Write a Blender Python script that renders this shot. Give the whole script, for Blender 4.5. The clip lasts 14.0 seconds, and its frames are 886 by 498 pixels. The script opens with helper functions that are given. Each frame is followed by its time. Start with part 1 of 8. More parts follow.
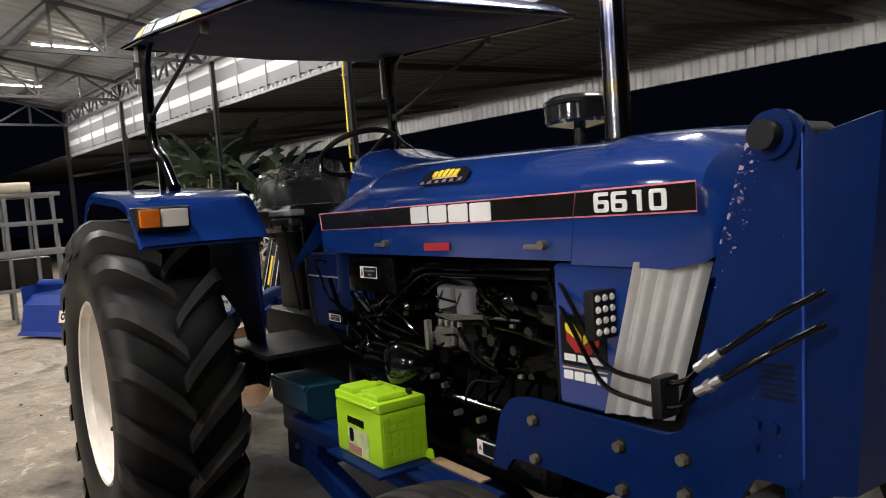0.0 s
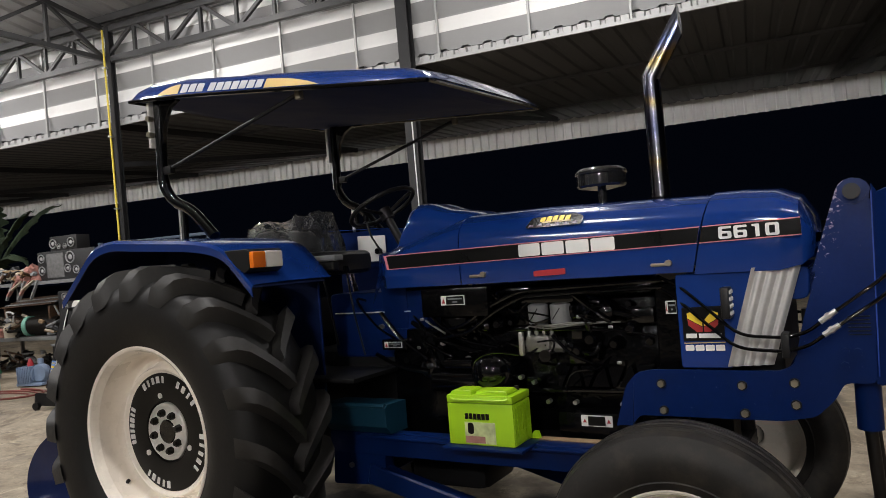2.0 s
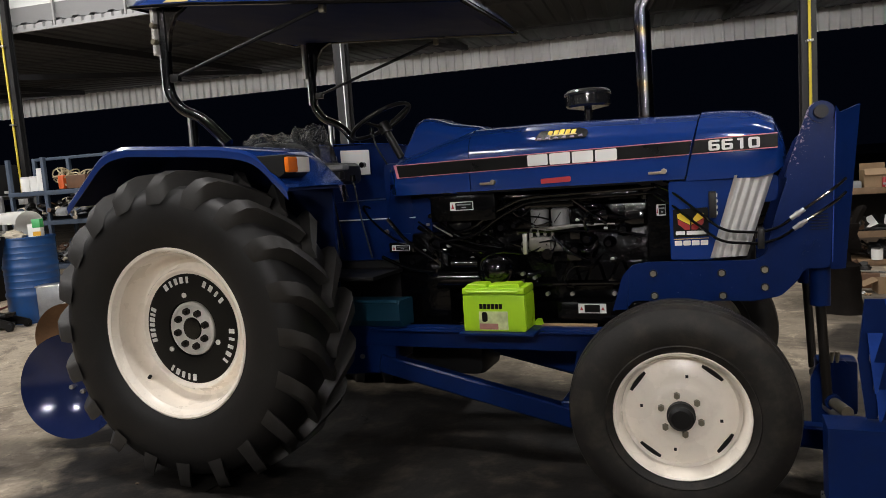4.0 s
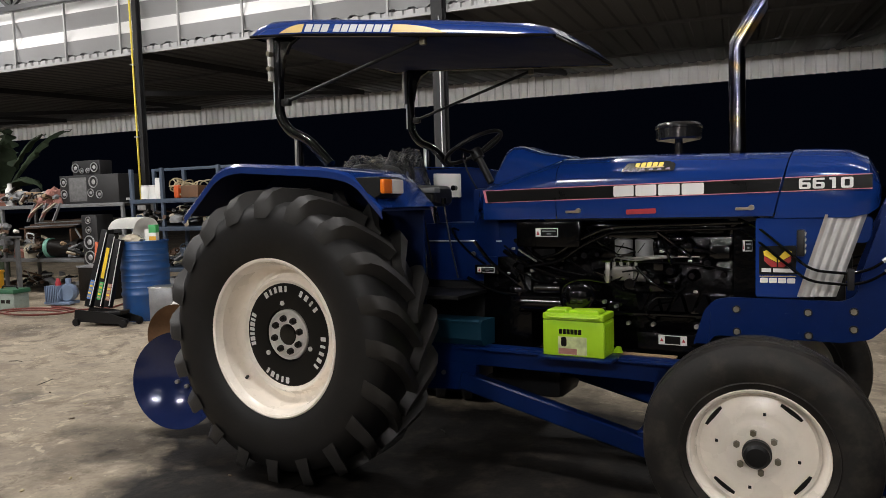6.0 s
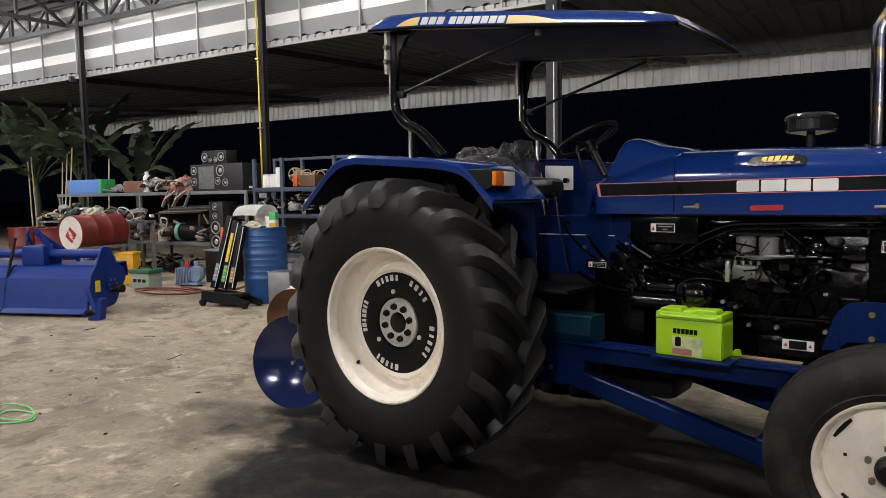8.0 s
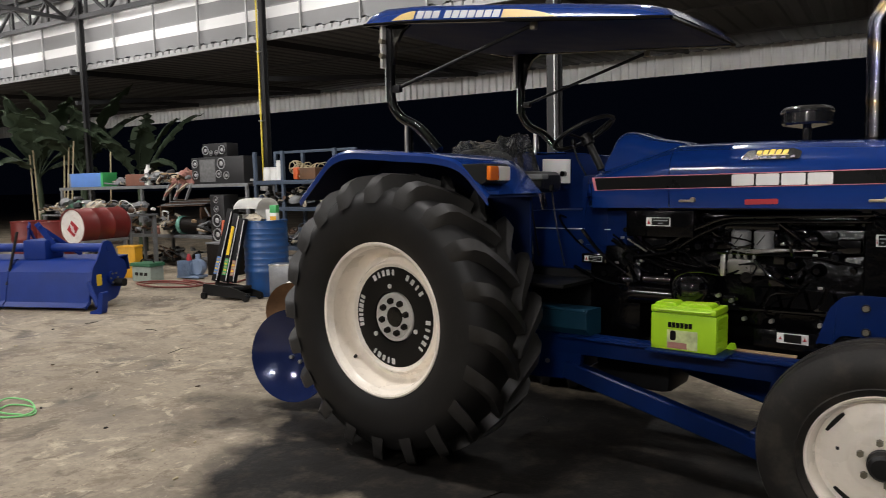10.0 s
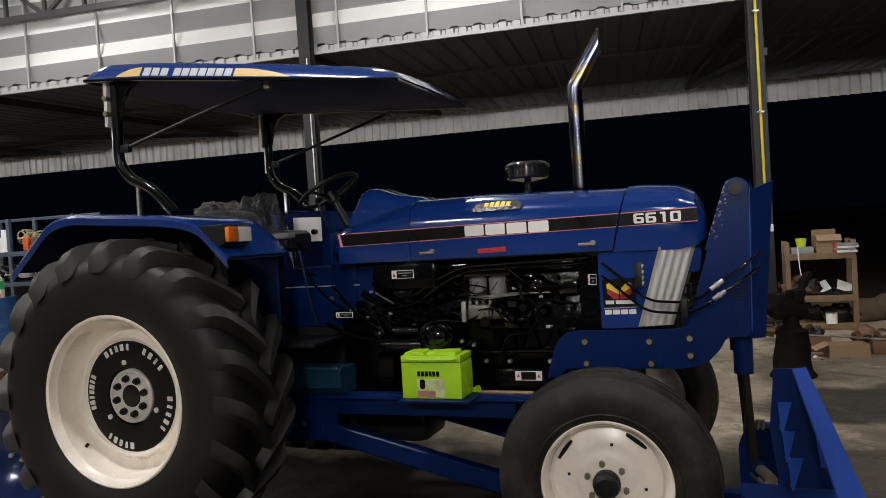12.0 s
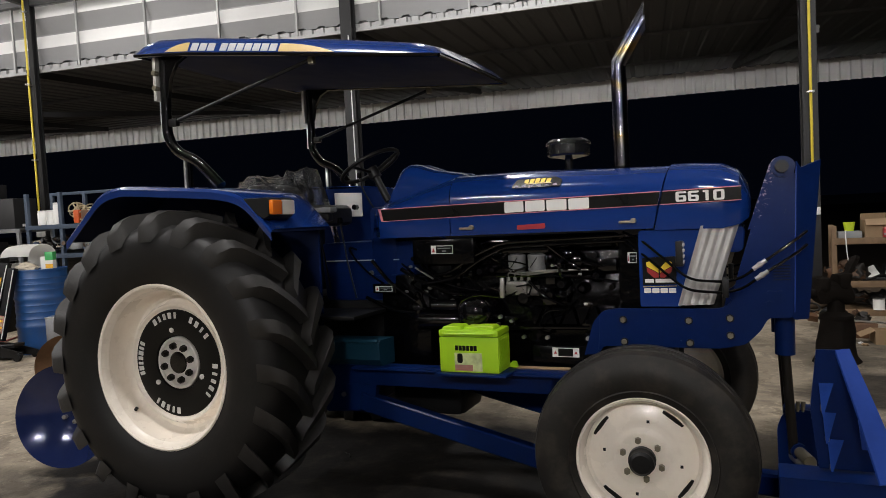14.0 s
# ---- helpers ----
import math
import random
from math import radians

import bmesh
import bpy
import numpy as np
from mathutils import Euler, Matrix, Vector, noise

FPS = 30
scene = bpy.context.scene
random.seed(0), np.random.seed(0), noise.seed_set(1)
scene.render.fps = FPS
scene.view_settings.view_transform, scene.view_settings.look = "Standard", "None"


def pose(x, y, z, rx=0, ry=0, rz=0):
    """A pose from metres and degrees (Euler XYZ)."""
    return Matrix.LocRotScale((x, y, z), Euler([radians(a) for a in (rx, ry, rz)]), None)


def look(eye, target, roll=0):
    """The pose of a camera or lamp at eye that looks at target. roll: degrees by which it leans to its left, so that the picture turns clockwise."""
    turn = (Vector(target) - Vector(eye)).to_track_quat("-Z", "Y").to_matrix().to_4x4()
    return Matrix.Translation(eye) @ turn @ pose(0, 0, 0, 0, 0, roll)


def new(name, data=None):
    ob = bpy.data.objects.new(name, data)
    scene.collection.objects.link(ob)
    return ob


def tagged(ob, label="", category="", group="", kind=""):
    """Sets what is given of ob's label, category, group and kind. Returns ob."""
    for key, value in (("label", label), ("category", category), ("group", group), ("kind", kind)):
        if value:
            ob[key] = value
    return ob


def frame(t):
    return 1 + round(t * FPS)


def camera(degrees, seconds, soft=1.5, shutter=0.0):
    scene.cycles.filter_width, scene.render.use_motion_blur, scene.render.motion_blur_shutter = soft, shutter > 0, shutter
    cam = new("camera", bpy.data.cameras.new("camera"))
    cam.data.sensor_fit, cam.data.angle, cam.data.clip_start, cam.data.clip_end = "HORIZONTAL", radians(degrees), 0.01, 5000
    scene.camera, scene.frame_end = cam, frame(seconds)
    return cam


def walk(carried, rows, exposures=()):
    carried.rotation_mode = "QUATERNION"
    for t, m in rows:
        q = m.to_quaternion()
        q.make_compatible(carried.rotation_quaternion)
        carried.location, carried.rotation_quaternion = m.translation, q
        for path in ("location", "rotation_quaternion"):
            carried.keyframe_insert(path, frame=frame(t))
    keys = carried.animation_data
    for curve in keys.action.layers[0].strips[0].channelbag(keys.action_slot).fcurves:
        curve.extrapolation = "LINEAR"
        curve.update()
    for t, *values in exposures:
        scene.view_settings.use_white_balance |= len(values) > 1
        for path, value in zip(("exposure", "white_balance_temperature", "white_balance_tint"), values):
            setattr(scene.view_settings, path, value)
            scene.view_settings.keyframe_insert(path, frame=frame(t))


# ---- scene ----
cam = camera(63.5, 14.0, soft=0.8, shutter=0.2)
PATH = [
    (0, (3.442, -1.560, 1.475), (1.810, -0.413, 1.342), -4.5),
    (0.3, (3.396, -1.823, 1.518), (1.883, -0.530, 1.303), -6.5),
    (0.5, (3.341, -1.956, 1.487), (1.946, -0.536, 1.309), -7.2),
    (0.8, (3.203, -2.212, 1.460), (1.888, -0.708, 1.422), -7.3),
    (1, (3.149, -2.395, 1.474), (1.840, -0.882, 1.470), -7.9),
    (1.2, (3.035, -2.634, 1.486), (1.845, -1.027, 1.521), -7.9),
    (1.5, (2.987, -2.823, 1.514), (1.851, -1.177, 1.550), -7.0),
    (2, (2.795, -3.053, 1.469), (1.772, -1.334, 1.471), -4.9),
    (2.5, (2.541, -3.404, 1.477), (1.690, -1.595, 1.448), -2.7),
    (3, (2.428, -3.553, 1.437), (1.660, -1.710, 1.332), -3.4),
    (3.2, (2.389, -3.554, 1.414), (1.629, -1.712, 1.253), -4.1),
    (5.3, (2.533, -3.724, 1.422), (1.790, -1.879, 1.185), -3.4),
    (5.5, (2.542, -3.726, 1.422), (1.694, -1.923, 1.232), -3.3),
    (6, (2.503, -3.721, 1.435), (1.525, -1.982, 1.291), -1.8),
    (6.5, (2.494, -3.731, 1.454), (1.549, -1.972, 1.327), -1.0),
    (7, (2.522, -3.706, 1.449), (1.617, -1.925, 1.325), -0.7),
    (7.5, (2.504, -3.720, 1.458), (1.420, -2.044, 1.310), -0.7),
    (7.7, (2.490, -3.728, 1.439), (1.293, -2.131, 1.292), -0.8),
    (9.8, (2.544, -3.676, 1.464), (1.267, -2.148, 1.272), -1.6),
    (10, (2.526, -3.706, 1.458), (1.292, -2.142, 1.272), -1.3),
    (10.5, (2.570, -3.659, 1.454), (1.535, -1.956, 1.289), -0.7),
    (11, (2.592, -3.623, 1.455), (1.737, -1.818, 1.365), -2.7),
    (11.5, (2.617, -3.611, 1.459), (1.855, -1.763, 1.414), -3.6),
    (12, (2.638, -3.609, 1.449), (1.943, -1.735, 1.397), -3.8),
    (12.5, (2.631, -3.627, 1.439), (1.953, -1.747, 1.361), -4.0),
    (13, (2.624, -3.635, 1.440), (1.937, -1.759, 1.349), -3.7),
    (13.5, (2.625, -3.643, 1.441), (1.896, -1.784, 1.342), -3.4),
    (14, (2.638, -3.638, 1.430), (1.844, -1.806, 1.328), -3.0),
]
walk(cam, [(t, look(eye, target, roll)) for t, eye, target, roll in PATH], [(0, 0.28), (0.6, 0.1), (2, -0.08), (10.5, -0.12), (11.5, -0.24), (14, -0.24)])
TUBE_W, LOW_W, HIGH_W = 78, 54, 45
LIGHT_TINT = (1.0, 0.97, 0.95)

# ---------- world, lamps ----------
world = bpy.data.worlds.new("night")
scene.world = world
world.use_nodes = True
world.node_tree.nodes["Background"].inputs[0].default_value = (0.004, 0.006, 0.014, 1)
world.node_tree.nodes["Background"].inputs[1].default_value = 0.2

# the shed runs along a line turned a little over 7 degrees from the tractor
SHED = radians(7.25)
AL = Vector((math.cos(SHED), math.sin(SHED), 0))
AC = Vector((-math.sin(SHED), math.cos(SHED), 0))


def shed(s, d, z):
    """A place by metres along the shed, across it, and up."""
    return AL * s + AC * d + Vector((0, 0, z))


SHED_M = Matrix((AL, AC, Vector((0, 0, 1)))).transposed().to_4x4()

# ---------- materials ----------
def nodes_of(name):
    m = bpy.data.materials.new(name)
    m.use_nodes = True
    nt = m.node_tree
    return m, nt, nt.nodes["Principled BSDF"]


def mat(name, color, rough=0.5, metal=0.0, vary=0.15, scale=6.0, fine=60.0, bump=0.0, coat=0.0, rvary=0.1, dirt=None, dirt_amt=0.0, spec=None):
    """A surface with colour that varies at two scales, roughness that varies, and fine relief."""
    m, nt, b = nodes_of(name)
    tc = nt.nodes.new("ShaderNodeTexCoord")
    n1 = nt.nodes.new("ShaderNodeTexNoise")
    n1.inputs["Scale"].default_value = scale
    n1.inputs["Detail"].default_value = 6
    n2 = nt.nodes.new("ShaderNodeTexNoise")
    n2.inputs["Scale"].default_value = fine
    n2.inputs["Detail"].default_value = 4
    for n in (n1, n2):
        nt.links.new(tc.outputs["Object"], n.inputs["Vector"])
    mx = nt.nodes.new("ShaderNodeMix")
    mx.data_type = "RGBA"
    lo = tuple(max(0.0, c * (1 - vary)) for c in color[:3]) + (1,)
    hi = tuple(min(1.0, c * (1 + vary)) for c in color[:3]) + (1,)
    mx.inputs["A"].default_value = lo
    mx.inputs["B"].default_value = hi
    add = nt.nodes.new("ShaderNodeMath")
    add.operation = "MULTIPLY_ADD"
    add.inputs[1].default_value = 0.4
    nt.links.new(n2.outputs["Fac"], add.inputs[0])
    m2 = nt.nodes.new("ShaderNodeMath")
    m2.operation = "MULTIPLY_ADD"
    m2.inputs[1].default_value = 1.6
    m2.inputs[2].default_value = -0.5
    nt.links.new(n1.outputs["Fac"], m2.inputs[0])
    nt.links.new(m2.outputs[0], add.inputs[2])
    cl = nt.nodes.new("ShaderNodeClamp")
    nt.links.new(add.outputs[0], cl.inputs[0])
    nt.links.new(cl.outputs[0], mx.inputs["Factor"])
    out = mx.outputs["Result"]
    if dirt:
        n3 = nt.nodes.new("ShaderNodeTexNoise")
        n3.inputs["Scale"].default_value = scale * 2.3
        n3.inputs["Detail"].default_value = 9
        n3.inputs["Roughness"].default_value = 0.65
        nt.links.new(tc.outputs["Object"], n3.inputs["Vector"])
        rp = nt.nodes.new("ShaderNodeMapRange")
        rp.inputs["From Min"].default_value = 0.55 - 0.12 * dirt_amt
        rp.inputs["From Max"].default_value = 0.75
        rp.inputs["To Max"].default_value = min(1.0, 0.9 * dirt_amt)
        nt.links.new(n3.outputs["Fac"], rp.inputs["Value"])
        md = nt.nodes.new("ShaderNodeMix")
        md.data_type = "RGBA"
        md.inputs["B"].default_value = (*dirt, 1)
        nt.links.new(out, md.inputs["A"])
        nt.links.new(rp.outputs[0], md.inputs["Factor"])
        out = md.outputs["Result"]
    nt.links.new(out, b.inputs["Base Color"])
    mr = nt.nodes.new("ShaderNodeMapRange")
    mr.inputs["To Min"].default_value = max(0.02, rough - rvary)
    mr.inputs["To Max"].default_value = min(1.0, rough + rvary)
    nt.links.new(n1.outputs["Fac"], mr.inputs["Value"])
    nt.links.new(mr.outputs[0], b.inputs["Roughness"])
    b.inputs["Metallic"].default_value = metal
    b.inputs["Coat Weight"].default_value = coat
    b.inputs["Coat Roughness"].default_value = 0.06
    if spec is not None:
        b.inputs["Specular IOR Level"].default_value = spec
    if bump:
        bp = nt.nodes.new("ShaderNodeBump")
        bp.inputs["Strength"].default_value = bump
        bp.inputs["Distance"].default_value = 0.01
        nt.links.new(add.outputs[0], bp.inputs["Height"])
        nt.links.new(bp.outputs[0], b.inputs["Normal"])
    return m


def glow(name, color, strength):
    m, nt, b = nodes_of(name)
    b.inputs["Base Color"].default_value = (*color, 1)
    b.inputs["Emission Color"].default_value = (*color, 1)
    b.inputs["Emission Strength"].default_value = strength
    return m


BLUE = mat("blue_paint", (0.006, 0.030, 0.165), 0.14, vary=0.1, scale=3, fine=40, coat=0.8, rvary=0.05)
BLUE.node_tree.nodes["Principled BSDF"].inputs["Coat Roughness"].default_value = 0.06
BLUE_D = mat("blue_frame_paint", (0.0022, 0.0125, 0.074), 0.34, vary=0.2, scale=5, fine=45, bump=0.06, coat=0.0, dirt=(0.008, 0.014, 0.035), dirt_amt=0.3, spec=0.12)
BLUE_G = mat("blue_gusset_paint", (0.010, 0.036, 0.19), 0.65, vary=0.3, scale=9, fine=60, bump=0.1, spec=0.05)
# frame blue brightened for faces that catch the lamps
BLUE_LIT = mat("blue_lit_paint", (0.010, 0.044, 0.26), 0.5, vary=0.2, scale=7, fine=50, bump=0.1, dirt=(0.03, 0.06, 0.17), dirt_amt=0.12, spec=0.3)
BLACK = mat("black_gloss_paint", (0.0018, 0.0018, 0.0022), 0.1, vary=0.3, scale=9, fine=70, coat=0.3, rvary=0.05, bump=0.1, spec=0.35)
BLACK_M = mat("black_matt_paint", (0.005, 0.005, 0.0055), 0.45, vary=0.3, scale=9, fine=70, bump=0.05, spec=0.3)
STRIPE = mat("black_stripe_film", (0.004, 0.004, 0.004), 0.3, vary=0.1, spec=0.2)
PINK = mat("pink_line_film", (0.62, 0.2, 0.24), 0.35, vary=0.1)
WHITE = mat("white_film", (0.7, 0.69, 0.67), 0.45, vary=0.05)
GOLD = mat("gold_film", (0.52, 0.36, 0.12), 0.4, vary=0.08)
RED = mat("red_film", (0.36, 0.022, 0.03), 0.4, vary=0.1)
YELLOW = mat("yellow_film", (0.8, 0.55, 0.03), 0.4, vary=0.1)
RUBBER = mat("tyre_rubber", (0.0065, 0.006, 0.006), 0.5, vary=0.3, scale=4, fine=60, bump=0.14, dirt=(0.025, 0.022, 0.019), dirt_amt=0.25, spec=0.3)
RUBBER_F = mat("dusty_tyre_rubber", (0.013, 0.0115, 0.0105), 0.55, vary=0.35, scale=5, fine=60, bump=0.14, dirt=(0.06, 0.05, 0.038), dirt_amt=0.6, spec=0.3)
CREAM = mat("cream_rim_paint", (0.90, 0.825, 0.725), 0.28, vary=0.06, scale=5, fine=50, coat=0.3, dirt=(0.35, 0.28, 0.2), dirt_amt=0.2)
GREYM = mat("pale_cast_hub", (0.62, 0.60, 0.57), 0.4, metal=0.2, vary=0.15, bump=0.1)
STEEL = mat("bare_steel", (0.5, 0.49, 0.47), 0.3, metal=0.9, vary=0.2, scale=8)
ZINC = mat("zinc_bolt", (0.25, 0.225, 0.17), 0.4, metal=0.8, vary=0.2)
ALU = mat("ribbed_aluminium", (0.66, 0.65, 0.64), 0.38, metal=0.6, vary=0.18, scale=11, fine=80, bump=0.1)
LIME = mat("lime_plastic", (0.36, 0.62, 0.015), 0.35, vary=0.06)
ORANGE = mat("orange_lens", (0.75, 0.17, 0.01), 0.2, vary=0.15, coat=0.5)
CLEARL = mat("white_lens", (0.72, 0.68, 0.62), 0.2, vary=0.08, coat=0.5)
SMOKE = mat("smoked_bowl", (0.012, 0.012, 0.013), 0.1, vary=0.2, coat=0.6)
POST = mat("dark_post_paint", (0.016, 0.016, 0.017), 0.5, vary=0.25, bump=0.05, spec=0.3)
YPIPE = mat("yellow_conduit", (0.62, 0.48, 0.04), 0.4, vary=0.12)
WELD_PALE = mat("pale_violet_print", (0.16, 0.13, 0.19), 0.4, vary=0.4, scale=40)
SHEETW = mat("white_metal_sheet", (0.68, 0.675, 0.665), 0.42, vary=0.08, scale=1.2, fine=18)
# the white sheet with the shade of down-facing ribs put into its colour
SHEET_SHADE = mat("shaded_metal_sheet", (0.245, 0.245, 0.248), 0.42, vary=0.08, scale=1.2, fine=18)
FASCIA = mat("pale_fascia_sheet", (0.85, 0.845, 0.83), 0.4, vary=0.1, scale=2, fine=14)
SHEETG = mat("galvanised_roof_sheet", (0.33, 0.33, 0.33), 0.45, metal=0.4, vary=0.15, scale=2, fine=30)
SHEETD = mat("weathered_roof_sheet", (0.105, 0.107, 0.115), 0.55, metal=0.0, vary=0.2, scale=2, fine=30)
TRUSS = mat("truss_steel", (0.03, 0.03, 0.032), 0.5, vary=0.2)
# darkened navy that holds the shade under the mudguards and sunshade
UNDER_SHADE = mat("navy_shaded_underside", (0.002, 0.008, 0.042), 0.6, vary=0.25, scale=5, fine=45, bump=0.05, spec=0.15)
ENGINE = mat("black_engine_enamel", (0.0016, 0.0016, 0.002), 0.14, vary=0.4, scale=14, fine=45, bump=0.35, coat=0.0, rvary=0.06, spec=0.2)
LUG = mat("dusty_tread_rubber", (0.02, 0.0188, 0.018), 0.48, vary=0.4, scale=7, fine=70, bump=0.16, dirt=(0.045, 0.04, 0.034), dirt_amt=0.4, spec=0.35)


def film_material():
    """Thin clear film: see-through, faintly milky, with sharp gloss on its creases."""
    m, nt, b = nodes_of("clear_seat_film")
    nt.nodes.remove(b)
    out = [n for n in nt.nodes if n.type == "OUTPUT_MATERIAL"][0]
    tc = nt.nodes.new("ShaderNodeTexCoord")
    n = nt.nodes.new("ShaderNodeTexNoise")
    n.inputs["Scale"].default_value, n.inputs["Detail"].default_value, n.inputs["Distortion"].default_value = 15, 4, 1.8
    nt.links.new(tc.outputs["Object"], n.inputs["Vector"])
    bp = nt.nodes.new("ShaderNodeBump")
    bp.inputs["Strength"].default_value, bp.inputs["Distance"].default_value = 0.6, 0.015
    nt.links.new(n.outputs["Fac"], bp.inputs["Height"])
    clear = nt.nodes.new("ShaderNodeBsdfTransparent")
    clear.inputs["Color"].default_value = (0.93, 0.94, 0.95, 1)
    milk = nt.nodes.new("ShaderNodeBsdfDiffuse")
    milk.inputs["Color"].default_value = (0.8, 0.82, 0.84, 1)
    gloss = nt.nodes.new("ShaderNodeBsdfGlossy")
    gloss.inputs["Roughness"].default_value = 0.09
    fr = nt.nodes.new("ShaderNodeFresnel")
    fr.inputs["IOR"].default_value = 1.75
    for node in (milk, gloss, fr):
        nt.links.new(bp.outputs[0], node.inputs["Normal"])
    thin, skin = nt.nodes.new("ShaderNodeMixShader"), nt.nodes.new("ShaderNodeMixShader")
    thin.inputs[0].default_value = 0.035
    nt.links.new(clear.outputs[0], thin.inputs[1])
    nt.links.new(milk.outputs[0], thin.inputs[2])
    nt.links.new(fr.outputs[0], skin.inputs[0])
    nt.links.new(thin.outputs[0], skin.inputs[1])
    nt.links.new(gloss.outputs[0], skin.inputs[2])
    nt.links.new(skin.outputs[0], out.inputs["Surface"])
    return m


PLASTIC = film_material()


def stack_material():
    """Chromed pipe gone gold and blue with heat, in bands up its length."""
    m, nt, b = nodes_of("heat_tinted_chrome")
    tc = nt.nodes.new("ShaderNodeTexCoord")
    sep = nt.nodes.new("ShaderNodeSeparateXYZ")
    nt.links.new(tc.outputs["Object"], sep.inputs[0])
    n = nt.nodes.new("ShaderNodeTexNoise")
    n.inputs["Scale"].default_value, n.inputs["Detail"].default_value = 9, 5
    nt.links.new(tc.outputs["Object"], n.inputs["Vector"])
    add = nt.nodes.new("ShaderNodeMath")
    add.operation = "MULTIPLY_ADD"
    add.inputs[1].default_value = 0.16
    nt.links.new(n.outputs["Fac"], add.inputs[0])
    nt.links.new(sep.outputs["Z"], add.inputs[2])
    r = nt.nodes.new("ShaderNodeMapRange")
    r.inputs["From Min"].default_value, r.inputs["From Max"].default_value = 1.70, 2.50
    nt.links.new(add.outputs[0], r.inputs["Value"])
    ramp = nt.nodes.new("ShaderNodeValToRGB")
    e = ramp.color_ramp.elements
    steel, gold, navy = (0.12, 0.12, 0.135, 1), (0.22, 0.15, 0.045, 1), (0.035, 0.04, 0.08, 1)
    e[0].position, e[0].color = 0.0, steel
    e[1].position, e[1].color = 1.0, (0.16, 0.17, 0.21, 1)
    for at, c in ((0.16, steel), (0.19, gold), (0.22, steel), (0.36, navy), (0.48, (0.13, 0.13, 0.16, 1)), (0.52, gold), (0.56, navy), (0.70, steel), (0.76, gold), (0.80, (0.09, 0.12, 0.24, 1)), (0.90, (0.18, 0.19, 0.24, 1))):
        x = e.new(at)
        x.color = c
    nt.links.new(r.outputs[0], ramp.inputs[0])
    nt.links.new(ramp.outputs[0], b.inputs["Base Color"])
    b.inputs["Metallic"].default_value = 1.0
    b.inputs["Roughness"].default_value = 0.2
    return m


CHROME = stack_material()


def tower_material():
    """Blue frame paint chipped to bare pinkish primer along the tower's worn rear edge and round its top."""
    m = BLUE_D.copy()
    m.name = "chipped_tower_paint"
    nt = m.node_tree
    b = nt.nodes["Principled BSDF"]
    base = b.inputs["Base Color"].links[0].from_socket
    tc = nt.nodes.new("ShaderNodeTexCoord")
    sep = nt.nodes.new("ShaderNodeSeparateXYZ")
    nt.links.new(tc.outputs["Object"], sep.inputs[0])

    def math_of(op, a, c, d=None):
        q = nt.nodes.new("ShaderNodeMath")
        q.operation = op
        for i, v in enumerate((a, c, d)):
            if v is None:
                continue
            if isinstance(v, float):
                q.inputs[i].default_value = v
            else:
                nt.links.new(v, q.inputs[i])
        return q.outputs[0]

    edge = math_of("MULTIPLY_ADD", sep.outputs["Z"], 0.31, 2.212)  # x of the edge at a height
    away = math_of("SUBTRACT", sep.outputs["X"], edge)
    near = nt.nodes.new("ShaderNodeMapRange")
    for key, v in (("From Min", 0.0), ("From Max", 0.075), ("To Min", 1.0), ("To Max", 0.0)):
        near.inputs[key].default_value = v
    nt.links.new(away, near.inputs["Value"])
    high = nt.nodes.new("ShaderNodeMapRange")
    for key, v in (("From Min", 1.16), ("From Max", 1.58), ("To Min", 0.0), ("To Max", 1.0)):
        high.inputs[key].default_value = v
    nt.links.new(sep.outputs["Z"], high.inputs["Value"])
    n = nt.nodes.new("ShaderNodeTexNoise")
    n.inputs["Scale"].default_value, n.inputs["Detail"].default_value, n.inputs["Roughness"].default_value = 75, 5, 0.7
    nt.links.new(tc.outputs["Object"], n.inputs["Vector"])
    wear = math_of("MULTIPLY", near.outputs[0], high.outputs[0])
    lift = math_of("MULTIPLY_ADD", wear, 0.27, n.outputs["Fac"])
    chip = nt.nodes.new("ShaderNodeMapRange")
    for key, v in (("From Min", 0.695), ("From Max", 0.72)):
        chip.inputs[key].default_value = v
    nt.links.new(lift, chip.inputs["Value"])
    on = math_of("MULTIPLY", chip.outputs[0], 0.85)
    mx = nt.nodes.new("ShaderNodeMix")
    mx.data_type = "RGBA"
    mx.inputs["B"].default_value = (0.42, 0.33, 0.42, 1)
    nt.links.new(base, mx.inputs["A"])
    nt.links.new(on, mx.inputs["Factor"])
    nt.links.new(mx.outputs["Result"], b.inputs["Base Color"])
    return m


BLUE_T = tower_material()
SEATM = mat("black_vinyl", (0.012, 0.012, 0.012), 0.3, vary=0.3, bump=0.15)
TEAL = mat("teal_paint", (0.006, 0.036, 0.064), 0.35, vary=0.2)
DRUMB = mat("blue_drum_paint", (0.016, 0.07, 0.22), 0.38, vary=0.2, scale=5, dirt=(0.1, 0.08, 0.06), dirt_amt=0.3)
DRUMR = mat("red_drum_paint", (0.16, 0.018, 0.016), 0.4, vary=0.25, scale=5, dirt=(0.06, 0.03, 0.02), dirt_amt=0.4)
PINE = mat("pale_worn_pine", (0.17, 0.105, 0.055), 0.65, vary=0.35, scale=6, fine=70, bump=0.2, dirt=(0.06, 0.04, 0.025), dirt_amt=0.5)
WOOD = mat("worn_wood", (0.125, 0.06, 0.028), 0.6, vary=0.35, scale=5, fine=60, bump=0.2)
CARD = mat("cardboard", (0.27, 0.18, 0.10), 0.75, vary=0.2, bump=0.08)
PAPER = mat("white_paper", (0.78, 0.77, 0.74), 0.6, vary=0.05)
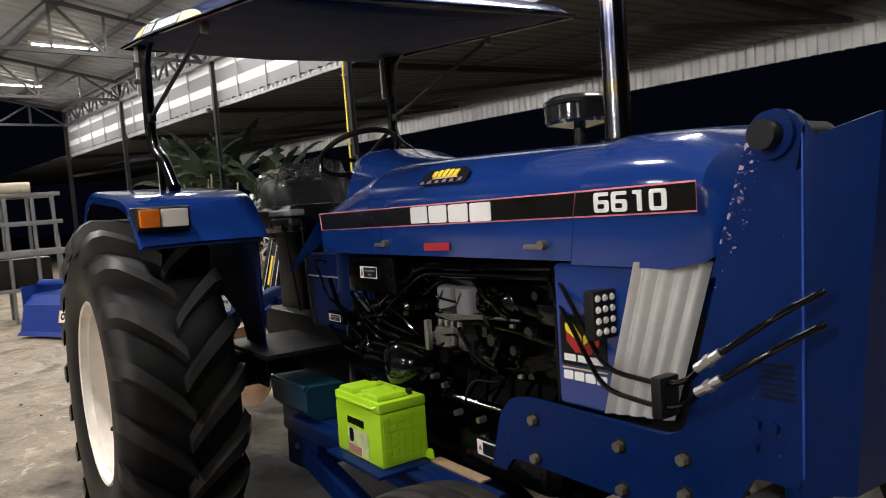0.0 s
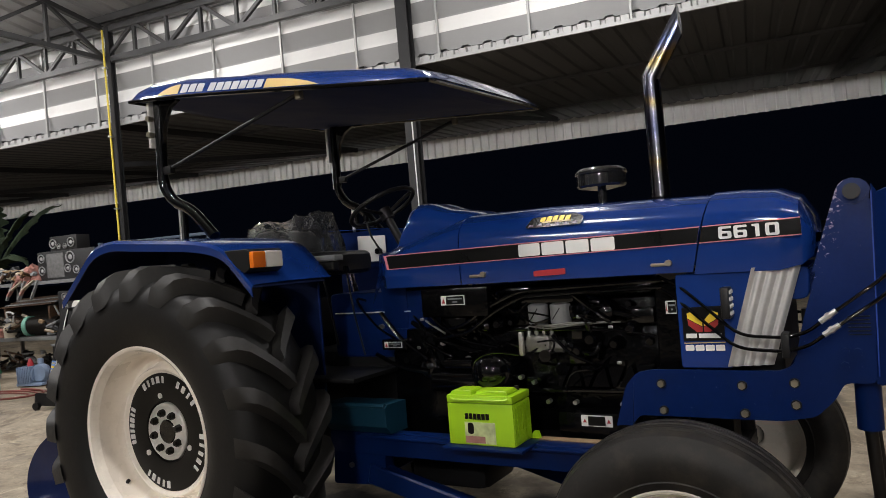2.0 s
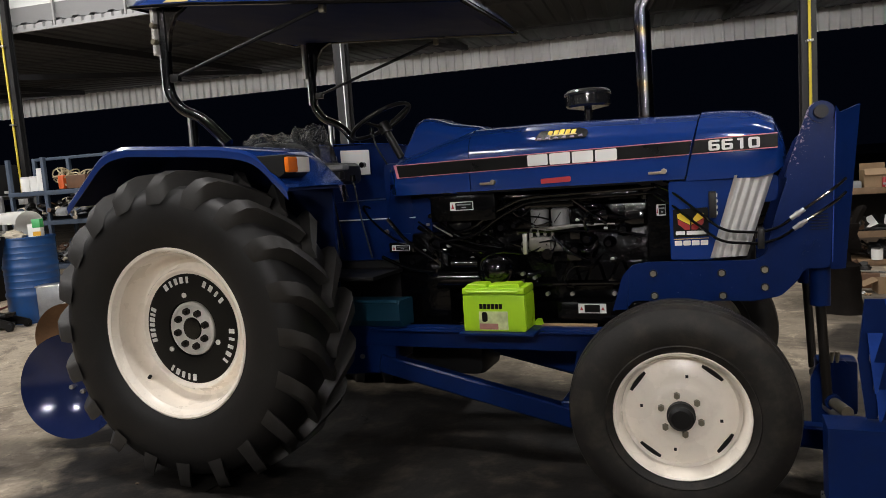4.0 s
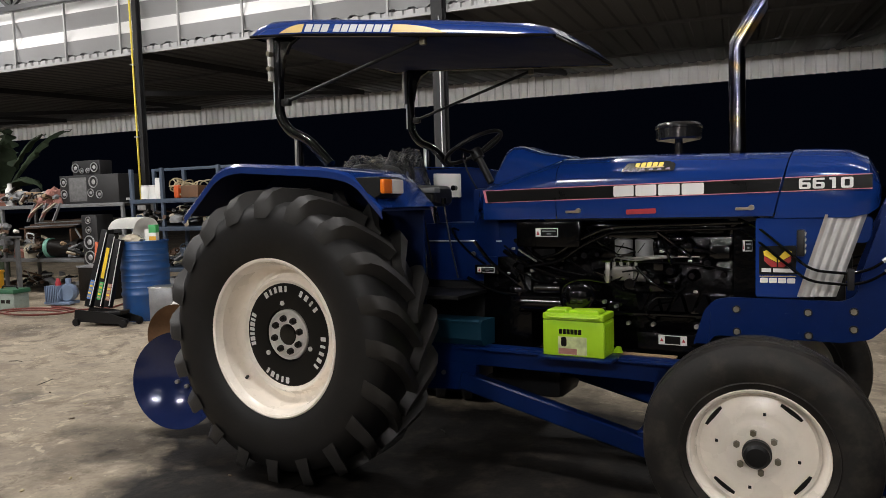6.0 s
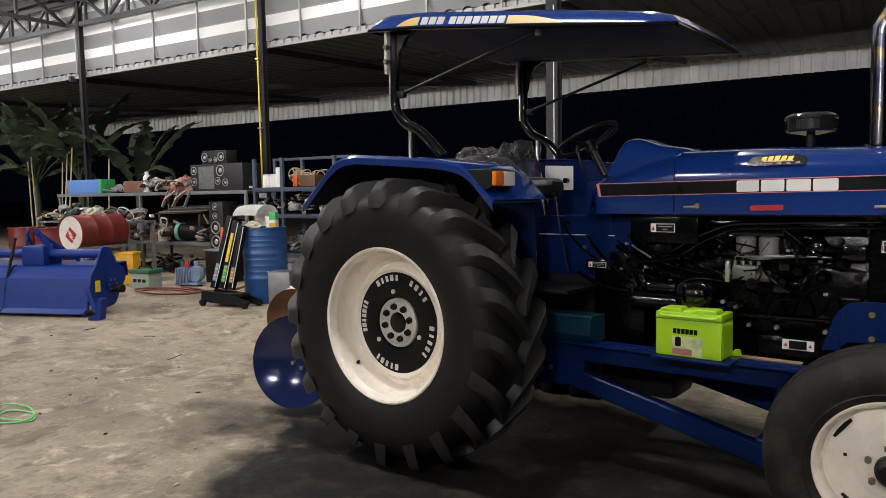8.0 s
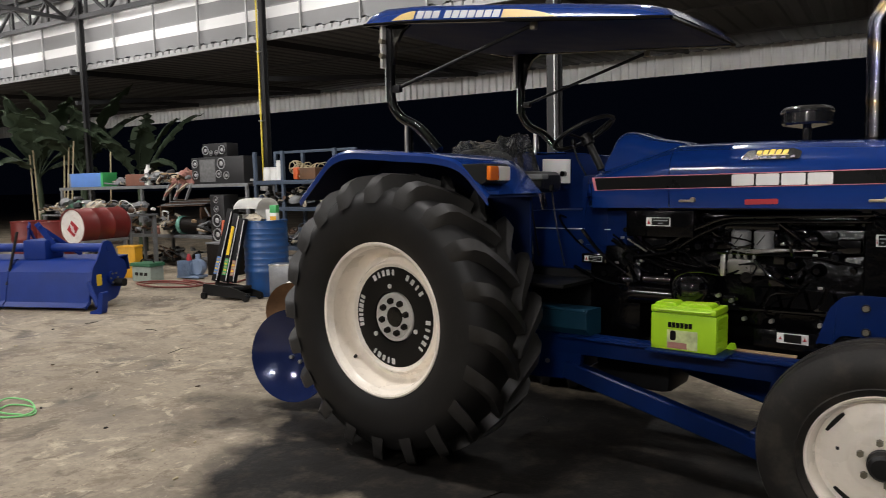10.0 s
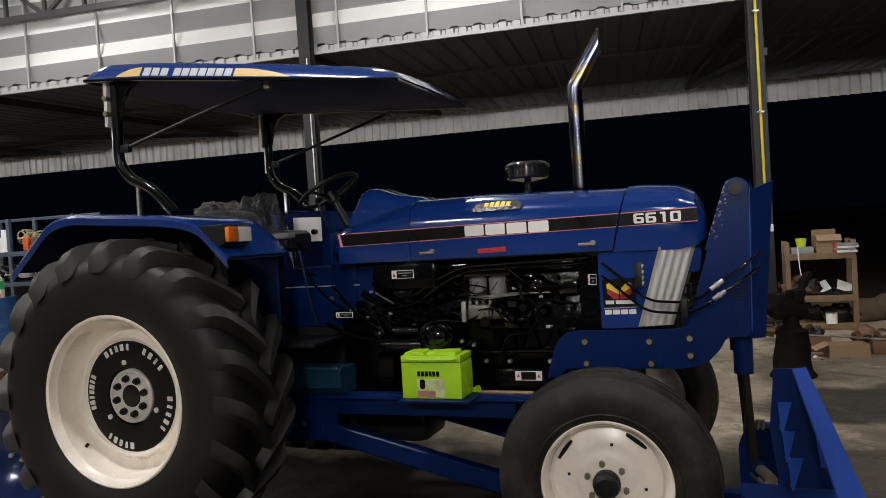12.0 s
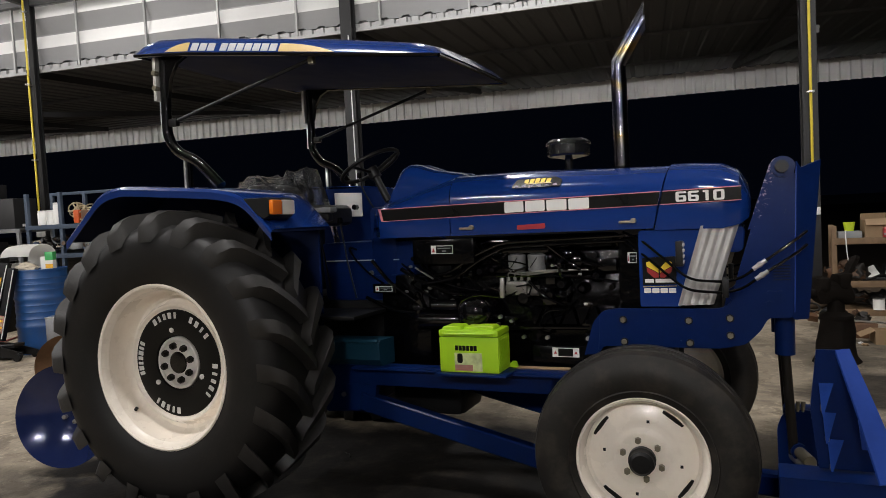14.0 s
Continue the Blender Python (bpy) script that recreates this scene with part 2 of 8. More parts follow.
RUST = mat("rusty_steel", (0.075, 0.04, 0.022), 0.6, metal=0.3, vary=0.4, scale=12, fine=80, bump=0.3)
GREASE = mat("greasy_iron", (0.010, 0.0082, 0.0068), 0.45, metal=0.1, vary=0.4, scale=12, bump=0.3, spec=0.25)
GREYB = mat("grey_box_paint", (0.2, 0.205, 0.21), 0.5, vary=0.25)
LEAF = mat("banana_leaf", (0.05, 0.07, 0.042), 0.6, vary=0.4, scale=4, spec=0.2)
STEM = mat("dry_cane", (0.4, 0.33, 0.2), 0.6, vary=0.25)
ORANGE_P = mat("orange_paint", (0.6, 0.1, 0.02), 0.45, vary=0.2)
YBOX = mat("yellow_plastic", (0.7, 0.36, 0.02), 0.4, vary=0.15)
GREENB = mat("green_plastic", (0.06, 0.4, 0.12), 0.4, vary=0.15)
BLUEBOX = mat("sky_blue_board", (0.10, 0.22, 0.55), 0.5, vary=0.1)
CLOTH = mat("pink_rag", (0.36, 0.17, 0.14), 0.85, vary=0.3, scale=12, bump=0.4)
BEIGE = mat("beige_rag", (0.5, 0.44, 0.34), 0.85, vary=0.3, scale=12, bump=0.4)
SPKM = mat("speaker_vinyl", (0.015, 0.015, 0.016), 0.45, vary=0.2)
CONE = mat("silver_cone", (0.55, 0.55, 0.56), 0.3, metal=0.5, vary=0.1)
MINT = mat("mint_enamel", (0.2, 0.45, 0.36), 0.4, vary=0.2)
HOSE_R = mat("red_hose_rubber", (0.17, 0.04, 0.03), 0.5, vary=0.2)
HOSE_G = mat("green_rope_fibre", (0.22, 0.6, 0.22), 0.6, vary=0.2)
TUBE = glow("tube_light", (1.0, 0.93, 0.78), 14.0)
SOOT = mat("grease_caked_iron", (0.007, 0.0055, 0.0045), 0.75, vary=0.5, scale=9, bump=0.4, spec=0.06)
EARTH = mat("packed_earth", (0.07, 0.048, 0.03), 0.9, vary=0.35, scale=5, bump=0.5)


def floor_material():
    """Worn oily concrete: broad stains, patches of pale dust, dark oil with painted shade, fine grain."""
    m, nt, b = nodes_of("oily_concrete")
    tc = nt.nodes.new("ShaderNodeTexCoord")

    def noise_at(scale, detail, rough=0.55, dist=0.0):
        n = nt.nodes.new("ShaderNodeTexNoise")
        n.inputs["Scale"].default_value, n.inputs["Detail"].default_value = scale, detail
        n.inputs["Roughness"].default_value, n.inputs["Distortion"].default_value = rough, dist
        nt.links.new(tc.outputs["Object"], n.inputs["Vector"])
        return n.outputs["Fac"]

    def ramp(src, a, b_, lo=0.0, hi=1.0):
        r = nt.nodes.new("ShaderNodeMapRange")
        for key, v in (("From Min", a), ("From Max", b_), ("To Min", lo), ("To Max", hi)):
            r.inputs[key].default_value = v
        nt.links.new(src, r.inputs["Value"])
        return r.outputs[0]

    def blend(fac, a, b_):
        x = nt.nodes.new("ShaderNodeMix")
        x.data_type = "RGBA"
        nt.links.new(fac, x.inputs["Factor"])
        for key, v in (("A", a), ("B", b_)):
            if isinstance(v, tuple):
                x.inputs[key].default_value = (*v, 1)
            else:
                nt.links.new(v, x.inputs[key])
        return x.outputs["Result"]

    broad, mid, fine = noise_at(0.45, 6, 0.6, 0.6), noise_at(1.7, 8, 0.65, 0.4), noise_at(28, 6)
    c = blend(ramp(broad, 0.35, 0.65), (0.27, 0.225, 0.165), (0.42, 0.355, 0.265))
    c = blend(ramp(mid, 0.52, 0.7, 0, 0.7), c, (0.10, 0.08, 0.06))
    c = blend(ramp(noise_at(2.9, 5, 0.6), 0.62, 0.72, 0, 0.55), c, (0.56, 0.475, 0.35))
    c = blend(ramp(noise_at(0.8, 4, 0.6, 1.2), 0.58, 0.66, 0, 0.75), c, (0.055, 0.047, 0.04))
    c = blend(ramp(noise_at(7.5, 10, 0.72, 0.3), 0.48, 0.68, 0, 0.5), c, (0.13, 0.105, 0.078))
    c = blend(ramp(noise_at(5.2, 9, 0.68, 0.8), 0.60, 0.70, 0, 0.6), c, (0.60, 0.51, 0.38))
    c = blend(ramp(noise_at(14, 4, 0.5, 0.5), 0.70, 0.76, 0, 0.8), c, (0.72, 0.65, 0.53))
    c = blend(ramp(noise_at(3.4, 11, 0.75, 1.0), 0.57, 0.61, 0, 0.55), c, (0.62, 0.52, 0.37))
    c = blend(ramp(noise_at(4.3, 11, 0.75, 0.6), 0.60, 0.64, 0, 0.6), c, (0.12, 0.095, 0.07))
    c = blend(ramp(noise_at(40, 3, 0.5), 0.68, 0.72, 0, 0.7), c, (0.08, 0.065, 0.05))
    c = blend(ramp(noise_at(2.2, 13, 0.78, 0.3), 0.53, 0.57, 0, 0.5), c, (0.15, 0.115, 0.08))
    c = blend(ramp(noise_at(1.1, 13, 0.74, 0.9), 0.56, 0.60, 0, 0.55), c, (0.085, 0.066, 0.05))
    c = blend(ramp(noise_at(9, 12, 0.8, 0.2), 0.60, 0.64, 0, 0.6), c, (0.55, 0.47, 0.36))
    c = blend(ramp(fine, 0.3, 0.7, 0, 0.3), c, (0.12, 0.10, 0.08))
    # oil soaked into the concrete plus painted shade: uneven dark pools with ragged borders
    rag = nt.nodes.new("ShaderNodeTexNoise")
    rag.inputs["Scale"].default_value, rag.inputs["Detail"].default_value = 1.3, 7
    nt.links.new(tc.outputs["Object"], rag.inputs["Vector"])
    oil = None
    # the first, broadest pool also holds the shade under the tractor
    for cx, cy, rx, ry, depth in ((1.15, -0.6, 2.9, 1.6, 1.0), (-1.0, 0.15, 1.7, 0.6, 0.8), (3.62, 2.25, 0.75, 0.62, 0.9), (4.5, 2.75, 0.9, 0.3, 0.85), (3.05, 0.6, 1.0, 0.7, 0.8), (-0.9, -0.9, 1.0, 0.35, 0.6), (4.1, 3.6, 1.7, 1.2, 0.55), (3.4, 1.0, 0.9, 0.7, 0.5)):
        mp = nt.nodes.new("ShaderNodeMapping")
        mp.vector_type = "POINT"
        mp.inputs["Location"].default_value = (-cx / rx, -cy / ry, 0)
        mp.inputs["Scale"].default_value = (1 / rx, 1 / ry, 1)
        nt.links.new(tc.outputs["Object"], mp.inputs["Vector"])
        ln = nt.nodes.new("ShaderNodeVectorMath")
        ln.operation = "LENGTH"
        nt.links.new(mp.outputs[0], ln.inputs[0])
        wob = nt.nodes.new("ShaderNodeMath")
        wob.operation = "MULTIPLY_ADD"
        wob.inputs[1].default_value = 1.5
        nt.links.new(rag.outputs["Fac"], wob.inputs[0])
        nt.links.new(ln.outputs["Value"], wob.inputs[2])
        pool = ramp(wob.outputs[0], 1.45, 1.75, depth, 0.0)
        if oil is None:
            oil = pool
        else:
            mx = nt.nodes.new("ShaderNodeMath")
            mx.operation = "MAXIMUM"
            nt.links.new(oil, mx.inputs[0])
            nt.links.new(pool, mx.inputs[1])
            oil = mx.outputs[0]
    grime_shade = blend(ramp(noise_at(6, 9, 0.7), 0.5, 0.72, 0, 0.8), (0.007, 0.0056, 0.0046), (0.045, 0.035, 0.026))
    c = blend(oil, c, grime_shade)
    nt.links.new(c, b.inputs["Base Color"])
    dry = ramp(mid, 0.3, 0.75, 0.85, 0.5)
    b.inputs["Specular IOR Level"].default_value = 0.28
    wet = nt.nodes.new("ShaderNodeMath")
    wet.operation = "MULTIPLY_ADD"
    wet.inputs[1].default_value = 0.06
    nt.links.new(oil, wet.inputs[0])
    nt.links.new(dry, wet.inputs[2])
    nt.links.new(wet.outputs[0], b.inputs["Roughness"])
    bp = nt.nodes.new("ShaderNodeBump")
    bp.inputs["Strength"].default_value, bp.inputs["Distance"].default_value = 0.25, 0.01
    nt.links.new(fine, bp.inputs["Height"])
    nt.links.new(bp.outputs[0], b.inputs["Normal"])
    return m


CONCRETE = floor_material()


# ---------- mesh tools ----------
def empty(name, m=None, parent=None):
    ob = new(name)
    ob.empty_display_size = 0.1
    if m is not None:
        ob.matrix_basis = m
    if parent:
        ob.parent = parent
    return ob


def part(name, bm, material, parent=None, label="", smooth=True, angle=35):
    """Link a bmesh as one mesh object under a thing or a part."""
    bmesh.ops.recalc_face_normals(bm, faces=bm.faces)
    if smooth:
        lim = radians(angle)
        for f in bm.faces:
            f.smooth = True
        for e in bm.edges:
            if len(e.link_faces) == 2 and e.calc_face_angle(0) > lim:
                e.smooth = False
    me = bpy.data.meshes.new(name)
    bm.to_mesh(me)
    bm.free()
    mats = material if isinstance(material, (list, tuple)) else [material]
    for mt in mats:
        me.materials.append(mt)
    ob = new(name, me)
    if parent:
        ob.parent = parent
    if label:
        tagged(ob, label)
    return ob


def thing(name, label, category, m=None, group="", kind=""):
    return tagged(empty(name, m), label, category, group, kind)


def box(c, s, bevel=0.0, bm=None, rot=None, seg=2):
    """A box with centre c and sizes s, edges rounded."""
    bm = bm or bmesh.new()
    r = bmesh.ops.create_cube(bm, size=1)
    vs = r["verts"]
    M = Matrix.Translation(c) @ (rot.to_4x4() if rot is not None else Matrix()) @ Matrix.Diagonal((*s, 1))
    bmesh.ops.transform(bm, matrix=M, verts=vs)
    if bevel:
        es = {e for v in vs for e in v.link_edges}
        bmesh.ops.bevel(bm, geom=list(es), offset=bevel, segments=seg, affect="EDGES", profile=0.6)
    return bm


def rod(p0, p1, r0, r1=None, n=12, bm=None, caps=True):
    """A round bar from p0 to p1."""
    bm = bm or bmesh.new()
    p0, p1 = Vector(p0), Vector(p1)
    r1 = r0 if r1 is None else r1
    q = (p1 - p0).to_track_quat("Z", "Y").to_matrix().to_4x4()
    bmesh.ops.create_cone(bm, cap_ends=caps, segments=n, radius1=r0, radius2=r1, depth=(p1 - p0).length,
                          matrix=Matrix.Translation((p0 + p1) / 2) @ q)
    return bm


def beam(p0, p1, w, h, bm=None, up=(0, 0, 1), bevel=0.0):
    """A rectangular bar from p0 to p1, w wide and h high."""
    p0, p1, up = Vector(p0), Vector(p1), Vector(up)
    x = (p1 - p0).normalized()
    y = up.cross(x).normalized()
    z = x.cross(y)
    return box((p0 + p1) / 2, ((p1 - p0).length, w, h), bevel, bm, Matrix((x, y, z)).transposed(), seg=1)


def rounded(pts, r, n=4):
    """A polyline with its corners rounded."""
    pts = [Vector(p) for p in pts]
    out = [pts[0]]
    for a, b, c in zip(pts, pts[1:], pts[2:]):
        d = min(r, (a - b).length * 0.45, (c - b).length * 0.45)
        p, q = b + (a - b).normalized() * d, b + (c - b).normalized() * d
        for i in range(n + 1):
            t = i / n
            out.append(p * (1 - t) ** 2 + b * 2 * t * (1 - t) + q * t * t)
    return out + [pts[-1]]


def pipe(pts, r, n=8, bm=None, corner=0.0, closed=False):
    """A round tube along a line of points."""
    bm = bm or bmesh.new()
    pts = rounded(pts, corner) if corner else [Vector(p) for p in pts]
    rings, prev = [], None
    for i, p in enumerate(pts):
        if closed:
            t = (pts[(i + 1) % len(pts)] - pts[i - 1]).normalized()
        else:
            t = (pts[min(i + 1, len(pts) - 1)] - pts[max(i - 1, 0)]).normalized()
        if prev is None:
            u = t.orthogonal().normalized()
        else:
            u = (prev - t * prev.dot(t)).normalized()
        prev = u
        v = t.cross(u)
        rr = r[i] if isinstance(r, (list, tuple)) else r
        rings.append([bm.verts.new(p + rr * (math.cos(a) * u + math.sin(a) * v)) for a in (2 * math.pi * k / n for k in range(n))])
    loops = list(zip(rings, rings[1:])) + ([(rings[-1], rings[0])] if closed else [])
    for A, B in loops:
        for k in range(n):
            bm.faces.new((A[k], A[(k + 1) % n], B[(k + 1) % n], B[k]))
    if not closed:
        bm.faces.new(rings[0])
        bm.faces.new(rings[-1])
    return bm


def lathe(profile, n=48, bm=None, m=None, closed=False):
    """Turn (radius, height) points round the y axis; height runs along y."""
    bm = bm or bmesh.new()
    m = m or Matrix()
    rings = []
    for r, h in profile:
        if r < 1e-5:
            rings.append([bm.verts.new(m @ Vector((0, h, 0)))])
        else:
            rings.append([bm.verts.new(m @ Vector((r * math.cos(a), h, r * math.sin(a)))) for a in (2 * math.pi * k / n for k in range(n))])
    pairs = list(zip(rings, rings[1:])) + ([(rings[-1], rings[0])] if closed else [])
    for A, B in pairs:
        for k in range(n):
            a, b = A[k % len(A)], A[(k + 1) % len(A)]
            c, d = B[(k + 1) % len(B)], B[k % len(B)]
            vs = [v for i, v in enumerate((a, b, c, d)) if v not in (a, b, c, d)[:i]]
            if len(vs) > 2:
                bm.faces.new(vs)
    return bm


def slab(poly, y0, y1, bevel=0.0, bm=None):
    """A flat plate: the outline poly of (x, z), from y0 to y1 thick."""
    bm = bm or bmesh.new()
    a = [bm.verts.new((x, y0, z)) for x, z in poly]
    b = [bm.verts.new((x, y1, z)) for x, z in poly]
    f = [bm.faces.new(a), bm.faces.new(b)]
    n = len(poly)
    for i in range(n):
        bm.faces.new((a[i], a[(i + 1) % n], b[(i + 1) % n], b[i]))
    if bevel:
        bmesh.ops.recalc_face_normals(bm, faces=bm.faces)
        es = [e for e in bm.edges if e.calc_face_angle(0) > 0.6]
        bmesh.ops.bevel(bm, geom=es, offset=bevel, segments=1, affect="EDGES")
    return bm


def round_poly(poly, r, n=4):
    """The outline with its corners rounded."""
    out = []
    P = [Vector((x, z, 0)) for x, z in poly]
    for i, b in enumerate(P):
        a, c = P[i - 1], P[(i + 1) % len(P)]
        d = min(r, (a - b).length * 0.45, (c - b).length * 0.45)
        p, q = b + (a - b).normalized() * d, b + (c - b).normalized() * d
        for k in range(n + 1):
            t = k / n
            w = p * (1 - t) ** 2 + b * 2 * t * (1 - t) + q * t * t
            out.append((w.x, w.y))
    return out


def loft(sections, closed=False, caps=False, bm=None):
    """Skin through rows of points, all of one length."""
    bm = bm or bmesh.new()
    rows = [[bm.verts.new(p) for p in s] for s in sections]
    n = len(rows[0])
    for A, B in zip(rows, rows[1:]):
        for k in range(n if closed else n - 1):
            try:
                bm.faces.new((A[k], A[(k + 1) % n], B[(k + 1) % n], B[k]))
            except ValueError:
                pass
    if caps:
        bm.faces.new(rows[0])
        bm.faces.new(rows[-1])
    return bm


def corrugated(p0, along, up, length, height, pitch=0.25, depth=0.03, rows=2, bm=None, out=None, shape=((0, 0), (0.55, 0), (0.65, 1), (0.9, 1))):
    """A trapezoid-ribbed metal sheet with its corner at p0."""
    bm = bm or bmesh.new()
    along, up = Vector(along).normalized(), Vector(up).normalized()
    out = Vector(out) if out is not None else along.cross(up).normalized()
    xs = []
    k = 0
    while k * pitch < length:
        for f, h in shape:
            xs.append((min(length, (k + f) * pitch), h * depth))
        k += 1
    secs = []
    for j in range(rows):
        z = height * j / (rows - 1)
        secs.append([Vector(p0) + along * x + up * z + out * h for x, h in xs])
    return loft(secs, bm=bm)

# ---------- shed: floor, posts, roof ----------
floor_bm = bmesh.new()
g = [[floor_bm.verts.new((x, y, 0)) for x in (-400, -30, -12, -4, 0, 4, 12, 400)] for y in (-400, -20, -6, 0, 6, 20, 400)]
for A, B in zip(g, g[1:]):
    for k in range(len(A) - 1):
        floor_bm.faces.new((A[k], A[k + 1], B[k + 1], B[k]))
tagged(part("floor", floor_bm, CONCRETE), "stained oily concrete workshop floor", "floor", kind="structure")

# the shed is drawn at a small size and grown about a point near its middle to its true size
GROW, ABOUT = 1.36, Vector((2.56, -3.65, 1.45))
FOOT = ABOUT.z * (1 - 1 / GROW)
before = set(bpy.data.objects)
POST_S = (8.05, 3.68, -0.95, -5.33, -9.72, -14.1, -18.5)
POST_D = 3.43
BAND_Z, TOP_Z = 3.50, 4.80
R3 = SHED_M.to_3x3()
UP = Vector((0, 0, 1))
for i, s in enumerate(POST_S):
    p = thing("steel_post", "dark painted steel H-section post of the open shed", "post", group="shed posts", kind="structure")
    b = shed(s + {1: -0.09, 3: 0.10, 4: 0.36}.get(i, 0.0), POST_D, 0)
    wide, half = (0.07, 0.035) if i > 2 else (0.13, 0.06)
    for off in (-half, half):
        part("flange", box(b + AC * off + UP * (FOOT + 4.74) / 2, (wide, 0.012, 4.74 - FOOT), 0, None, R3), POST, p, smooth=False)
    part("web", box(b + UP * (FOOT + 4.74) / 2, (0.01, half * 2 - 0.012, 4.74 - FOOT), 0, None, R3), POST, p, smooth=False)
    part("base_plate", box(b + UP * (FOOT + 0.008), (0.2, 0.2, 0.016), 0, None, R3), POST, p, smooth=False)
    if i in (1, 3):
        c = b - AC * (half + 0.035) + AL * (0.0 if i == 1 else -0.035)
        lo = 1.45 if i == 3 else 1.6
        part("conduit", rod(c + UP * lo, c + UP * 4.7, 0.0125, n=8), YPIPE, p, "yellow electrical conduit")
        for zz in (2.36, 3.3, 4.2):
            part("clip", box(c + UP * zz, (0.06, 0.05, 0.02), 0.004, None, R3), STEEL, p)
        if i == 1:
            part("switch_box", box(c + UP * 1.27 + AL * 0.03, (0.05, 0.04, 0.07), 0.006, None, R3), WHITE, p, "small white switch box")
        if i == 3:
            part("switch_box", box(c + UP * 1.43, (0.09, 0.06, 0.08), 0.008, None, R3), WHITE, p, "small white switch box")
    if i == 2:
        # added thin strip that stands for the light caught by the flange
        part("flange_glint", beam(b - AC * 0.08 + AL * 0.03 + UP * 1.2, b - AC * 0.08 + AL * 0.03 + UP * 3.4, 0.009, 0.012, up=AC), ALU, p, "bright strip standing for light on the flange")

# cladding above the open side: long horizontal ribs facing up and down, down-faces painted shaded
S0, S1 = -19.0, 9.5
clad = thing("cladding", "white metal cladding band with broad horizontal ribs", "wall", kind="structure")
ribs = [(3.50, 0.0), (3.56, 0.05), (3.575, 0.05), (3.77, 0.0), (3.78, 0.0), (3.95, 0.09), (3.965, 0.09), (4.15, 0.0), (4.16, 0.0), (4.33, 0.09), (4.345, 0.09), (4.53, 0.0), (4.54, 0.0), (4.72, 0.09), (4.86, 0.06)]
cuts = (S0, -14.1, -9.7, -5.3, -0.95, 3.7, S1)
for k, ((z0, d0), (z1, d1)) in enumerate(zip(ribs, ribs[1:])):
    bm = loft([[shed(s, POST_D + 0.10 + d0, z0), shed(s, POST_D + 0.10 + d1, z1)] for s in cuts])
    part("sheet_strip", bm, SHEETW if k % 4 in (0, 3) else SHEET_SHADE, clad, smooth=False)
part("scalloped_edge", corrugated(shed(S0, POST_D + 0.075, BAND_Z), AL, (0, 0, 1), S1 - S0, 0.055, 0.14, 0.026, rows=2, out=AC), SHEETG, clad, smooth=False)
part("bottom_rail", beam(shed(S0, POST_D + 0.085, BAND_Z - 0.015), shed(S1, POST_D + 0.085, BAND_Z - 0.015), 0.03, 0.035), SHEETG, clad, smooth=False)
s = S0 + 0.4
while s < S1:
    part("stud", beam(shed(s, POST_D + 0.075, BAND_Z), shed(s, POST_D + 0.075, TOP_Z - 0.1), 0.022, 0.03, up=AC), SHEETG, clad, smooth=False)
    s += 1.0


def truss(name, p0, p1, z0, z1, bays, label, w=0.07):
    """A lattice girder between two plan points, with its chords at z0 and z1."""
    t = thing(name, label, "truss", group="shed trusses", kind="structure")
    p0, p1 = Vector(p0), Vector(p1)
    lo = [p0.lerp(p1, i / bays) + UP * z0 for i in range(bays + 1)]
    hi = [p0.lerp(p1, i / bays) + UP * (z1[0] + (z1[1] - z1[0]) * i / bays) for i in range(bays + 1)]
    part("bottom_chord", beam(lo[0], lo[-1], w, w), TRUSS, t, smooth=False)
    part("top_chord", beam(hi[0], hi[-1], w, w), TRUSS, t, smooth=False)
    for i in range(bays):
        a, b = (lo[i], hi[i + 1]) if i % 2 == 0 else (hi[i], lo[i + 1])
        part("diagonal", beam(a, b, 0.042, 0.042), TRUSS, t, smooth=False)
        if i:
            part("strut", beam(lo[i], hi[i], 0.04, 0.04, up=AC), TRUSS, t, smooth=False)
    return t


SLOPE = 0.165
for a, b in zip(POST_S, POST_S[1:]):
    truss("eave_truss", shed(a, POST_D, 0), shed(b, POST_D, 0), 4.32, (4.72, 4.72), 8, "dark lattice girder between the shed posts")
for s in POST_S[1:]:
    truss("roof_truss", shed(s, POST_D, 0), shed(s, POST_D - 10, 0), 4.34, (4.74, 4.74 + 10 * SLOPE), 12, "dark steel roof truss across the shed", 0.06)

roof = thing("ceiling", "grey galvanised sheet roof on dark steel purlins", "roof", kind="structure")
ang = math.atan(SLOPE)
eave = shed(S0, POST_D + 0.45, TOP_Z - 0.07 + 0.02)
rise = -AC * math.cos(ang) + UP * math.sin(ang)
fall = -AC * math.cos(ang) - UP * math.sin(ang)
bm = corrugated(eave + UP * 0.06, AL, rise, S1 - S0, 10.6, 0.3, 0.03, rows=2, out=UP)
corrugated(eave + UP * 0.06 + rise * 10.6, AL, fall, S1 - S0, 10.6, 0.3, 0.03, rows=2, out=UP, bm=bm)
part("roof_sheet", bm, SHEETG, roof, smooth=False)
for k in range(1, 10):
    p = eave + rise * (k * 1.12 - 0.6)
    pur = thing("purlin", "dark steel roof purlin under the sheets", "purlin", group="roof purlins", kind="structure")
    part("bar", beam(p, p + AL * (S1 - S0), 0.05, 0.09), TRUSS, pur, smooth=False)

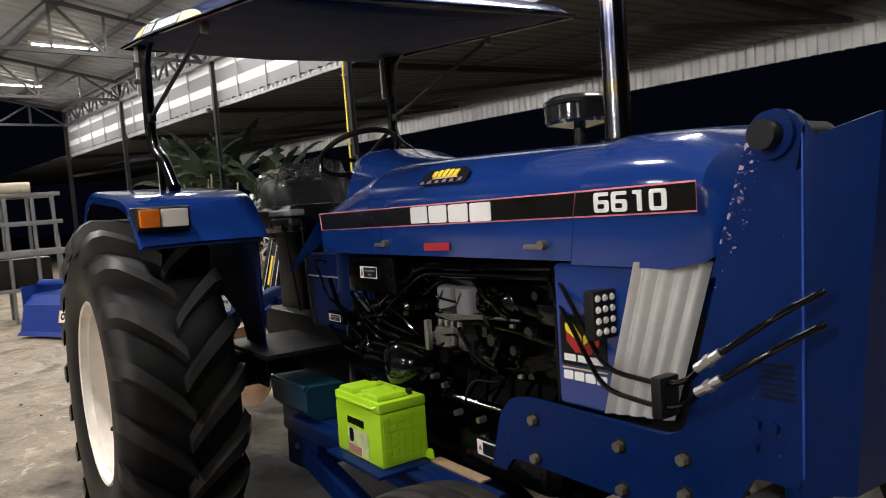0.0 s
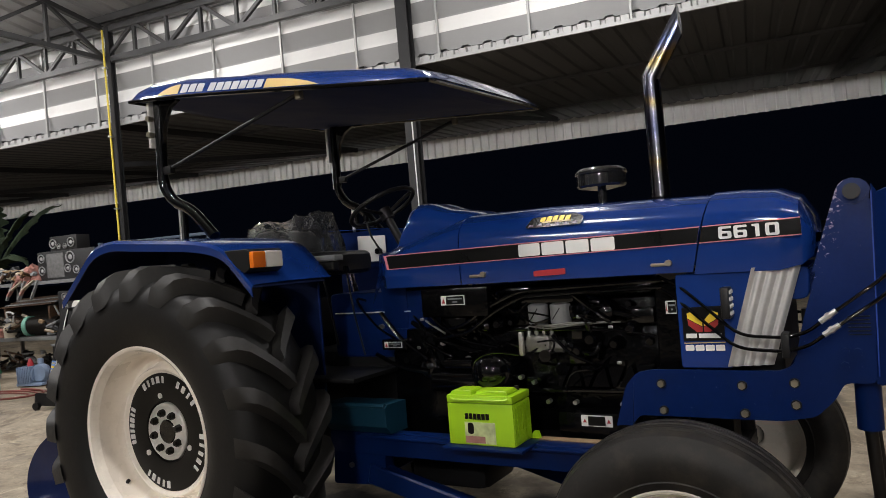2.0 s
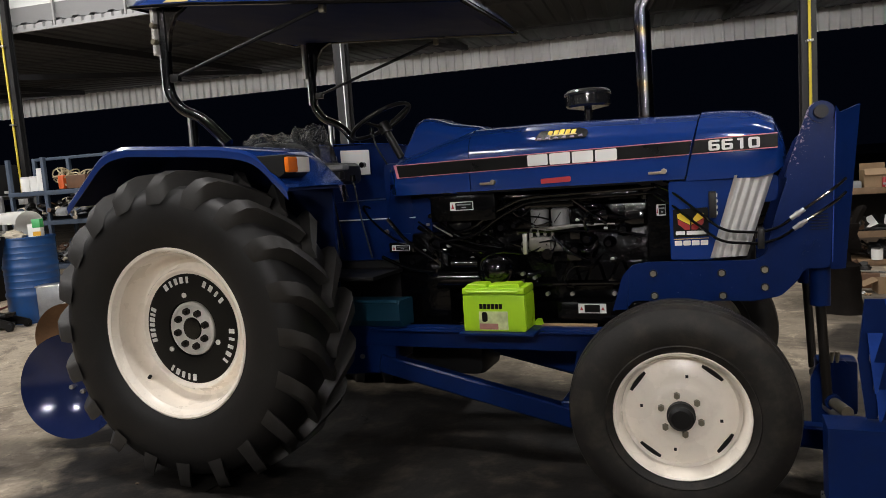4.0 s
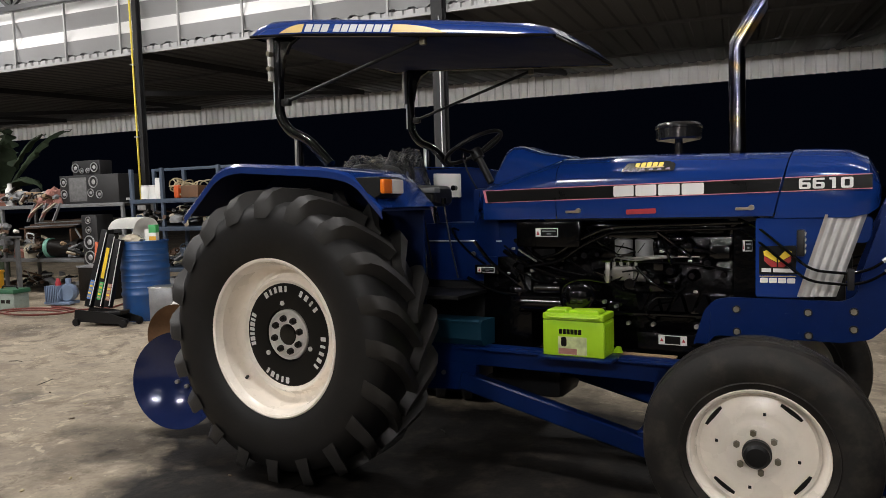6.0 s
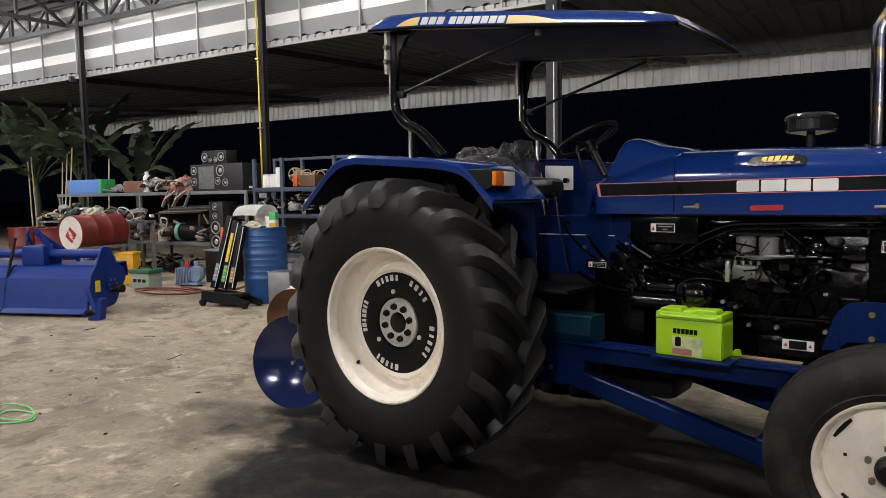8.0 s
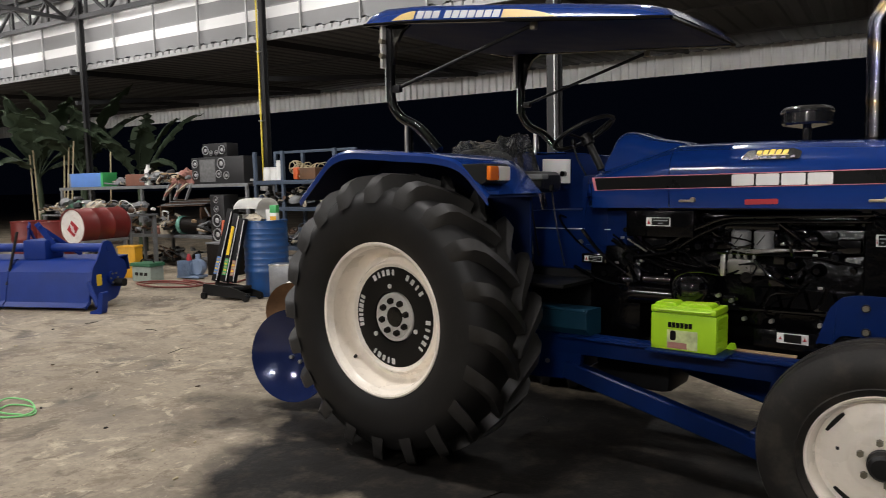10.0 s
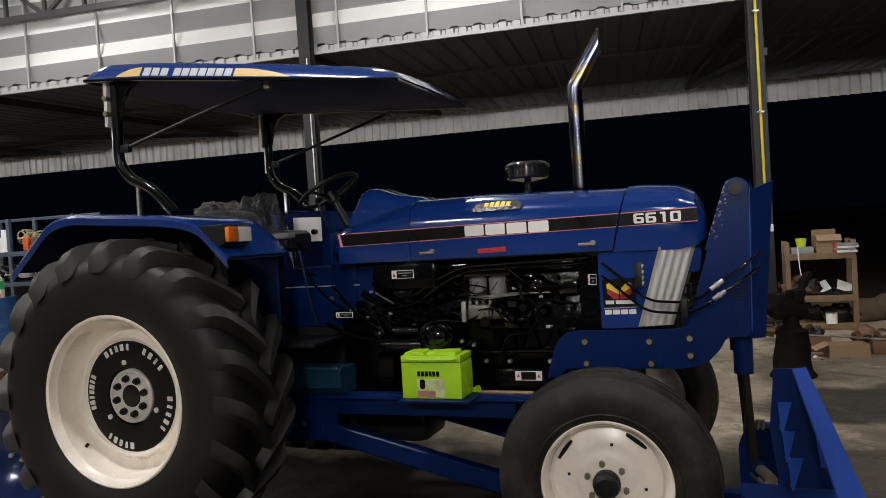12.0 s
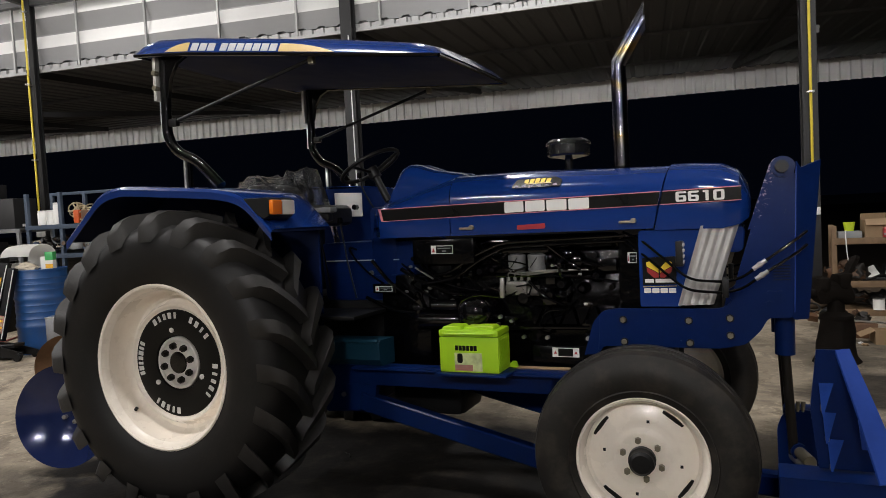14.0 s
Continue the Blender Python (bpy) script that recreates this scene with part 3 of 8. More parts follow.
# lean-to roof beyond the posts, with its ribbed fascia and tapered brackets
LEAN_D, LS0, LS1 = 10.76, S0 - 16, S1 + 4
lean = thing("ceiling_lean_to", "dark weathered sheet roof of the lean-to bay", "roof", kind="structure")
run = AC * (LEAN_D - POST_D - 0.08) + UP * 0.30
bm = corrugated(shed(LS0, POST_D + 0.08, 3.56), AL, run, LS1 - LS0, run.length, 0.25, 0.022, rows=2, out=UP)
part("roof_sheet", bm, SHEETD, lean, smooth=False)
for k in (2, 4):
    p = shed(LS0, POST_D, 3.53) + run * (k / 5.5)
    pur = thing("purlin", "dark steel purlin of the lean-to roof", "purlin", group="lean-to purlins", kind="structure")
    part("bar", beam(p, p + AL * (LS1 - LS0), 0.05, 0.04), SHEETD, pur, smooth=False)
fascia = thing("trim_fascia", "pale ribbed metal fascia along the lean-to eave", "fascia", kind="structure")
bm = corrugated(shed(LS0, LEAN_D, 3.46), AL, (0, 0, 1), LS1 - LS0, 0.43, 0.178, 0.07, rows=2, out=AC, shape=((0, 0), (0.40, 0.1), (0.62, 0.1), (0.68, 1), (0.88, 1), (0.93, -0.15), (0.97, -0.15)))
part("ribbed_strip", bm, FASCIA, fascia, smooth=False)
for s in POST_S:
    r = thing("rafter", "dark tapered steel bracket under the lean-to roof", "rafter", group="lean-to brackets", kind="structure")
    tip = shed(s, LEAN_D - 0.9, 3.74)
    part("top_bar", beam(shed(s, POST_D, 3.46), tip, 0.06, 0.09), TRUSS, r, smooth=False)
    part("brace", beam(shed(s, POST_D + 0.07, 2.95), tip, 0.06, 0.07), TRUSS, r, smooth=False)

# back wall of the shed, behind the camera
wall = thing("wall_back", "grey sheet wall closing the shed", "wall", kind="structure")
bm = corrugated(shed(S0, -9.5, FOOT), AL, (0, 0, 1), S1 - S0, 6.0, 0.3, 0.03, rows=2, out=-AC)
part("ribbed_sheet", bm, SHEETD, wall, smooth=False)


def tube_lamp(p, axis, watts, hang, aim=(0, 0, -1), spread=180):
    t = thing("tube_lamp", "glowing white fluorescent tube on a batten", "lamp", group="tube lamps")
    part("batten", beam(p - axis * 0.62 + UP * 0.05, p + axis * 0.62 + UP * 0.05, 0.06, 0.05), WHITE, t, smooth=False)
    part("tube", rod(p - axis * 0.58, p + axis * 0.58, 0.016, n=8), TUBE, t)
    part("hanger", rod(p + UP * 0.07, p + UP * hang, 0.006, n=6), TRUSS, t)
    ld = bpy.data.lights.new("tube_glow", "AREA")
    ld.shape, ld.size, ld.size_y, ld.energy, ld.color = "RECTANGLE", 0.06, 1.15, watts, LIGHT_TINT
    lo = new("tube_glow", ld)
    ld.spread = radians(spread)
    back = -Vector(aim).normalized()
    side = axis.cross(back)
    lo.matrix_basis = Matrix.Translation(p - back * 0.03) @ Matrix((side, axis, back)).transposed().to_4x4()
    return t


# tubes under the roof, and two rows on the wall behind the camera, the lower one turned up
for s, d, w in [(s, 1.85, TUBE_W * (0.85 if s > -4 else 1.35)) for s in (5.0, 0.7, -3.6, -7.9, -12.2, -16.5)] + [(s, -2.6, TUBE_W * (1.0 if s > 0 else 1.7)) for s in (4.2, 0.0, -4.2, -8.4)]:
    roof_z = TOP_Z + 0.01 + (POST_D + 0.45 - d) * SLOPE
    tube_lamp(shed(s, d, 5.0 if d > 0 else 5.5), AC.copy() if d > 0 else AL.copy(), w, roof_z - (5.0 if d > 0 else 5.5))
for s in (7.0, 2.2, -3.0, -8.0, -13.0, -18.0):
    for z, w, tilt_up, fan in ((2.9, LOW_W, 0.20, 52), (4.6, HIGH_W, -0.36, 84)):
        tube_lamp(shed(s, -9.25, z), AL.copy(), w * (1.0 if s > -4 else 1.35), 0.12, AC + UP * tilt_up, fan)
        br = part("lamp_bracket", box(shed(s, -9.38, z + 0.07), (0.1, 0.26, 0.06), 0.004, rot=R3), WHITE)
        tagged(br, "white steel wall bracket holding a tube lamp", "bracket", "lamp brackets")

big = Matrix.Translation(ABOUT) @ Matrix.Scale(GROW, 4) @ Matrix.Translation(-ABOUT)
for ob in set(bpy.data.objects) - before:
    if ob.type == "MESH":
        ob.data.transform(big)
    elif ob.type == "LIGHT":
        ob.matrix_basis.translation = big @ ob.matrix_basis.translation
        ob.data.size, ob.data.size_y = ob.data.size * GROW, ob.data.size_y * GROW
        ob.data.energy *= GROW * GROW

# ---------- tractor ----------
LEANING = pose(0, 0, -0.0137, -0.9, 0, 0)  # the machine stands a touch out of level
tractor = thing("tractor", "blue farm tractor with cream wheels, sunshade and black engine", "tractor", LEANING)


def hood_section(x, zb, zt, hw, shoulder=0.13, inset=0.0, lean=0.0):
    """One rib of the bonnet's skin, from side to side over a rounded shoulder; lean sets it forward with height."""
    side = [(-hw + inset, zb), (-hw - 0.004, zb + 0.05), (-hw - 0.006, (zb + zt - shoulder) / 2)]
    for k in range(8):
        q = radians(90 * k / 7)
        side.append((-hw + 0.20 * (1 - math.cos(q)), zt - shoulder + (shoulder - 0.012) * math.sin(q)))
    side.append((0, zt))
    return [Vector((x + lean * (z - zb), y, z)) for y, z in side] + [Vector((x + lean * (z - zb), -y, z)) for y, z in reversed(side[:-1])]


def solid(bm, t=0.004):
    """Give a skin thickness."""
    bmesh.ops.recalc_face_normals(bm, faces=bm.faces)
    bmesh.ops.solidify(bm, geom=bm.faces[:], thickness=t)
    return bm


HB = 1.318


def hw(x):
    """Half width of the bonnet, which widens a little towards the nose."""
    return 0.333 + 0.024 * (x - 0.87)


# rear cowl, main bonnet, nose
secs = [hood_section(0.79, HB + 0.03, 1.50, 0.27, 0.10), hood_section(0.805, HB + 0.01, 1.515, 0.305, 0.10), hood_section(0.84, HB, 1.53, hw(0.84), 0.10), hood_section(0.95, HB, 1.56, hw(0.95), 0.12), hood_section(1.10, HB, 1.605, hw(1.1), 0.13), hood_section(1.245, HB, 1.64, hw(1.245), 0.14)]
part("bonnet_cowl", solid(loft(secs)), BLUE, tractor)
secs = [hood_section(1.25, HB, 1.64, hw(1.25), 0.14), hood_section(1.6, HB, 1.637, hw(1.6), 0.14), hood_section(2.0, HB, 1.622, hw(2.0), 0.135), hood_section(2.234, HB, 1.612, hw(2.245), 0.13, lean=0.235)]
part("bonnet", solid(loft(secs)), BLUE, tractor)
secs = [hood_section(2.239, HB - 0.008, 1.621, hw(2.25) + 0.005, 0.13, lean=0.235), hood_section(2.4, HB - 0.008, 1.619, hw(2.4) + 0.004, 0.13), hood_section(2.52, HB - 0.01, 1.608, hw(2.5), 0.125), hood_section(2.59, HB + 0.005, 1.575, hw(2.5) - 0.015, 0.11),
        hood_section(2.625, HB + 0.03, 1.515, hw(2.5) - 0.05, 0.09), hood_section(2.635, HB + 0.06, 1.46, 0.27, 0.05)]
skin = loft(secs)
front = [v for v in skin.verts if abs(v.co.x - 2.635) < 1e-4]
skin.faces.new(front)
part("bonnet_nose", skin, BLUE, tractor)
hump = [(0.845, 1.50), (0.87, 1.60), (0.915, 1.70), (0.95, 1.716), (1.0, 1.708), (1.1, 1.672), (1.25, 1.645), (1.30, 1.62), (1.25, 1.55)]
secs = []
for y, k in ((-0.22, 0.0), (-0.20, 0.55), (-0.16, 0.85), (-0.08, 0.98), (0, 1.0), (0.08, 0.98), (0.16, 0.85), (0.20, 0.55), (0.22, 0.0)):
    secs.append([Vector((x, y, 1.53 + (z - 1.53) * (0.55 + 0.45 * k))) for x, z in hump])
part("instrument_hump", loft(secs, closed=True, caps=True), BLUE, tractor)

# decals lie just above the skin and follow its taper
def decal(name, poly, off, material, parent=tractor, label="", t=0.0016):
    bm = slab(poly, 0.0, -t)
    for v in bm.verts:
        v.co.y -= hw(v.co.x) + 0.0075 + off
    return part(name, bm, material, parent, label, smooth=False)


decal("stripe_band", [(0.856, 1.405), (2.256, 1.420), (2.270, 1.482), (0.840, 1.472)], 0, PINK, label="pink-edged stripe")
decal("stripe_band", [(2.266, 1.420), (2.60, 1.424), (2.60, 1.486), (2.281, 1.482)], 0.006, PINK, label="pink-edged stripe")
decal("stripe_centre", [(0.870, 1.409), (2.257, 1.424), (2.269, 1.478), (0.857, 1.468)], 0.002, STRIPE, label="black stripe")
decal("stripe_centre", [(2.267, 1.424), (2.60, 1.428), (2.60, 1.482), (2.280, 1.478)], 0.008, STRIPE, label="black stripe")
for i in range(4):
    x = 1.542 + i * 0.105
    decal("badge_block", round_poly([(x, 1.420), (x + 0.096, 1.421), (x + 0.096, 1.472), (x, 1.471)], 0.008), 0.004, WHITE, label="white badge block")


def digits(text, x0, z0, w, h, gap, off, material, parent):
    """Broad block digits of film, one sheet each."""
    t, u = w * 0.29, h * 0.19
    shapes = {"6": [(0, 0), (w, 0), (w, h * 0.42 + u), (t, h * 0.42 + u), (t, h - u), (w, h - u), (w, h), (0, h)],
              "1": [(w * 0.45, 0), (w * 0.45 + t, 0), (w * 0.45 + t, h), (w * 0.2, h), (w * 0.2, h - u), (w * 0.45, h - u)],
              "0": [(0, 0), (w, 0), (w, h), (0, h)]}
    gaps = {"6": [(t, u), (w - t, u), (w - t, h * 0.42), (t, h * 0.42)], "0": [(t, u), (w - t, u), (w - t, h - u), (t, h - u)]}
    for i, ch in enumerate(text):
        ox = x0 + i * (w + gap)
        for name, src, lift, mt in (("digit", shapes, 0.0, material), ("digit_opening", gaps, 0.0014, STRIPE)):
            if ch in src:
                bm = slab(round_poly([(ox + x, z0 + z) for x, z in src[ch]], 0.009 if name == "digit" and ch != "1" else 0.003), 0, -0.0012)
                for v in bm.verts:
                    v.co.y -= hw(v.co.x) + 0.0075 + off + lift
                ob = part(name, bm, mt, parent if name == "digit" else ob, "white model digit" if name == "digit" else "", smooth=False)


digits("6610", 2.335, 1.4305, 0.044, 0.044, 0.0075, 0.0105, WHITE, tractor)
decal("sticker", round_poly([(1.60, 1.335), (1.74, 1.338), (1.74, 1.362), (1.60, 1.358)], 0.006), -0.001, RED, label="small red plate")
# bonnet catches
for x in (1.335, 2.12):
    bm = box((x, -hw(x) - 0.014, 1.352), (0.07, 0.012, 0.012), 0.004)
    rod((x + 0.03, -hw(x) + 0.005, 1.357), (x + 0.03, -hw(x) - 0.022, 1.357), 0.012, n=10, bm=bm)
    part("bonnet_catch", bm, ZINC, tractor, "steel bonnet catch")
# picture sticker on the shoulder
st = part("shoulder_sticker", slab(round_poly([(-0.125, -0.026), (0.12, -0.028), (0.125, 0.012), (0.09, 0.030), (-0.10, 0.026)], 0.012), 0.001, -0.001), SMOKE, tractor, "dark picture sticker with yellow marks", smooth=False)
st.matrix_basis = Matrix.Translation((1.70, -0.3365, 1.556)) @ Matrix.Rotation(radians(-36), 4, "X")
for k in range(5):
    x = -0.062 + 0.027 * k
    part("yellow_mark", slab(round_poly([(x, 0.001 - 0.001 * k), (x + 0.021, 0.0), (x + 0.026, 0.026 - 0.002 * abs(k - 2)), (x + 0.004, 0.025 - 0.002 * abs(k - 2))], 0.005), -0.0015, -0.003), YELLOW, st, smooth=False)
part("gold_strip", slab([(-0.055, -0.007), (0.075, -0.008), (0.07, -0.001), (-0.05, -0.0005)], -0.0015, -0.0028), GOLD, st, smooth=False)
for k in range(6):
    x = -0.11 + 0.038 * k
    part("pale_mark", slab([(x, -0.022), (x + 0.022, -0.022), (x + 0.018, -0.012 + 0.004 * (k % 2)), (x + 0.004, -0.013)], -0.0015, -0.0026), WELD_PALE, st, smooth=False)

# side panel below the nose with the sticker, and the ribbed aluminium guard
part("side_panel", slab(round_poly([(2.165, 0.965), (2.34, 0.965), (2.44, 1.31), (2.165, 1.31)], 0.012), -0.358, 0.358, 0.004), BLUE, tractor)
part("nose_skirt", slab(round_poly([(2.40, 1.20), (2.60, 1.20), (2.61, 1.315), (2.25, 1.315), (2.27, 1.27)], 0.03), -0.29, 0.29, 0.004), BLUE, tractor)
dec = part("maker_sticker", slab(round_poly([(2.180, 1.064), (2.325, 1.068), (2.325, 1.192), (2.180, 1.188)], 0.006), -0.3585, -0.360), STRIPE, tractor, "black sticker with red and yellow leaf shape", smooth=False)


def on_sticker(pts):
    """Outline points given as shares of the sticker's width and height."""
    return [(2.180 + 0.145 * u, 1.066 + 0.125 * v) for u, v in pts]


DRED = mat("dark_red_film", (0.30, 0.012, 0.014), 0.4, vary=0.1)
for sg in (1, -1):
    wing = [(0.12, 0.80), (0.26, 0.87), (0.48, 0.58), (0.48, 0.42), (0.13, 0.66)]
    belly = [(0.13, 0.64), (0.48, 0.40), (0.48, 0.26), (0.34, 0.25), (0.14, 0.46)]
    for pts, m_ in ((wing, YELLOW), (belly, DRED)):
        part("leaf", slab(on_sticker([(0.5 + (u - 0.5) * sg, v) for u, v in pts]), -0.3605, -0.3615), m_, dec, smooth=False)
for u0, u1 in ((0.07, 0.33), (0.38, 0.93)):
    part("bar", slab(on_sticker([(u0, 0.08), (u1, 0.08), (u1, 0.21), (u0, 0.21)]), -0.3605, -0.3615), WHITE, dec, smooth=False)
part("gold_line", slab([(2.181, 1.0555), (2.325, 1.0585), (2.325, 1.0615), (2.181, 1.0585)], -0.3585, -0.360), GOLD, tractor, smooth=False)
for k in range(4):
    x = 2.184 + 0.0355 * k
    part("badge_bar", slab(round_poly([(x, 1.029), (x + 0.031, 1.0297), (x + 0.031, 1.051), (x, 1.0503)], 0.004), -0.3585, -0.360), WHITE, tractor, "white badge bar", smooth=False)
# ribbed guard, leaning
bm = bmesh.new()
rows = []
N = 40
for j, z in enumerate((0.975, 1.15, 1.322)):
    x0, x1 = 2.330 + (z - 0.975) * 0.30, 2.475 + (z - 0.975) * 0.32
    rows.append([Vector((x0 + (x1 - x0) * i / N, -0.372 + 0.05 * i / N - 0.010 * (0.5 + 0.5 * math.cos(i / N * 2 * math.pi * 4.5)) ** 0.6, z)) for i in range(N + 1)])
part("ribbed_guard", solid(loft(rows), 0.002), ALU, tractor, "corrugated bare aluminium guard")
led = part("work_lamp", box((2.345, -0.395, 1.205), (0.03, 0.075, 0.11), 0.006), BLACK_M, tractor, "small square LED work lamp")
for a in range(3):
    for b in range(4):
        part("led", rod((2.359, -0.418 + a * 0.023, 1.168 + b * 0.025), (2.364, -0.418 + a * 0.023, 1.168 + b * 0.025), 0.009, 0.006, 10), CLEARL, led)
part("lamp_bracket", box((2.335, -0.365, 1.205), (0.012, 0.03, 0.05), 0.002), BLACK_M, led)
part("radiator", box((2.45, 0, 1.15), (0.12, 0.6, 0.42), 0.01), BLACK_M, tractor)

# air cleaner and exhaust
ac = part("air_precleaner", lathe([(0, 1.64), (0.022, 1.64), (0.022, 1.70), (0.05, 1.705), (0.108, 1.715), (0.116, 1.725), (0.116, 1.775), (0.122, 1.778), (0.12, 1.79), (0.10, 1.806), (0.03, 1.812), (0, 1.812)], 32, m=Matrix.Translation((1.73, 0.22, 0.0)) @ Matrix.Rotation(radians(90), 4, "X") @ Matrix.Diagonal((1, 1, -1, 1))), SMOKE, tractor, "smoked clear pre-cleaner bowl")
ac.matrix_basis = Matrix.Identity(4)
bm = bmesh.new()
EX = [Vector((2.042, 0.05, 1.55)), Vector((2.040, 0.05, 2.06)), Vector((2.040, 0.05, 2.145)), Vector((2.176, 0.05, 2.365))]
pipe(EX, 0.039, 20, bm)
way = (EX[3] - EX[2]).normalized()
lead = Vector((-way.z, 0, way.x))
for v in bm.verts:
    off = v.co - EX[3]
    if abs(off.dot(way)) < 1e-4 and off.length < 0.045:
        v.co += way * 0.055 * (off.dot(lead) / 0.039)  # the mouth is cut on a slant, to a point
part("exhaust_pipe", bm, CHROME, tractor, "heat-tinted chrome exhaust stack with slanted mouth", angle=25)
part("exhaust_collar", lathe([(0.038, 0), (0.05, 0), (0.05, 0.03), (0.038, 0.03)], 24, m=Matrix.Translation((2.035, 0.05, 1.60)) @ Matrix.Rotation(radians(90), 4, "X"), closed=True), BLACK, tractor)

# wheels
def tyre_lug(side, R, w_half, n=8):
    """One raised bar of the tread, from the middle to the shoulder and down it."""
    a0, bm = 0.0, bmesh.new()
    path = []
    for i in range(n):
        u = i / (n - 1)
        y = side * (-0.01 + u * (w_half + 0.012))
        lag = 0.33 * u ** 0.85
        drop = 0.0 if u < 0.7 else ((u - 0.7) / 0.3) ** 2 * 0.075
        path.append((a0 + lag, y, R - drop, 0.0215 + 0.014 * u))
    rows = []
    for k, (a, y, r, hw) in enumerate(path):
        base = r - 0.075
        da_b, da_t = (hw + 0.014) / R, hw / R
        rows.append([Vector((rr * math.cos(t), y, rr * math.sin(t))) for rr, t in ((base, a - da_b), (r, a - da_t), (r, a + da_t), (base, a + da_b))])
    loft(rows, closed=True, caps=True, bm=bm)
    return bm


DISCB = mat("black_disc_paint", (0.005, 0.005, 0.005), 0.35, vary=0.2, scale=9, spec=0.25)


def rear_wheel(name, yc, flip):
    sgn = -1 if not flip else 1  # outward direction along y
    w = empty(name, pose(0, yc, 0.752), tractor)
    prof = [(0.40, -0.20), (0.43, -0.215), (0.465, -0.228), (0.50, -0.2335), (0.535, -0.2365), (0.57, -0.237), (0.60, -0.2345), (0.63, -0.226), (0.668, -0.20), (0.688, -0.165), (0.698, -0.08), (0.70, 0)]
    prof = prof + [(r, -h) for r, h in reversed(prof[:-1])]
    part("tyre", lathe(prof, 96), RUBBER, w, "black lugged rear tyre")
    n = 20
    for side, ph in ((-1, 0.0), (1, 0.5)):
        first = part("lug", tyre_lug(side, 0.757, 0.24), LUG, w, angle=50)
        first.matrix_basis = Matrix.Rotation(-2 * math.pi * ph / n, 4, "Y")
        for k in range(1, n):
            ob = new("lug", first.data)
            ob.parent = w
            ob.matrix_basis = Matrix.Rotation(-2 * math.pi * (k + ph) / n, 4, "Y")
    o = sgn
    rim = [(0.395, 0.18), (0.405, 0.197), (0.406, 0.205), (0.398, 0.209), (0.388, 0.203), (0.382, 0.18), (0.372, 0.168), (0.368, 0.12), (0.362, 0.085), (0.35, 0.062), (0.335, 0.05), (0.318, 0.05), (0.304, 0.062), (0.298, 0.085), (0.291, 0.094), (0.283, 0.094), (0.274, 0.086), (0.268, 0.082)]
    part("rim", lathe([(r, o * h) for r, h in rim] + [(0.268, o * 0.02), (0.36, o * -0.1), (0.405, o * -0.2)], 96), CREAM, w, "cream painted deep rim")
    d = part("disc", lathe([(0.272, o * 0.076), (0.266, o * 0.085), (0.20, o * 0.089), (0.14, o * 0.082), (0.13, o * 0.05), (0.0, o * 0.05)], 72), DISCB, w, "glossy black wheel disc")
    for word, a, step in ((5, 106, 8.4), (4, 50, 9.5), (5, -20, 9.2), (5, -108, 8.4), (7, 176, 6.2)):
        for i in range(word):
            t = radians(a + (word - 1) * step / 2 - i * step)
            b = box((0, 0, 0), (0.0135 + 0.004 * ((i * 7 + word) % 3), 0.002, 0.031), 0.002, seg=1)
            ob = part("ring_mark", b, WHITE, d, smooth=False)
            ob.matrix_basis = Matrix.Translation((0.238 * math.cos(t), o * 0.0885, 0.238 * math.sin(t))) @ Matrix.Rotation(-t + radians(90), 4, "Y")
    hub = part("hub_plate", lathe([(0.132, o * 0.045), (0.13, o * 0.080), (0.124, o * 0.086), (0.115, o * 0.086), (0.108, o * 0.079), (0.06, o * 0.079), (0.055, o * 0.079)], 48), GREYM, d, "pale cast hub plate")
    part("hub_cap", lathe([(0.058, o * 0.05), (0.058, o * 0.076), (0.05, o * 0.083), (0.0, o * 0.086)], 32), BLACK, d)
    for k in range(8):
        t = 2 * math.pi * (k + 0.3) / 8
        cx, cz = 0.086 * math.cos(t), 0.086 * math.sin(t)
        bm = rod((cx, o * 0.076, cz), (cx, o * 0.097, cz), 0.0185, 0.017, 6)
        rod((cx, o * 0.097, cz), (cx, o * 0.106, cz), 0.010, n=8, bm=bm)
        part("wheel_nut", bm, GREASE, d, smooth=False)
    for k in range(3):
        t = radians(98 + k * 120)
        part("disc_plug", rod((0.165 * math.cos(t), o * 0.080, 0.165 * math.sin(t)), (0.165 * math.cos(t), o * 0.091, 0.165 * math.sin(t)), 0.0125, n=12), WHITE, d)
    t = radians(222)
    part("valve_hole", rod((0.368 * math.cos(t), o * 0.11, 0.368 * math.sin(t)), (0.352 * math.cos(t), o * 0.11, 0.352 * math.sin(t)), 0.009, n=8), BLACK_M, w)
    return w


rear_wheel("rear_wheel", -0.865, False)
rear_wheel("rear_wheel", 0.865, True)


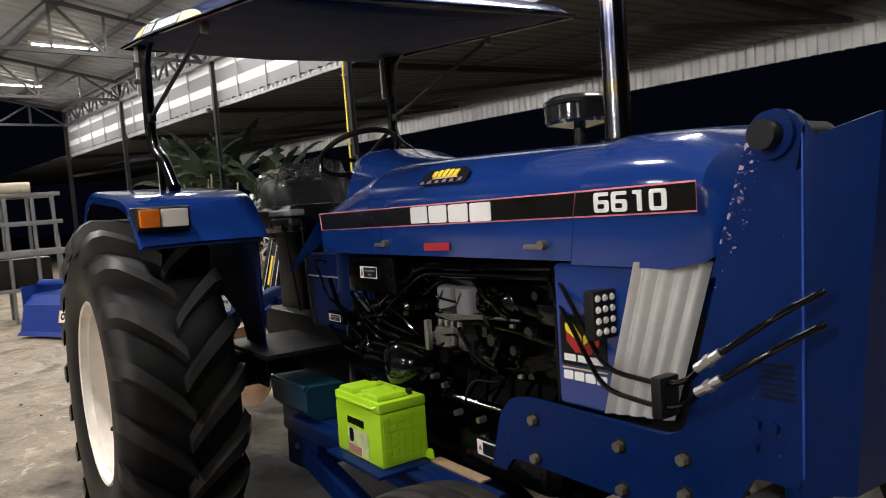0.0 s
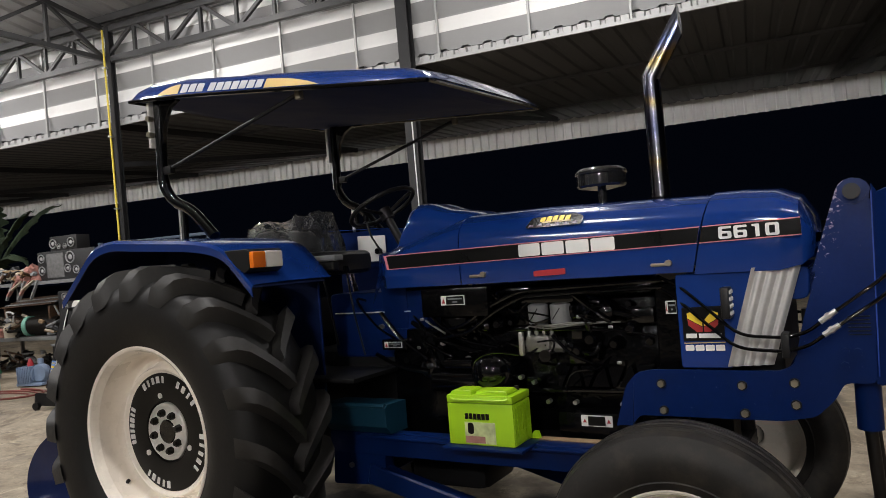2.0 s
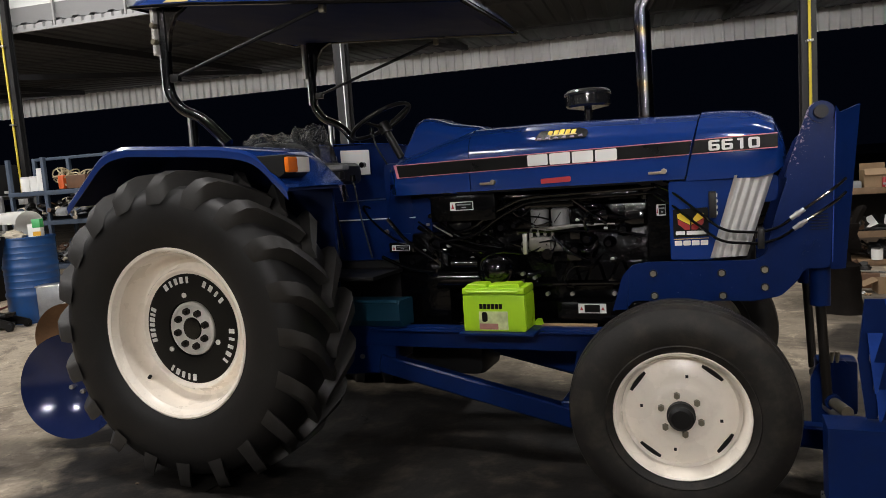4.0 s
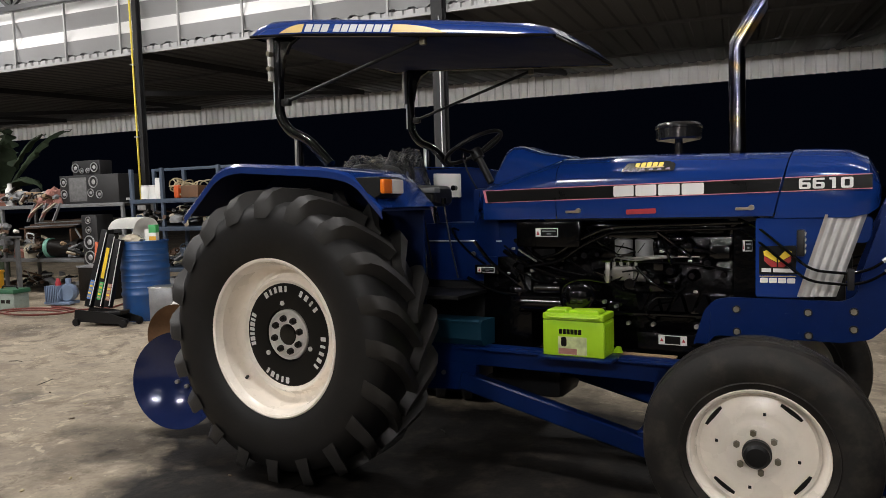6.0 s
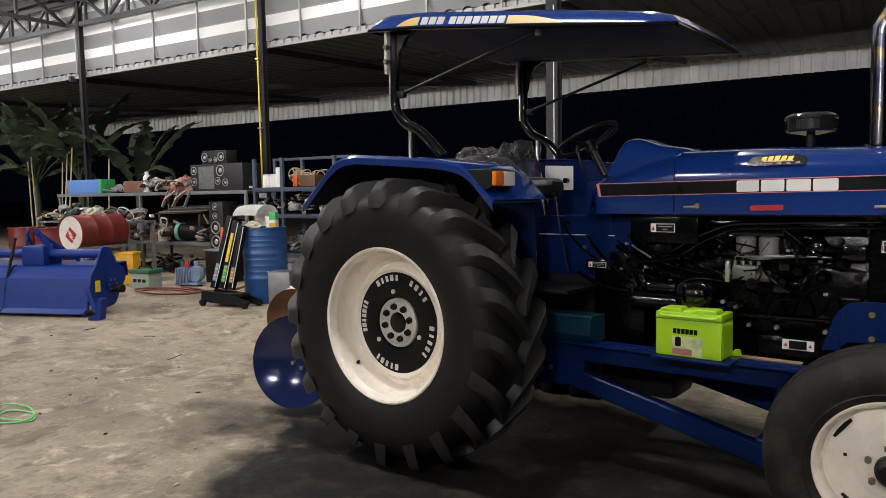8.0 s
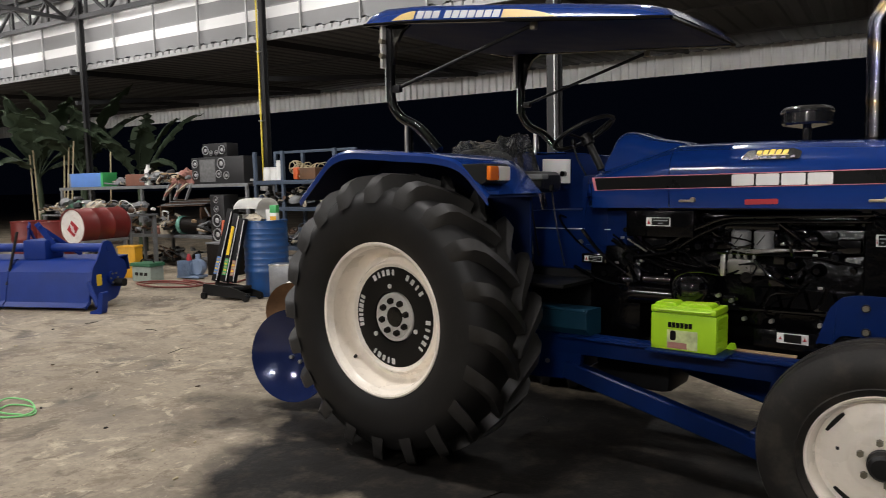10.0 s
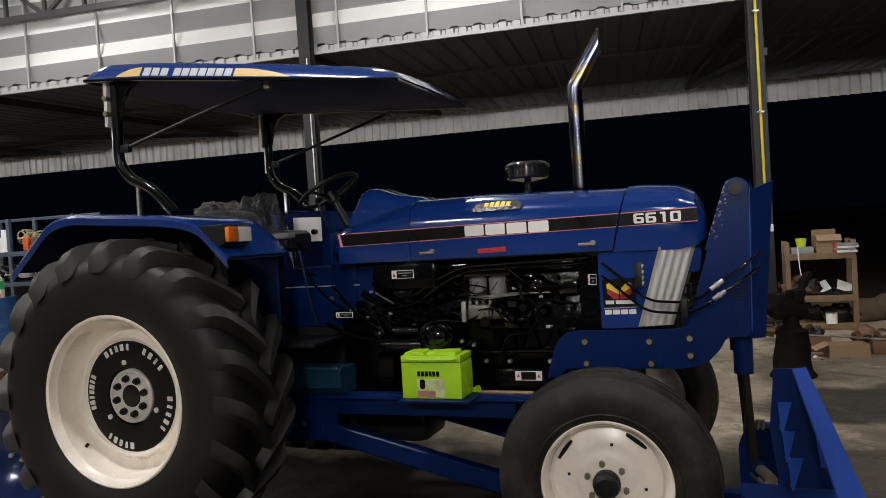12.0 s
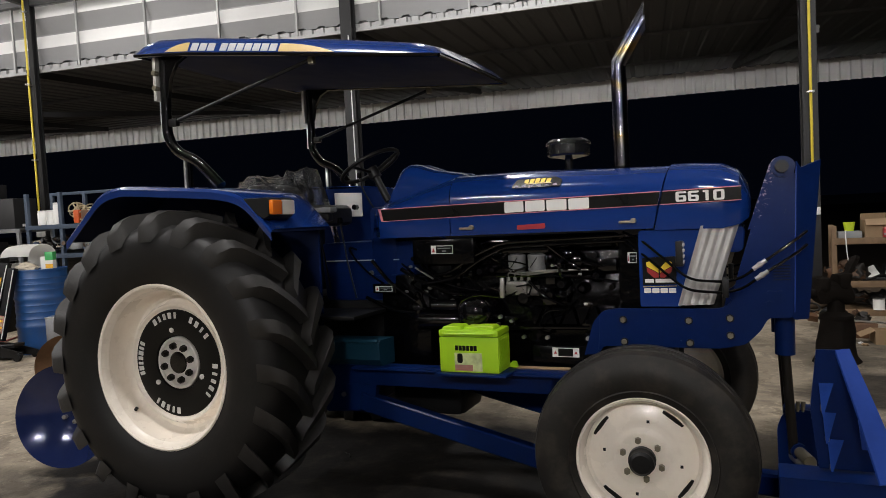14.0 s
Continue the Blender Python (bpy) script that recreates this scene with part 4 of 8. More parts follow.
def front_wheel(name, m, flip):
    o = -1 if not flip else 1
    w = empty(name, m, tractor)
    prof = [(0.245, -0.085), (0.262, -0.098), (0.278, -0.106), (0.28, -0.111), (0.284, -0.108), (0.30, -0.112), (0.34, -0.116), (0.375, -0.108), (0.398, -0.092), (0.412, -0.085), (0.418, -0.07), (0.421, -0.05), (0.409, -0.046), (0.409, -0.038), (0.425, -0.034), (0.428, -0.008), (0.415, -0.005), (0.415, 0.005)]
    prof = [(r + 0.005 * min(1, max(0, (r - 0.28) / 0.1)), h) for r, h in prof]
    prof = [(r, -o * h) for r, h in prof] + [(r, o * h * 1.4) for r, h in reversed(prof[:-1])]
    part("tyre", lathe(prof, 80), RUBBER_F, w, "dusty black ribbed front tyre")
    rim = [(0.244, 0.06), (0.25, 0.085), (0.253, 0.094), (0.249, 0.098), (0.242, 0.094), (0.236, 0.078), (0.228, 0.062), (0.222, 0.03), (0.21, 0.022), (0.19, 0.03), (0.165, 0.042), (0.145, 0.045), (0.125, 0.046), (0.115, 0.050), (0.107, 0.058), (0.098, 0.061), (0.07, 0.060), (0.055, 0.062), (0.05, 0.058), (0.0, 0.05)]
    part("rim", lathe([(r, o * h) for r, h in rim], 80), CREAM, w, "cream pressed steel wheel")
    part("rim_inside", lathe([(0.247, o * -0.05), (0.254, o * -0.092), (0.25, o * -0.098), (0.243, o * -0.092), (0.232, o * -0.05), (0.222, o * -0.01), (0.17, o * 0.012), (0.06, o * 0.02)], 64), CREAM, w, "cream inner face of the wheel")
    for k in range(4):
        a = radians(53 + 90 * k)
        arc = []
        for i in range(9):
            t = a + radians(-13 + 26 * i / 8)
            arc.append((0.206 * math.cos(t), 0.206 * math.sin(t)))
        inn = []
        for i in range(9):
            t = a + radians(13 - 26 * i / 8)
            rr = 0.196 - 0.006 * math.sin(math.pi * i / 8)
            inn.append((rr * math.cos(t), rr * math.sin(t)))
        part("slot", slab(arc + inn, o * 0.024, o * 0.0345), BLACK_M, w, "dark hand slot", smooth=False)
        t = radians(80 + 90 * k)
        part("square_hole", box((0.148 * math.cos(t), o * 0.046, 0.148 * math.sin(t)), (0.011, 0.006, 0.011)), BLACK_M, w, smooth=False)
    part("hub_cap", lathe([(0.052, o * 0.05), (0.053, o * 0.085), (0.048, o * 0.092), (0.047, o * 0.115), (0.036, o * 0.125), (0, o * 0.127)], 32), BLACK_M, w, "greasy black hub cap")
    for k in range(6):
        t = radians(40 + 60 * k)
        part("wheel_nut", rod((0.077 * math.cos(t), o * 0.055, 0.077 * math.sin(t)), (0.077 * math.cos(t), o * 0.078, 0.077 * math.sin(t)), 0.0135, 0.012, 6), ZINC, w, smooth=False)
    return w


front_wheel("front_wheel", pose(2.215, -0.772, 0.43, 1.3, 0, 4.0), False)
front_wheel("front_wheel", pose(2.215, 0.772, 0.43, -1.3, 0, 4.0), True)

# axles and drive line
part("front_axle", beam((2.215, -0.66, 0.45), (2.215, 0.66, 0.45), 0.09, 0.12, bevel=0.01), BLACK_M, tractor)
for s in (-1, 1):
    part("kingpin", rod((2.215, s * 0.62, 0.34), (2.215, s * 0.62, 0.62), 0.045, n=16), BLACK_M, tractor)
    part("spindle", rod((2.215, s * 0.6, 0.43), (2.215, s * 0.74, 0.43), 0.035, n=12), BLACK_M, tractor)
part("tie_rod", rod((2.05, -0.6, 0.42), (2.05, 0.6, 0.42), 0.016, n=8), BLACK_M, tractor)
part("rear_axle_housing", rod((0, -0.82, 0.752), (0, 0.82, 0.752), 0.10, n=20), BLACK_M, tractor)
part("transmission", box((0.32, 0, 0.78), (1.0, 0.42, 0.46), 0.04), BLACK_M, tractor)
part("clutch_housing", box((0.92, 0, 0.80), (0.3, 0.48, 0.5), 0.05), ENGINE, tractor)
part("front_support", box((2.24, 0, 0.84), (0.42, 0.34, 0.16), 0.02), BLACK_M, tractor)
part("axle_pivot", box((2.215, 0, 0.62), (0.14, 0.16, 0.34), 0.02), BLACK_M, tractor)

FILTERM = mat("grey_filter_can", (0.2, 0.2, 0.205), 0.35, metal=0.2, vary=0.2)
PUMPM = mat("dull_pump_metal", (0.17, 0.16, 0.145), 0.35, metal=0.5, vary=0.35, scale=15, bump=0.2)
# engine: block, head, sump, rocker cover, pumps and pipes
part("engine_block", box((1.55, 0, 0.93), (1.05, 0.36, 0.36), 0.02), ENGINE, tractor)
part("cylinder_head", box((1.56, 0, 1.16), (0.98, 0.30, 0.12), 0.012), ENGINE, tractor)
part("rocker_cover", box((1.56, 0, 1.255), (0.9, 0.2, 0.09), 0.03), ENGINE, tractor)
part("sump", box((1.6, 0, 0.68), (0.85, 0.3, 0.2), 0.04), ENGINE, tractor)
# cast pockets along the block: sloped three-cornered facets, alternately up and down
for i in range(9):
    x = 1.64 + i * 0.058
    up = i % 2
    lo, hi = ((x - 0.038, x + 0.038), (x - 0.006, x + 0.006)) if up else ((x - 0.006, x + 0.006), (x - 0.034, x + 0.034))
    rows = [[Vector((lo[0], -0.262, 0.868)), Vector((lo[1], -0.262, 0.868))], [Vector((hi[0], -0.222, 0.945)), Vector((hi[1], -0.222, 0.945))], [Vector((hi[0], -0.17, 0.95)), Vector((hi[1], -0.17, 0.95))], [Vector((lo[0], -0.17, 0.862)), Vector((lo[1], -0.17, 0.862))]]
    bm = loft([[r[0] for r in rows], [r[1] for r in rows]], closed=True, caps=True)
    part("block_facet", bm, BLACK, tractor, smooth=False)
part("block_ledge", beam((1.50, -0.225, 0.845), (2.07, -0.225, 0.85), 0.06, 0.02, bevel=0.006), BLACK, tractor)
part("belt_guard", slab(round_poly([(2.06, 0.72), (2.16, 0.72), (2.17, 1.28), (2.06, 1.28)], 0.03), -0.27, 0.27, 0.006), ENGINE, tractor)
for x in (1.555, 1.655):
    f = part("fuel_filter", lathe([(0.0, 0.0), (0.03, 0.0), (0.043, 0.012), (0.044, 0.088), (0.03, 0.095), (0, 0.095)], 28, m=Matrix.Translation((x, -0.235, 1.12)) @ Matrix.Rotation(radians(90), 4, "X")), FILTERM, tractor, "grey white spin-on fuel filter")
    for k in range(3):
        part("print_bar", box((x - 0.012 + 0.009 * k, -0.2795, 1.16 + 0.012 * k), (0.004, 0.002, 0.03), 0, rot=Euler((0, radians(35), 0)).to_matrix()), STRIPE, f, smooth=False)
part("filter_head", box((1.605, -0.21, 1.235), (0.24, 0.1, 0.035), 0.008), BLACK, tractor)
ip = part("injection_pump", box((1.555, -0.225, 1.045), (0.11, 0.10, 0.07), 0.015), PUMPM, tractor, "bare metal injection pump")
part("pump_body", rod((1.46, -0.235, 1.03), (1.66, -0.235, 1.03), 0.026, n=18), PUMPM, ip)
for k in range(4):
    x = 1.51 + 0.035 * k
    part("delivery_valve", rod((x, -0.25, 1.07), (x, -0.25, 1.10), 0.010, n=8), STEEL, ip)
    part("injector_pipe", pipe([(x, -0.25, 1.10), (x + 0.01, -0.28, 1.125), (x + 0.10, -0.285, 1.11 + 0.008 * k), (x + 0.3, -0.26, 1.13)], 0.0035, 6, corner=0.03), PUMPM, ip)
part("pump_arm", box((1.49, -0.29, 1.05), (0.02, 0.02, 0.1), 0.004), STEEL, ip)
part("governor_cap", rod((1.60, -0.24, 1.0), (1.60, -0.31, 1.0), 0.026, n=14), BLACK, ip)
part("oil_filter", lathe([(0, -0.118), (0.03, -0.115), (0.058, -0.104), (0.083, -0.082), (0.099, -0.055), (0.106, -0.02), (0.106, 0.05), (0.09, 0.09), (0, 0.09)], 36, m=Matrix.Translation((1.345, -0.245, 0.925)) @ Matrix.Rotation(radians(-25), 4, "Z")), BLACK, tractor, "glossy black round canister")
part("starter", rod((1.02, -0.24, 0.88), (1.30, -0.24, 0.88), 0.055, n=20), BLACK, tractor)
part("starter_solenoid", rod((1.10, -0.27, 0.96), (1.24, -0.27, 0.96), 0.028, n=14), BLACK, tractor)
part("gearbox_cover", box((0.95, -0.22, 1.02), (0.16, 0.06, 0.2), 0.02), BLACK, tractor)
part("hydraulic_pump", box((1.14, -0.21, 1.12), (0.14, 0.1, 0.12), 0.02), BLACK, tractor)
part("side_tank", box((1.84, -0.23, 0.715), (0.42, 0.14, 0.115), 0.025), ENGINE, tractor, "glossy black oil tank")
part("warning_label", slab([(1.735, 0.715), (1.865, 0.715), (1.865, 0.76), (1.735, 0.76)], -0.3005, -0.302), WHITE, tractor, "white and black warning label", smooth=False)
part("warning_label", slab([(1.764, 0.719), (1.836, 0.719), (1.836, 0.756), (1.764, 0.756)], -0.3021, -0.3035), STRIPE, tractor, smooth=False)
for x in (1.75, 1.85):
    part("red_sign", slab([(x - 0.008, 0.73), (x + 0.008, 0.73), (x, 0.746)], -0.3021, -0.3032), RED, tractor, smooth=False)
wl = [(1.19, 1.25, 0.12, 0.042, -0.33), (0.83, 1.05, 0.10, 0.028, -0.30), (2.125, 1.185, 0.04, 0.05, -0.285)]
for x, z, a, b, y in wl:
    L = part("warning_label", slab([(x - a / 2, z - b / 2), (x + a / 2, z - b / 2), (x + a / 2, z + b / 2), (x - a / 2, z + b / 2)], y, y - 0.002), WHITE, tractor, "white and black warning label", smooth=False)
    part("print", slab([(x - a * 0.27, z - b * 0.42), (x + a * 0.47, z - b * 0.42), (x + a * 0.47, z + b * 0.42), (x - a * 0.27, z + b * 0.42)], y - 0.0021, y - 0.003), STRIPE, L, smooth=False)
    part("red_sign", slab([(x - a * 0.46, z - b * 0.3), (x - a * 0.32, z - b * 0.3), (x - a * 0.39, z + b * 0.25)], y - 0.0021, y - 0.003), RED, L, smooth=False)
    for k in (0, 1):
        part("print_line", slab([(x - a * 0.2 + a * 0.2 * k, z + b * (0.08 - 0.32 * k)), (x + a * (0.4 - 0.2 * k), z + b * (0.08 - 0.32 * k)), (x + a * (0.4 - 0.2 * k), z + b * (0.22 - 0.32 * k)), (x - a * 0.2 + a * 0.2 * k, z + b * (0.22 - 0.32 * k))], y - 0.0031, y - 0.0038), GREYB, L, smooth=False)
part("bulkhead", box((1.19, -0.30, 1.24), (0.34, 0.05, 0.13), 0.01), ENGINE, tractor)
part("label_bracket", box((0.83, -0.27, 1.05), (0.14, 0.05, 0.05), 0.006), BLACK, tractor)
# hoses and pipes on the near side
for pts, r in (
    ([(1.02, -0.27, 1.10), (1.22, -0.30, 1.13), (1.32, -0.30, 1.20), (1.5, -0.30, 1.275), (2.1, -0.30, 1.29)], 0.009),
    ([(1.05, -0.29, 1.07), (1.25, -0.31, 1.10), (1.36, -0.31, 1.18), (1.52, -0.31, 1.255), (2.1, -0.31, 1.265)], 0.008),
    ([(1.45, -0.25, 1.105), (1.9, -0.26, 1.10), (2.05, -0.25, 1.07)], 0.006),
    ([(1.35, -0.24, 1.0), (1.22, -0.28, 1.02), (1.05, -0.28, 1.08), (0.92, -0.26, 1.15)], 0.012),
    ([(1.28, -0.33, 0.86), (1.26, -0.33, 0.98), (1.36, -0.32, 1.02), (1.47, -0.28, 1.0)], 0.006),
    ([(1.62, -0.26, 1.08), (1.70, -0.27, 1.0), (1.78, -0.24, 0.96)], 0.007),
    ([(1.70, -0.22, 1.15), (1.86, -0.24, 1.17), (2.0, -0.22, 1.14)], 0.012),
    ([(0.75, -0.27, 1.2), (0.86, -0.29, 1.08), (1.0, -0.27, 0.98)], 0.010),
    ([(0.70, -0.26, 1.0), (0.86, -0.27, 0.93), (1.0, -0.27, 0.92)], 0.010),
    ([(1.0, -0.26, 1.22), (1.08, -0.29, 1.14), (1.2, -0.28, 1.06), (1.36, -0.26, 1.03)], 0.008),
):
    part("engine_pipe", pipe(pts, r, 8, corner=0.06), BLACK, tractor)
rnd = random.Random(17)
for i in range(22):
    x, z = rnd.uniform(0.8, 1.95), rnd.uniform(0.88, 1.26)
    pts = [(x, -0.19, z)]
    for k in range(3):
        x, z = x + rnd.uniform(-0.13, 0.17), min(1.28, max(0.84, z + rnd.uniform(-0.12, 0.1)))
        pts.append((x, -0.245 - rnd.uniform(0, 0.05), z))
    pts.append((x + 0.03, -0.19, z - 0.03))
    part("engine_wire", pipe(pts, rnd.choice((0.004, 0.006, 0.009)), 6, corner=0.05), BLACK, tractor)
for i in range(9):
    x, z = rnd.uniform(0.85, 2.0), rnd.uniform(0.9, 1.22)
    part("clip", box((x, -0.25, z), (0.018, 0.012, 0.012), 0.003), STEEL, tractor)
for x, z, r in ((1.28, 1.12, 0.045), (1.36, 1.13, 0.03), (1.78, 1.06, 0.036), (1.88, 1.04, 0.028), (1.95, 1.10, 0.032), (1.72, 1.01, 0.03), (0.98, 0.93, 0.05), (1.14, 0.85, 0.04), (1.84, 1.17, 0.05)):
    part("engine_cap", lathe([(0, -0.262), (r * 0.5, -0.262), (r * 0.85, -0.25), (r, -0.225), (r, -0.17), (0, -0.17)], 20, m=Matrix.Translation((x, 0, z))), BLACK, tractor)
for x, z in ((1.46, 0.90), (1.52, 0.88), (1.90, 0.80), (1.58, 0.80), (1.70, 0.80), (2.0, 0.80), (1.20, 0.98), (1.08, 1.05)):
    part("bolt_head", rod((x, -0.24, z), (x, -0.268, z), 0.011, 0.010, 6), STEEL, tractor, smooth=False)
part("dipstick_pipe", rod((1.02, -0.3, 1.16), (1.12, -0.3, 1.10), 0.005, n=6), STEEL, tractor)
random.seed(5)
for i in range(26):
    x, z = random.uniform(0.75, 2.03), random.uniform(0.84, 1.22)
    a = random.uniform(0.012, 0.022)
    part("bolt_head", rod((x, -0.18, z), (x, -0.20 - random.uniform(0.0, 0.06), z), a, a * 0.9, 6), BLACK, tractor, smooth=False)
for i in range(12):
    x, z = random.uniform(0.8, 2.0), random.uniform(0.86, 1.2)
    s = [random.uniform(0.03, 0.09) for _ in range(3)]
    part("engine_fitting", box((x, -0.205, z), s, 0.008), BLACK, tractor)

# console, dash, steering, seat, floor
part("console", box((0.80, 0, 1.30), (0.16, 0.46, 0.38), 0.03), BLUE_D, tractor)
part("console_base", slab(round_poly([(0.42, 0.98), (0.98, 0.98), (0.98, 1.30), (0.40, 1.30)], 0.03), -0.22, 0.22, 0.004), BLUE_D, tractor)
part("console_fold", box((0.66, -0.224, 1.20), (0.46, 0.008, 0.006), 0.002), ALU, tractor)
part("console_valve", rod((0.72, -0.22, 1.13), (0.72, -0.24, 1.13), 0.013, n=10), ZINC, tractor)
wp = part("dash_plate", slab(round_poly([(0.08, 1.458), (0.287, 1.453), (0.287, 1.608), (0.08, 1.618)], 0.006), 0.463, 0.467), WHITE, tractor, "white cardboard plate", smooth=False)
part("switch_knob", rod((0.245, 0.463, 1.515), (0.245, 0.43, 1.515), 0.018, n=12), BLACK, wp)
tilt = Matrix.Translation((0.65, -0.02, 1.69)) @ Matrix.Rotation(radians(-28), 4, "Y")
ring = [tilt @ Vector((0.178 * math.cos(a), 0.178 * math.sin(a), 0.045)) for a in (2 * math.pi * k / 40 for k in range(40))]
sw = part("steering_wheel", pipe(ring, 0.012, 8, closed=True), BLACK_M, tractor)
for k in range(3):
    a = 2 * math.pi * k / 3 + 0.4
    part("spoke", pipe([tilt @ Vector((0, 0, 0.0)), tilt @ Vector((0.178 * math.cos(a), 0.178 * math.sin(a), 0.045))], 0.009, 8), BLACK_M, sw)
part("boss", rod(tilt @ Vector((0, 0, -0.03)), tilt @ Vector((0, 0, 0.03)), 0.035, n=16), BLACK_M, sw)
part("steering_column", rod(tilt @ Vector((0, 0, -0.19)), tilt @ Vector((0, 0, 0)), 0.021, n=14), BLACK_M, tractor)
for pts in ([(0.74, -0.2, 1.48), (0.70, -0.24, 1.58), (0.68, -0.24, 1.66)], [(0.5, -0.3, 1.05), (0.47, -0.32, 1.3), (0.44, -0.32, 1.42)], [(0.66, -0.3, 1.0), (0.62, -0.31, 1.2), (0.58, -0.3, 1.42)]):
    lv = part("lever", pipe(pts, 0.005, 8, corner=0.03), BLACK_M, tractor)
    part("lever_knob", rod(Vector(pts[-1]) - Vector((0, 0, 0.012)), Vector(pts[-1]) + Vector((0, 0, 0.02)), 0.016, 0.013, 10), BLACK, lv)
seat = part("seat", box((0.12, 0, 1.46), (0.46, 0.5, 0.13), 0.05, seg=3), SEATM, tractor, "black vinyl seat under clear film")
part("backrest", box((-0.06, 0, 1.57), (0.2, 0.42, 0.19), 0.08, seg=4), SEATM, tractor)
part("armrest", box((0.42, -0.30, 1.485), (0.25, 0.07, 0.03), 0.012, seg=3), GREYB, tractor, "worn grey armrest pad")
part("armrest_base", box((0.42, -0.30, 1.445), (0.21, 0.06, 0.05), 0.02, seg=3), SEATM, tractor)
secs = []
for i in range(31):
    x = -0.17 + 0.0155 * i
    crest = 1.702 - 0.035 * min(1, max(0, (x + 0.02) / 0.12)) - 0.20 * max(0, (x - 0.19) / 0.11) + 0.085 * math.exp(-((x - 0.19) / 0.035) ** 2)
    row = []
    for j in range(25):
        f = j / 24 * 2 - 1
        q = Vector((x * 9, f * 3.1, 0.4))
        z = crest - 0.05 * f * f - 0.24 * max(0, abs(f) - 0.8) / 0.2 + 0.035 * noise.noise(q) + 0.022 * noise.noise(q * 2.7) + 0.012 * abs(noise.noise(q * 5.1))
        row.append(Vector((x + 0.02 * noise.noise(q * 1.7 + Vector((5, 0, 0))), -0.04 + 0.215 * f + 0.02 * noise.noise(q * 2.1), z)))
    secs.append(row)
part("seat_film", loft(secs), PLASTIC, tractor, "crumpled clear plastic film", angle=75)
part("seat_pedestal", box((0.05, 0, 1.2), (0.3, 0.3, 0.45), 0.03), BLACK_M, tractor)
part("footboard", box((0.55, -0.42, 0.93), (0.52, 0.34, 0.02), 0.004), BLACK_M, tractor)
part("footboard", box((0.55, 0.42, 0.93), (0.52, 0.34, 0.02), 0.004), BLACK_M, tractor)

# fenders
def fender(name, s):
    """Curved mudguard over a rear wheel; s is the side, -1 near."""
    front = [(0.30, 1.60), (0.46, 1.565), (0.622, 1.392)] if s < 0 else [(0.30, 1.648), (0.56, 1.618), (0.72, 1.44)]
    top = rounded([(-0.70, 0, 1.385), (-0.435, 0, 1.62), (-0.30, 0, 1.648 if s < 0 else 1.672)] + [(x, 0, z) for x, z in front], 0.09, 4)
    out, inn = 0.972, 0.47
    secs = []
    for p in top:
        row = [(out - 0.004, -0.052), (out, -0.018), (out - 0.008, -0.004), (out - 0.03, 0.0), (0.75, 0.004), (inn, 0.004)]
        secs.append([Vector((p.x, s * y, p.z + z)) for y, z in row])
    f = part(name, solid(loft(secs), 0.004), BLUE, tractor, "blue mudguard")
    # added skin below the mudguard, with the shade there put into its colour
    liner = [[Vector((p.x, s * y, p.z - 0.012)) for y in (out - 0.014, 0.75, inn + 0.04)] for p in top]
    part("shade_liner", solid(loft(liner), 0.003), UNDER_SHADE, f, "dull dark underside")
    wall = [(-0.50, 0.95), (-0.70, 1.385), (-0.435, 1.62), (-0.30, 1.648)] + front[:2] + [(front[2][0] - 0.017, front[2][1] + 0.018), (0.568, 1.37), (0.566, 0.76), (0.46, 0.76), (0.32, 1.02), (0.1, 1.12), (-0.2, 1.1)]
    # the near wall takes the shaded navy, the far one plain frame blue
    part("inner_wall", slab(wall, s * 0.495, s * 0.503), UNDER_SHADE if s < 0 else BLUE_D, f, smooth=False)
    part("wall_edge", rod((0.568, s * 0.5, 0.77), (0.57, s * 0.5, 1.36), 0.006, n=8), BLUE_D, f)
    lamp = part("side_lamp", slab([(0.47, 1.54), (0.60, 1.54), (0.615, 1.533), (0.615, 1.455), (0.585, 1.44), (0.53, 1.47)], s * 0.775, s * 0.968, 0.003), BLACK_M, f, "black-backed side lamp")
    part("orange_lens", box((0.622, s * 0.928, 1.494), (0.03, 0.074, 0.07), 0.010), ORANGE, lamp, "orange indicator lens")
    part("white_lens", box((0.620, s * 0.836, 1.494), (0.024, 0.10, 0.07), 0.008), CLEARL, lamp, "white lamp lens")
    return f


fender("mudguard", -1)
fender("mudguard", 1)

# sunshade on two bent posts
NEAR_LIP = [(-0.36, 2.353), (-0.33, 2.350), (-0.25, 2.342), (0.0, 2.316), (0.4, 2.262), (0.79, 2.208), (1.05, 2.172), (1.25, 2.145), (1.36, 2.130), (1.40, 2.125)]
SKIRT = [0.03, 0.078, 0.098, 0.10, 0.092, 0.086, 0.075, 0.066, 0.045, 0.012]


def canopy_point(i, f, up=0.0):
    """A point of the sunshade: rib i from rear to front, f from the near edge (0) to the far one (1)."""
    x, z = NEAR_LIP[i]
    k = (x + 0.36) / 1.76
    return Vector((x - (0.03 + 0.15 * k) * f, -0.75 + 1.50 * f, z + (0.035 + 0.10 * k) * f + up))


SILVERF = mat("silver_name_film", (0.42, 0.42, 0.44), 0.4, vary=0.1)


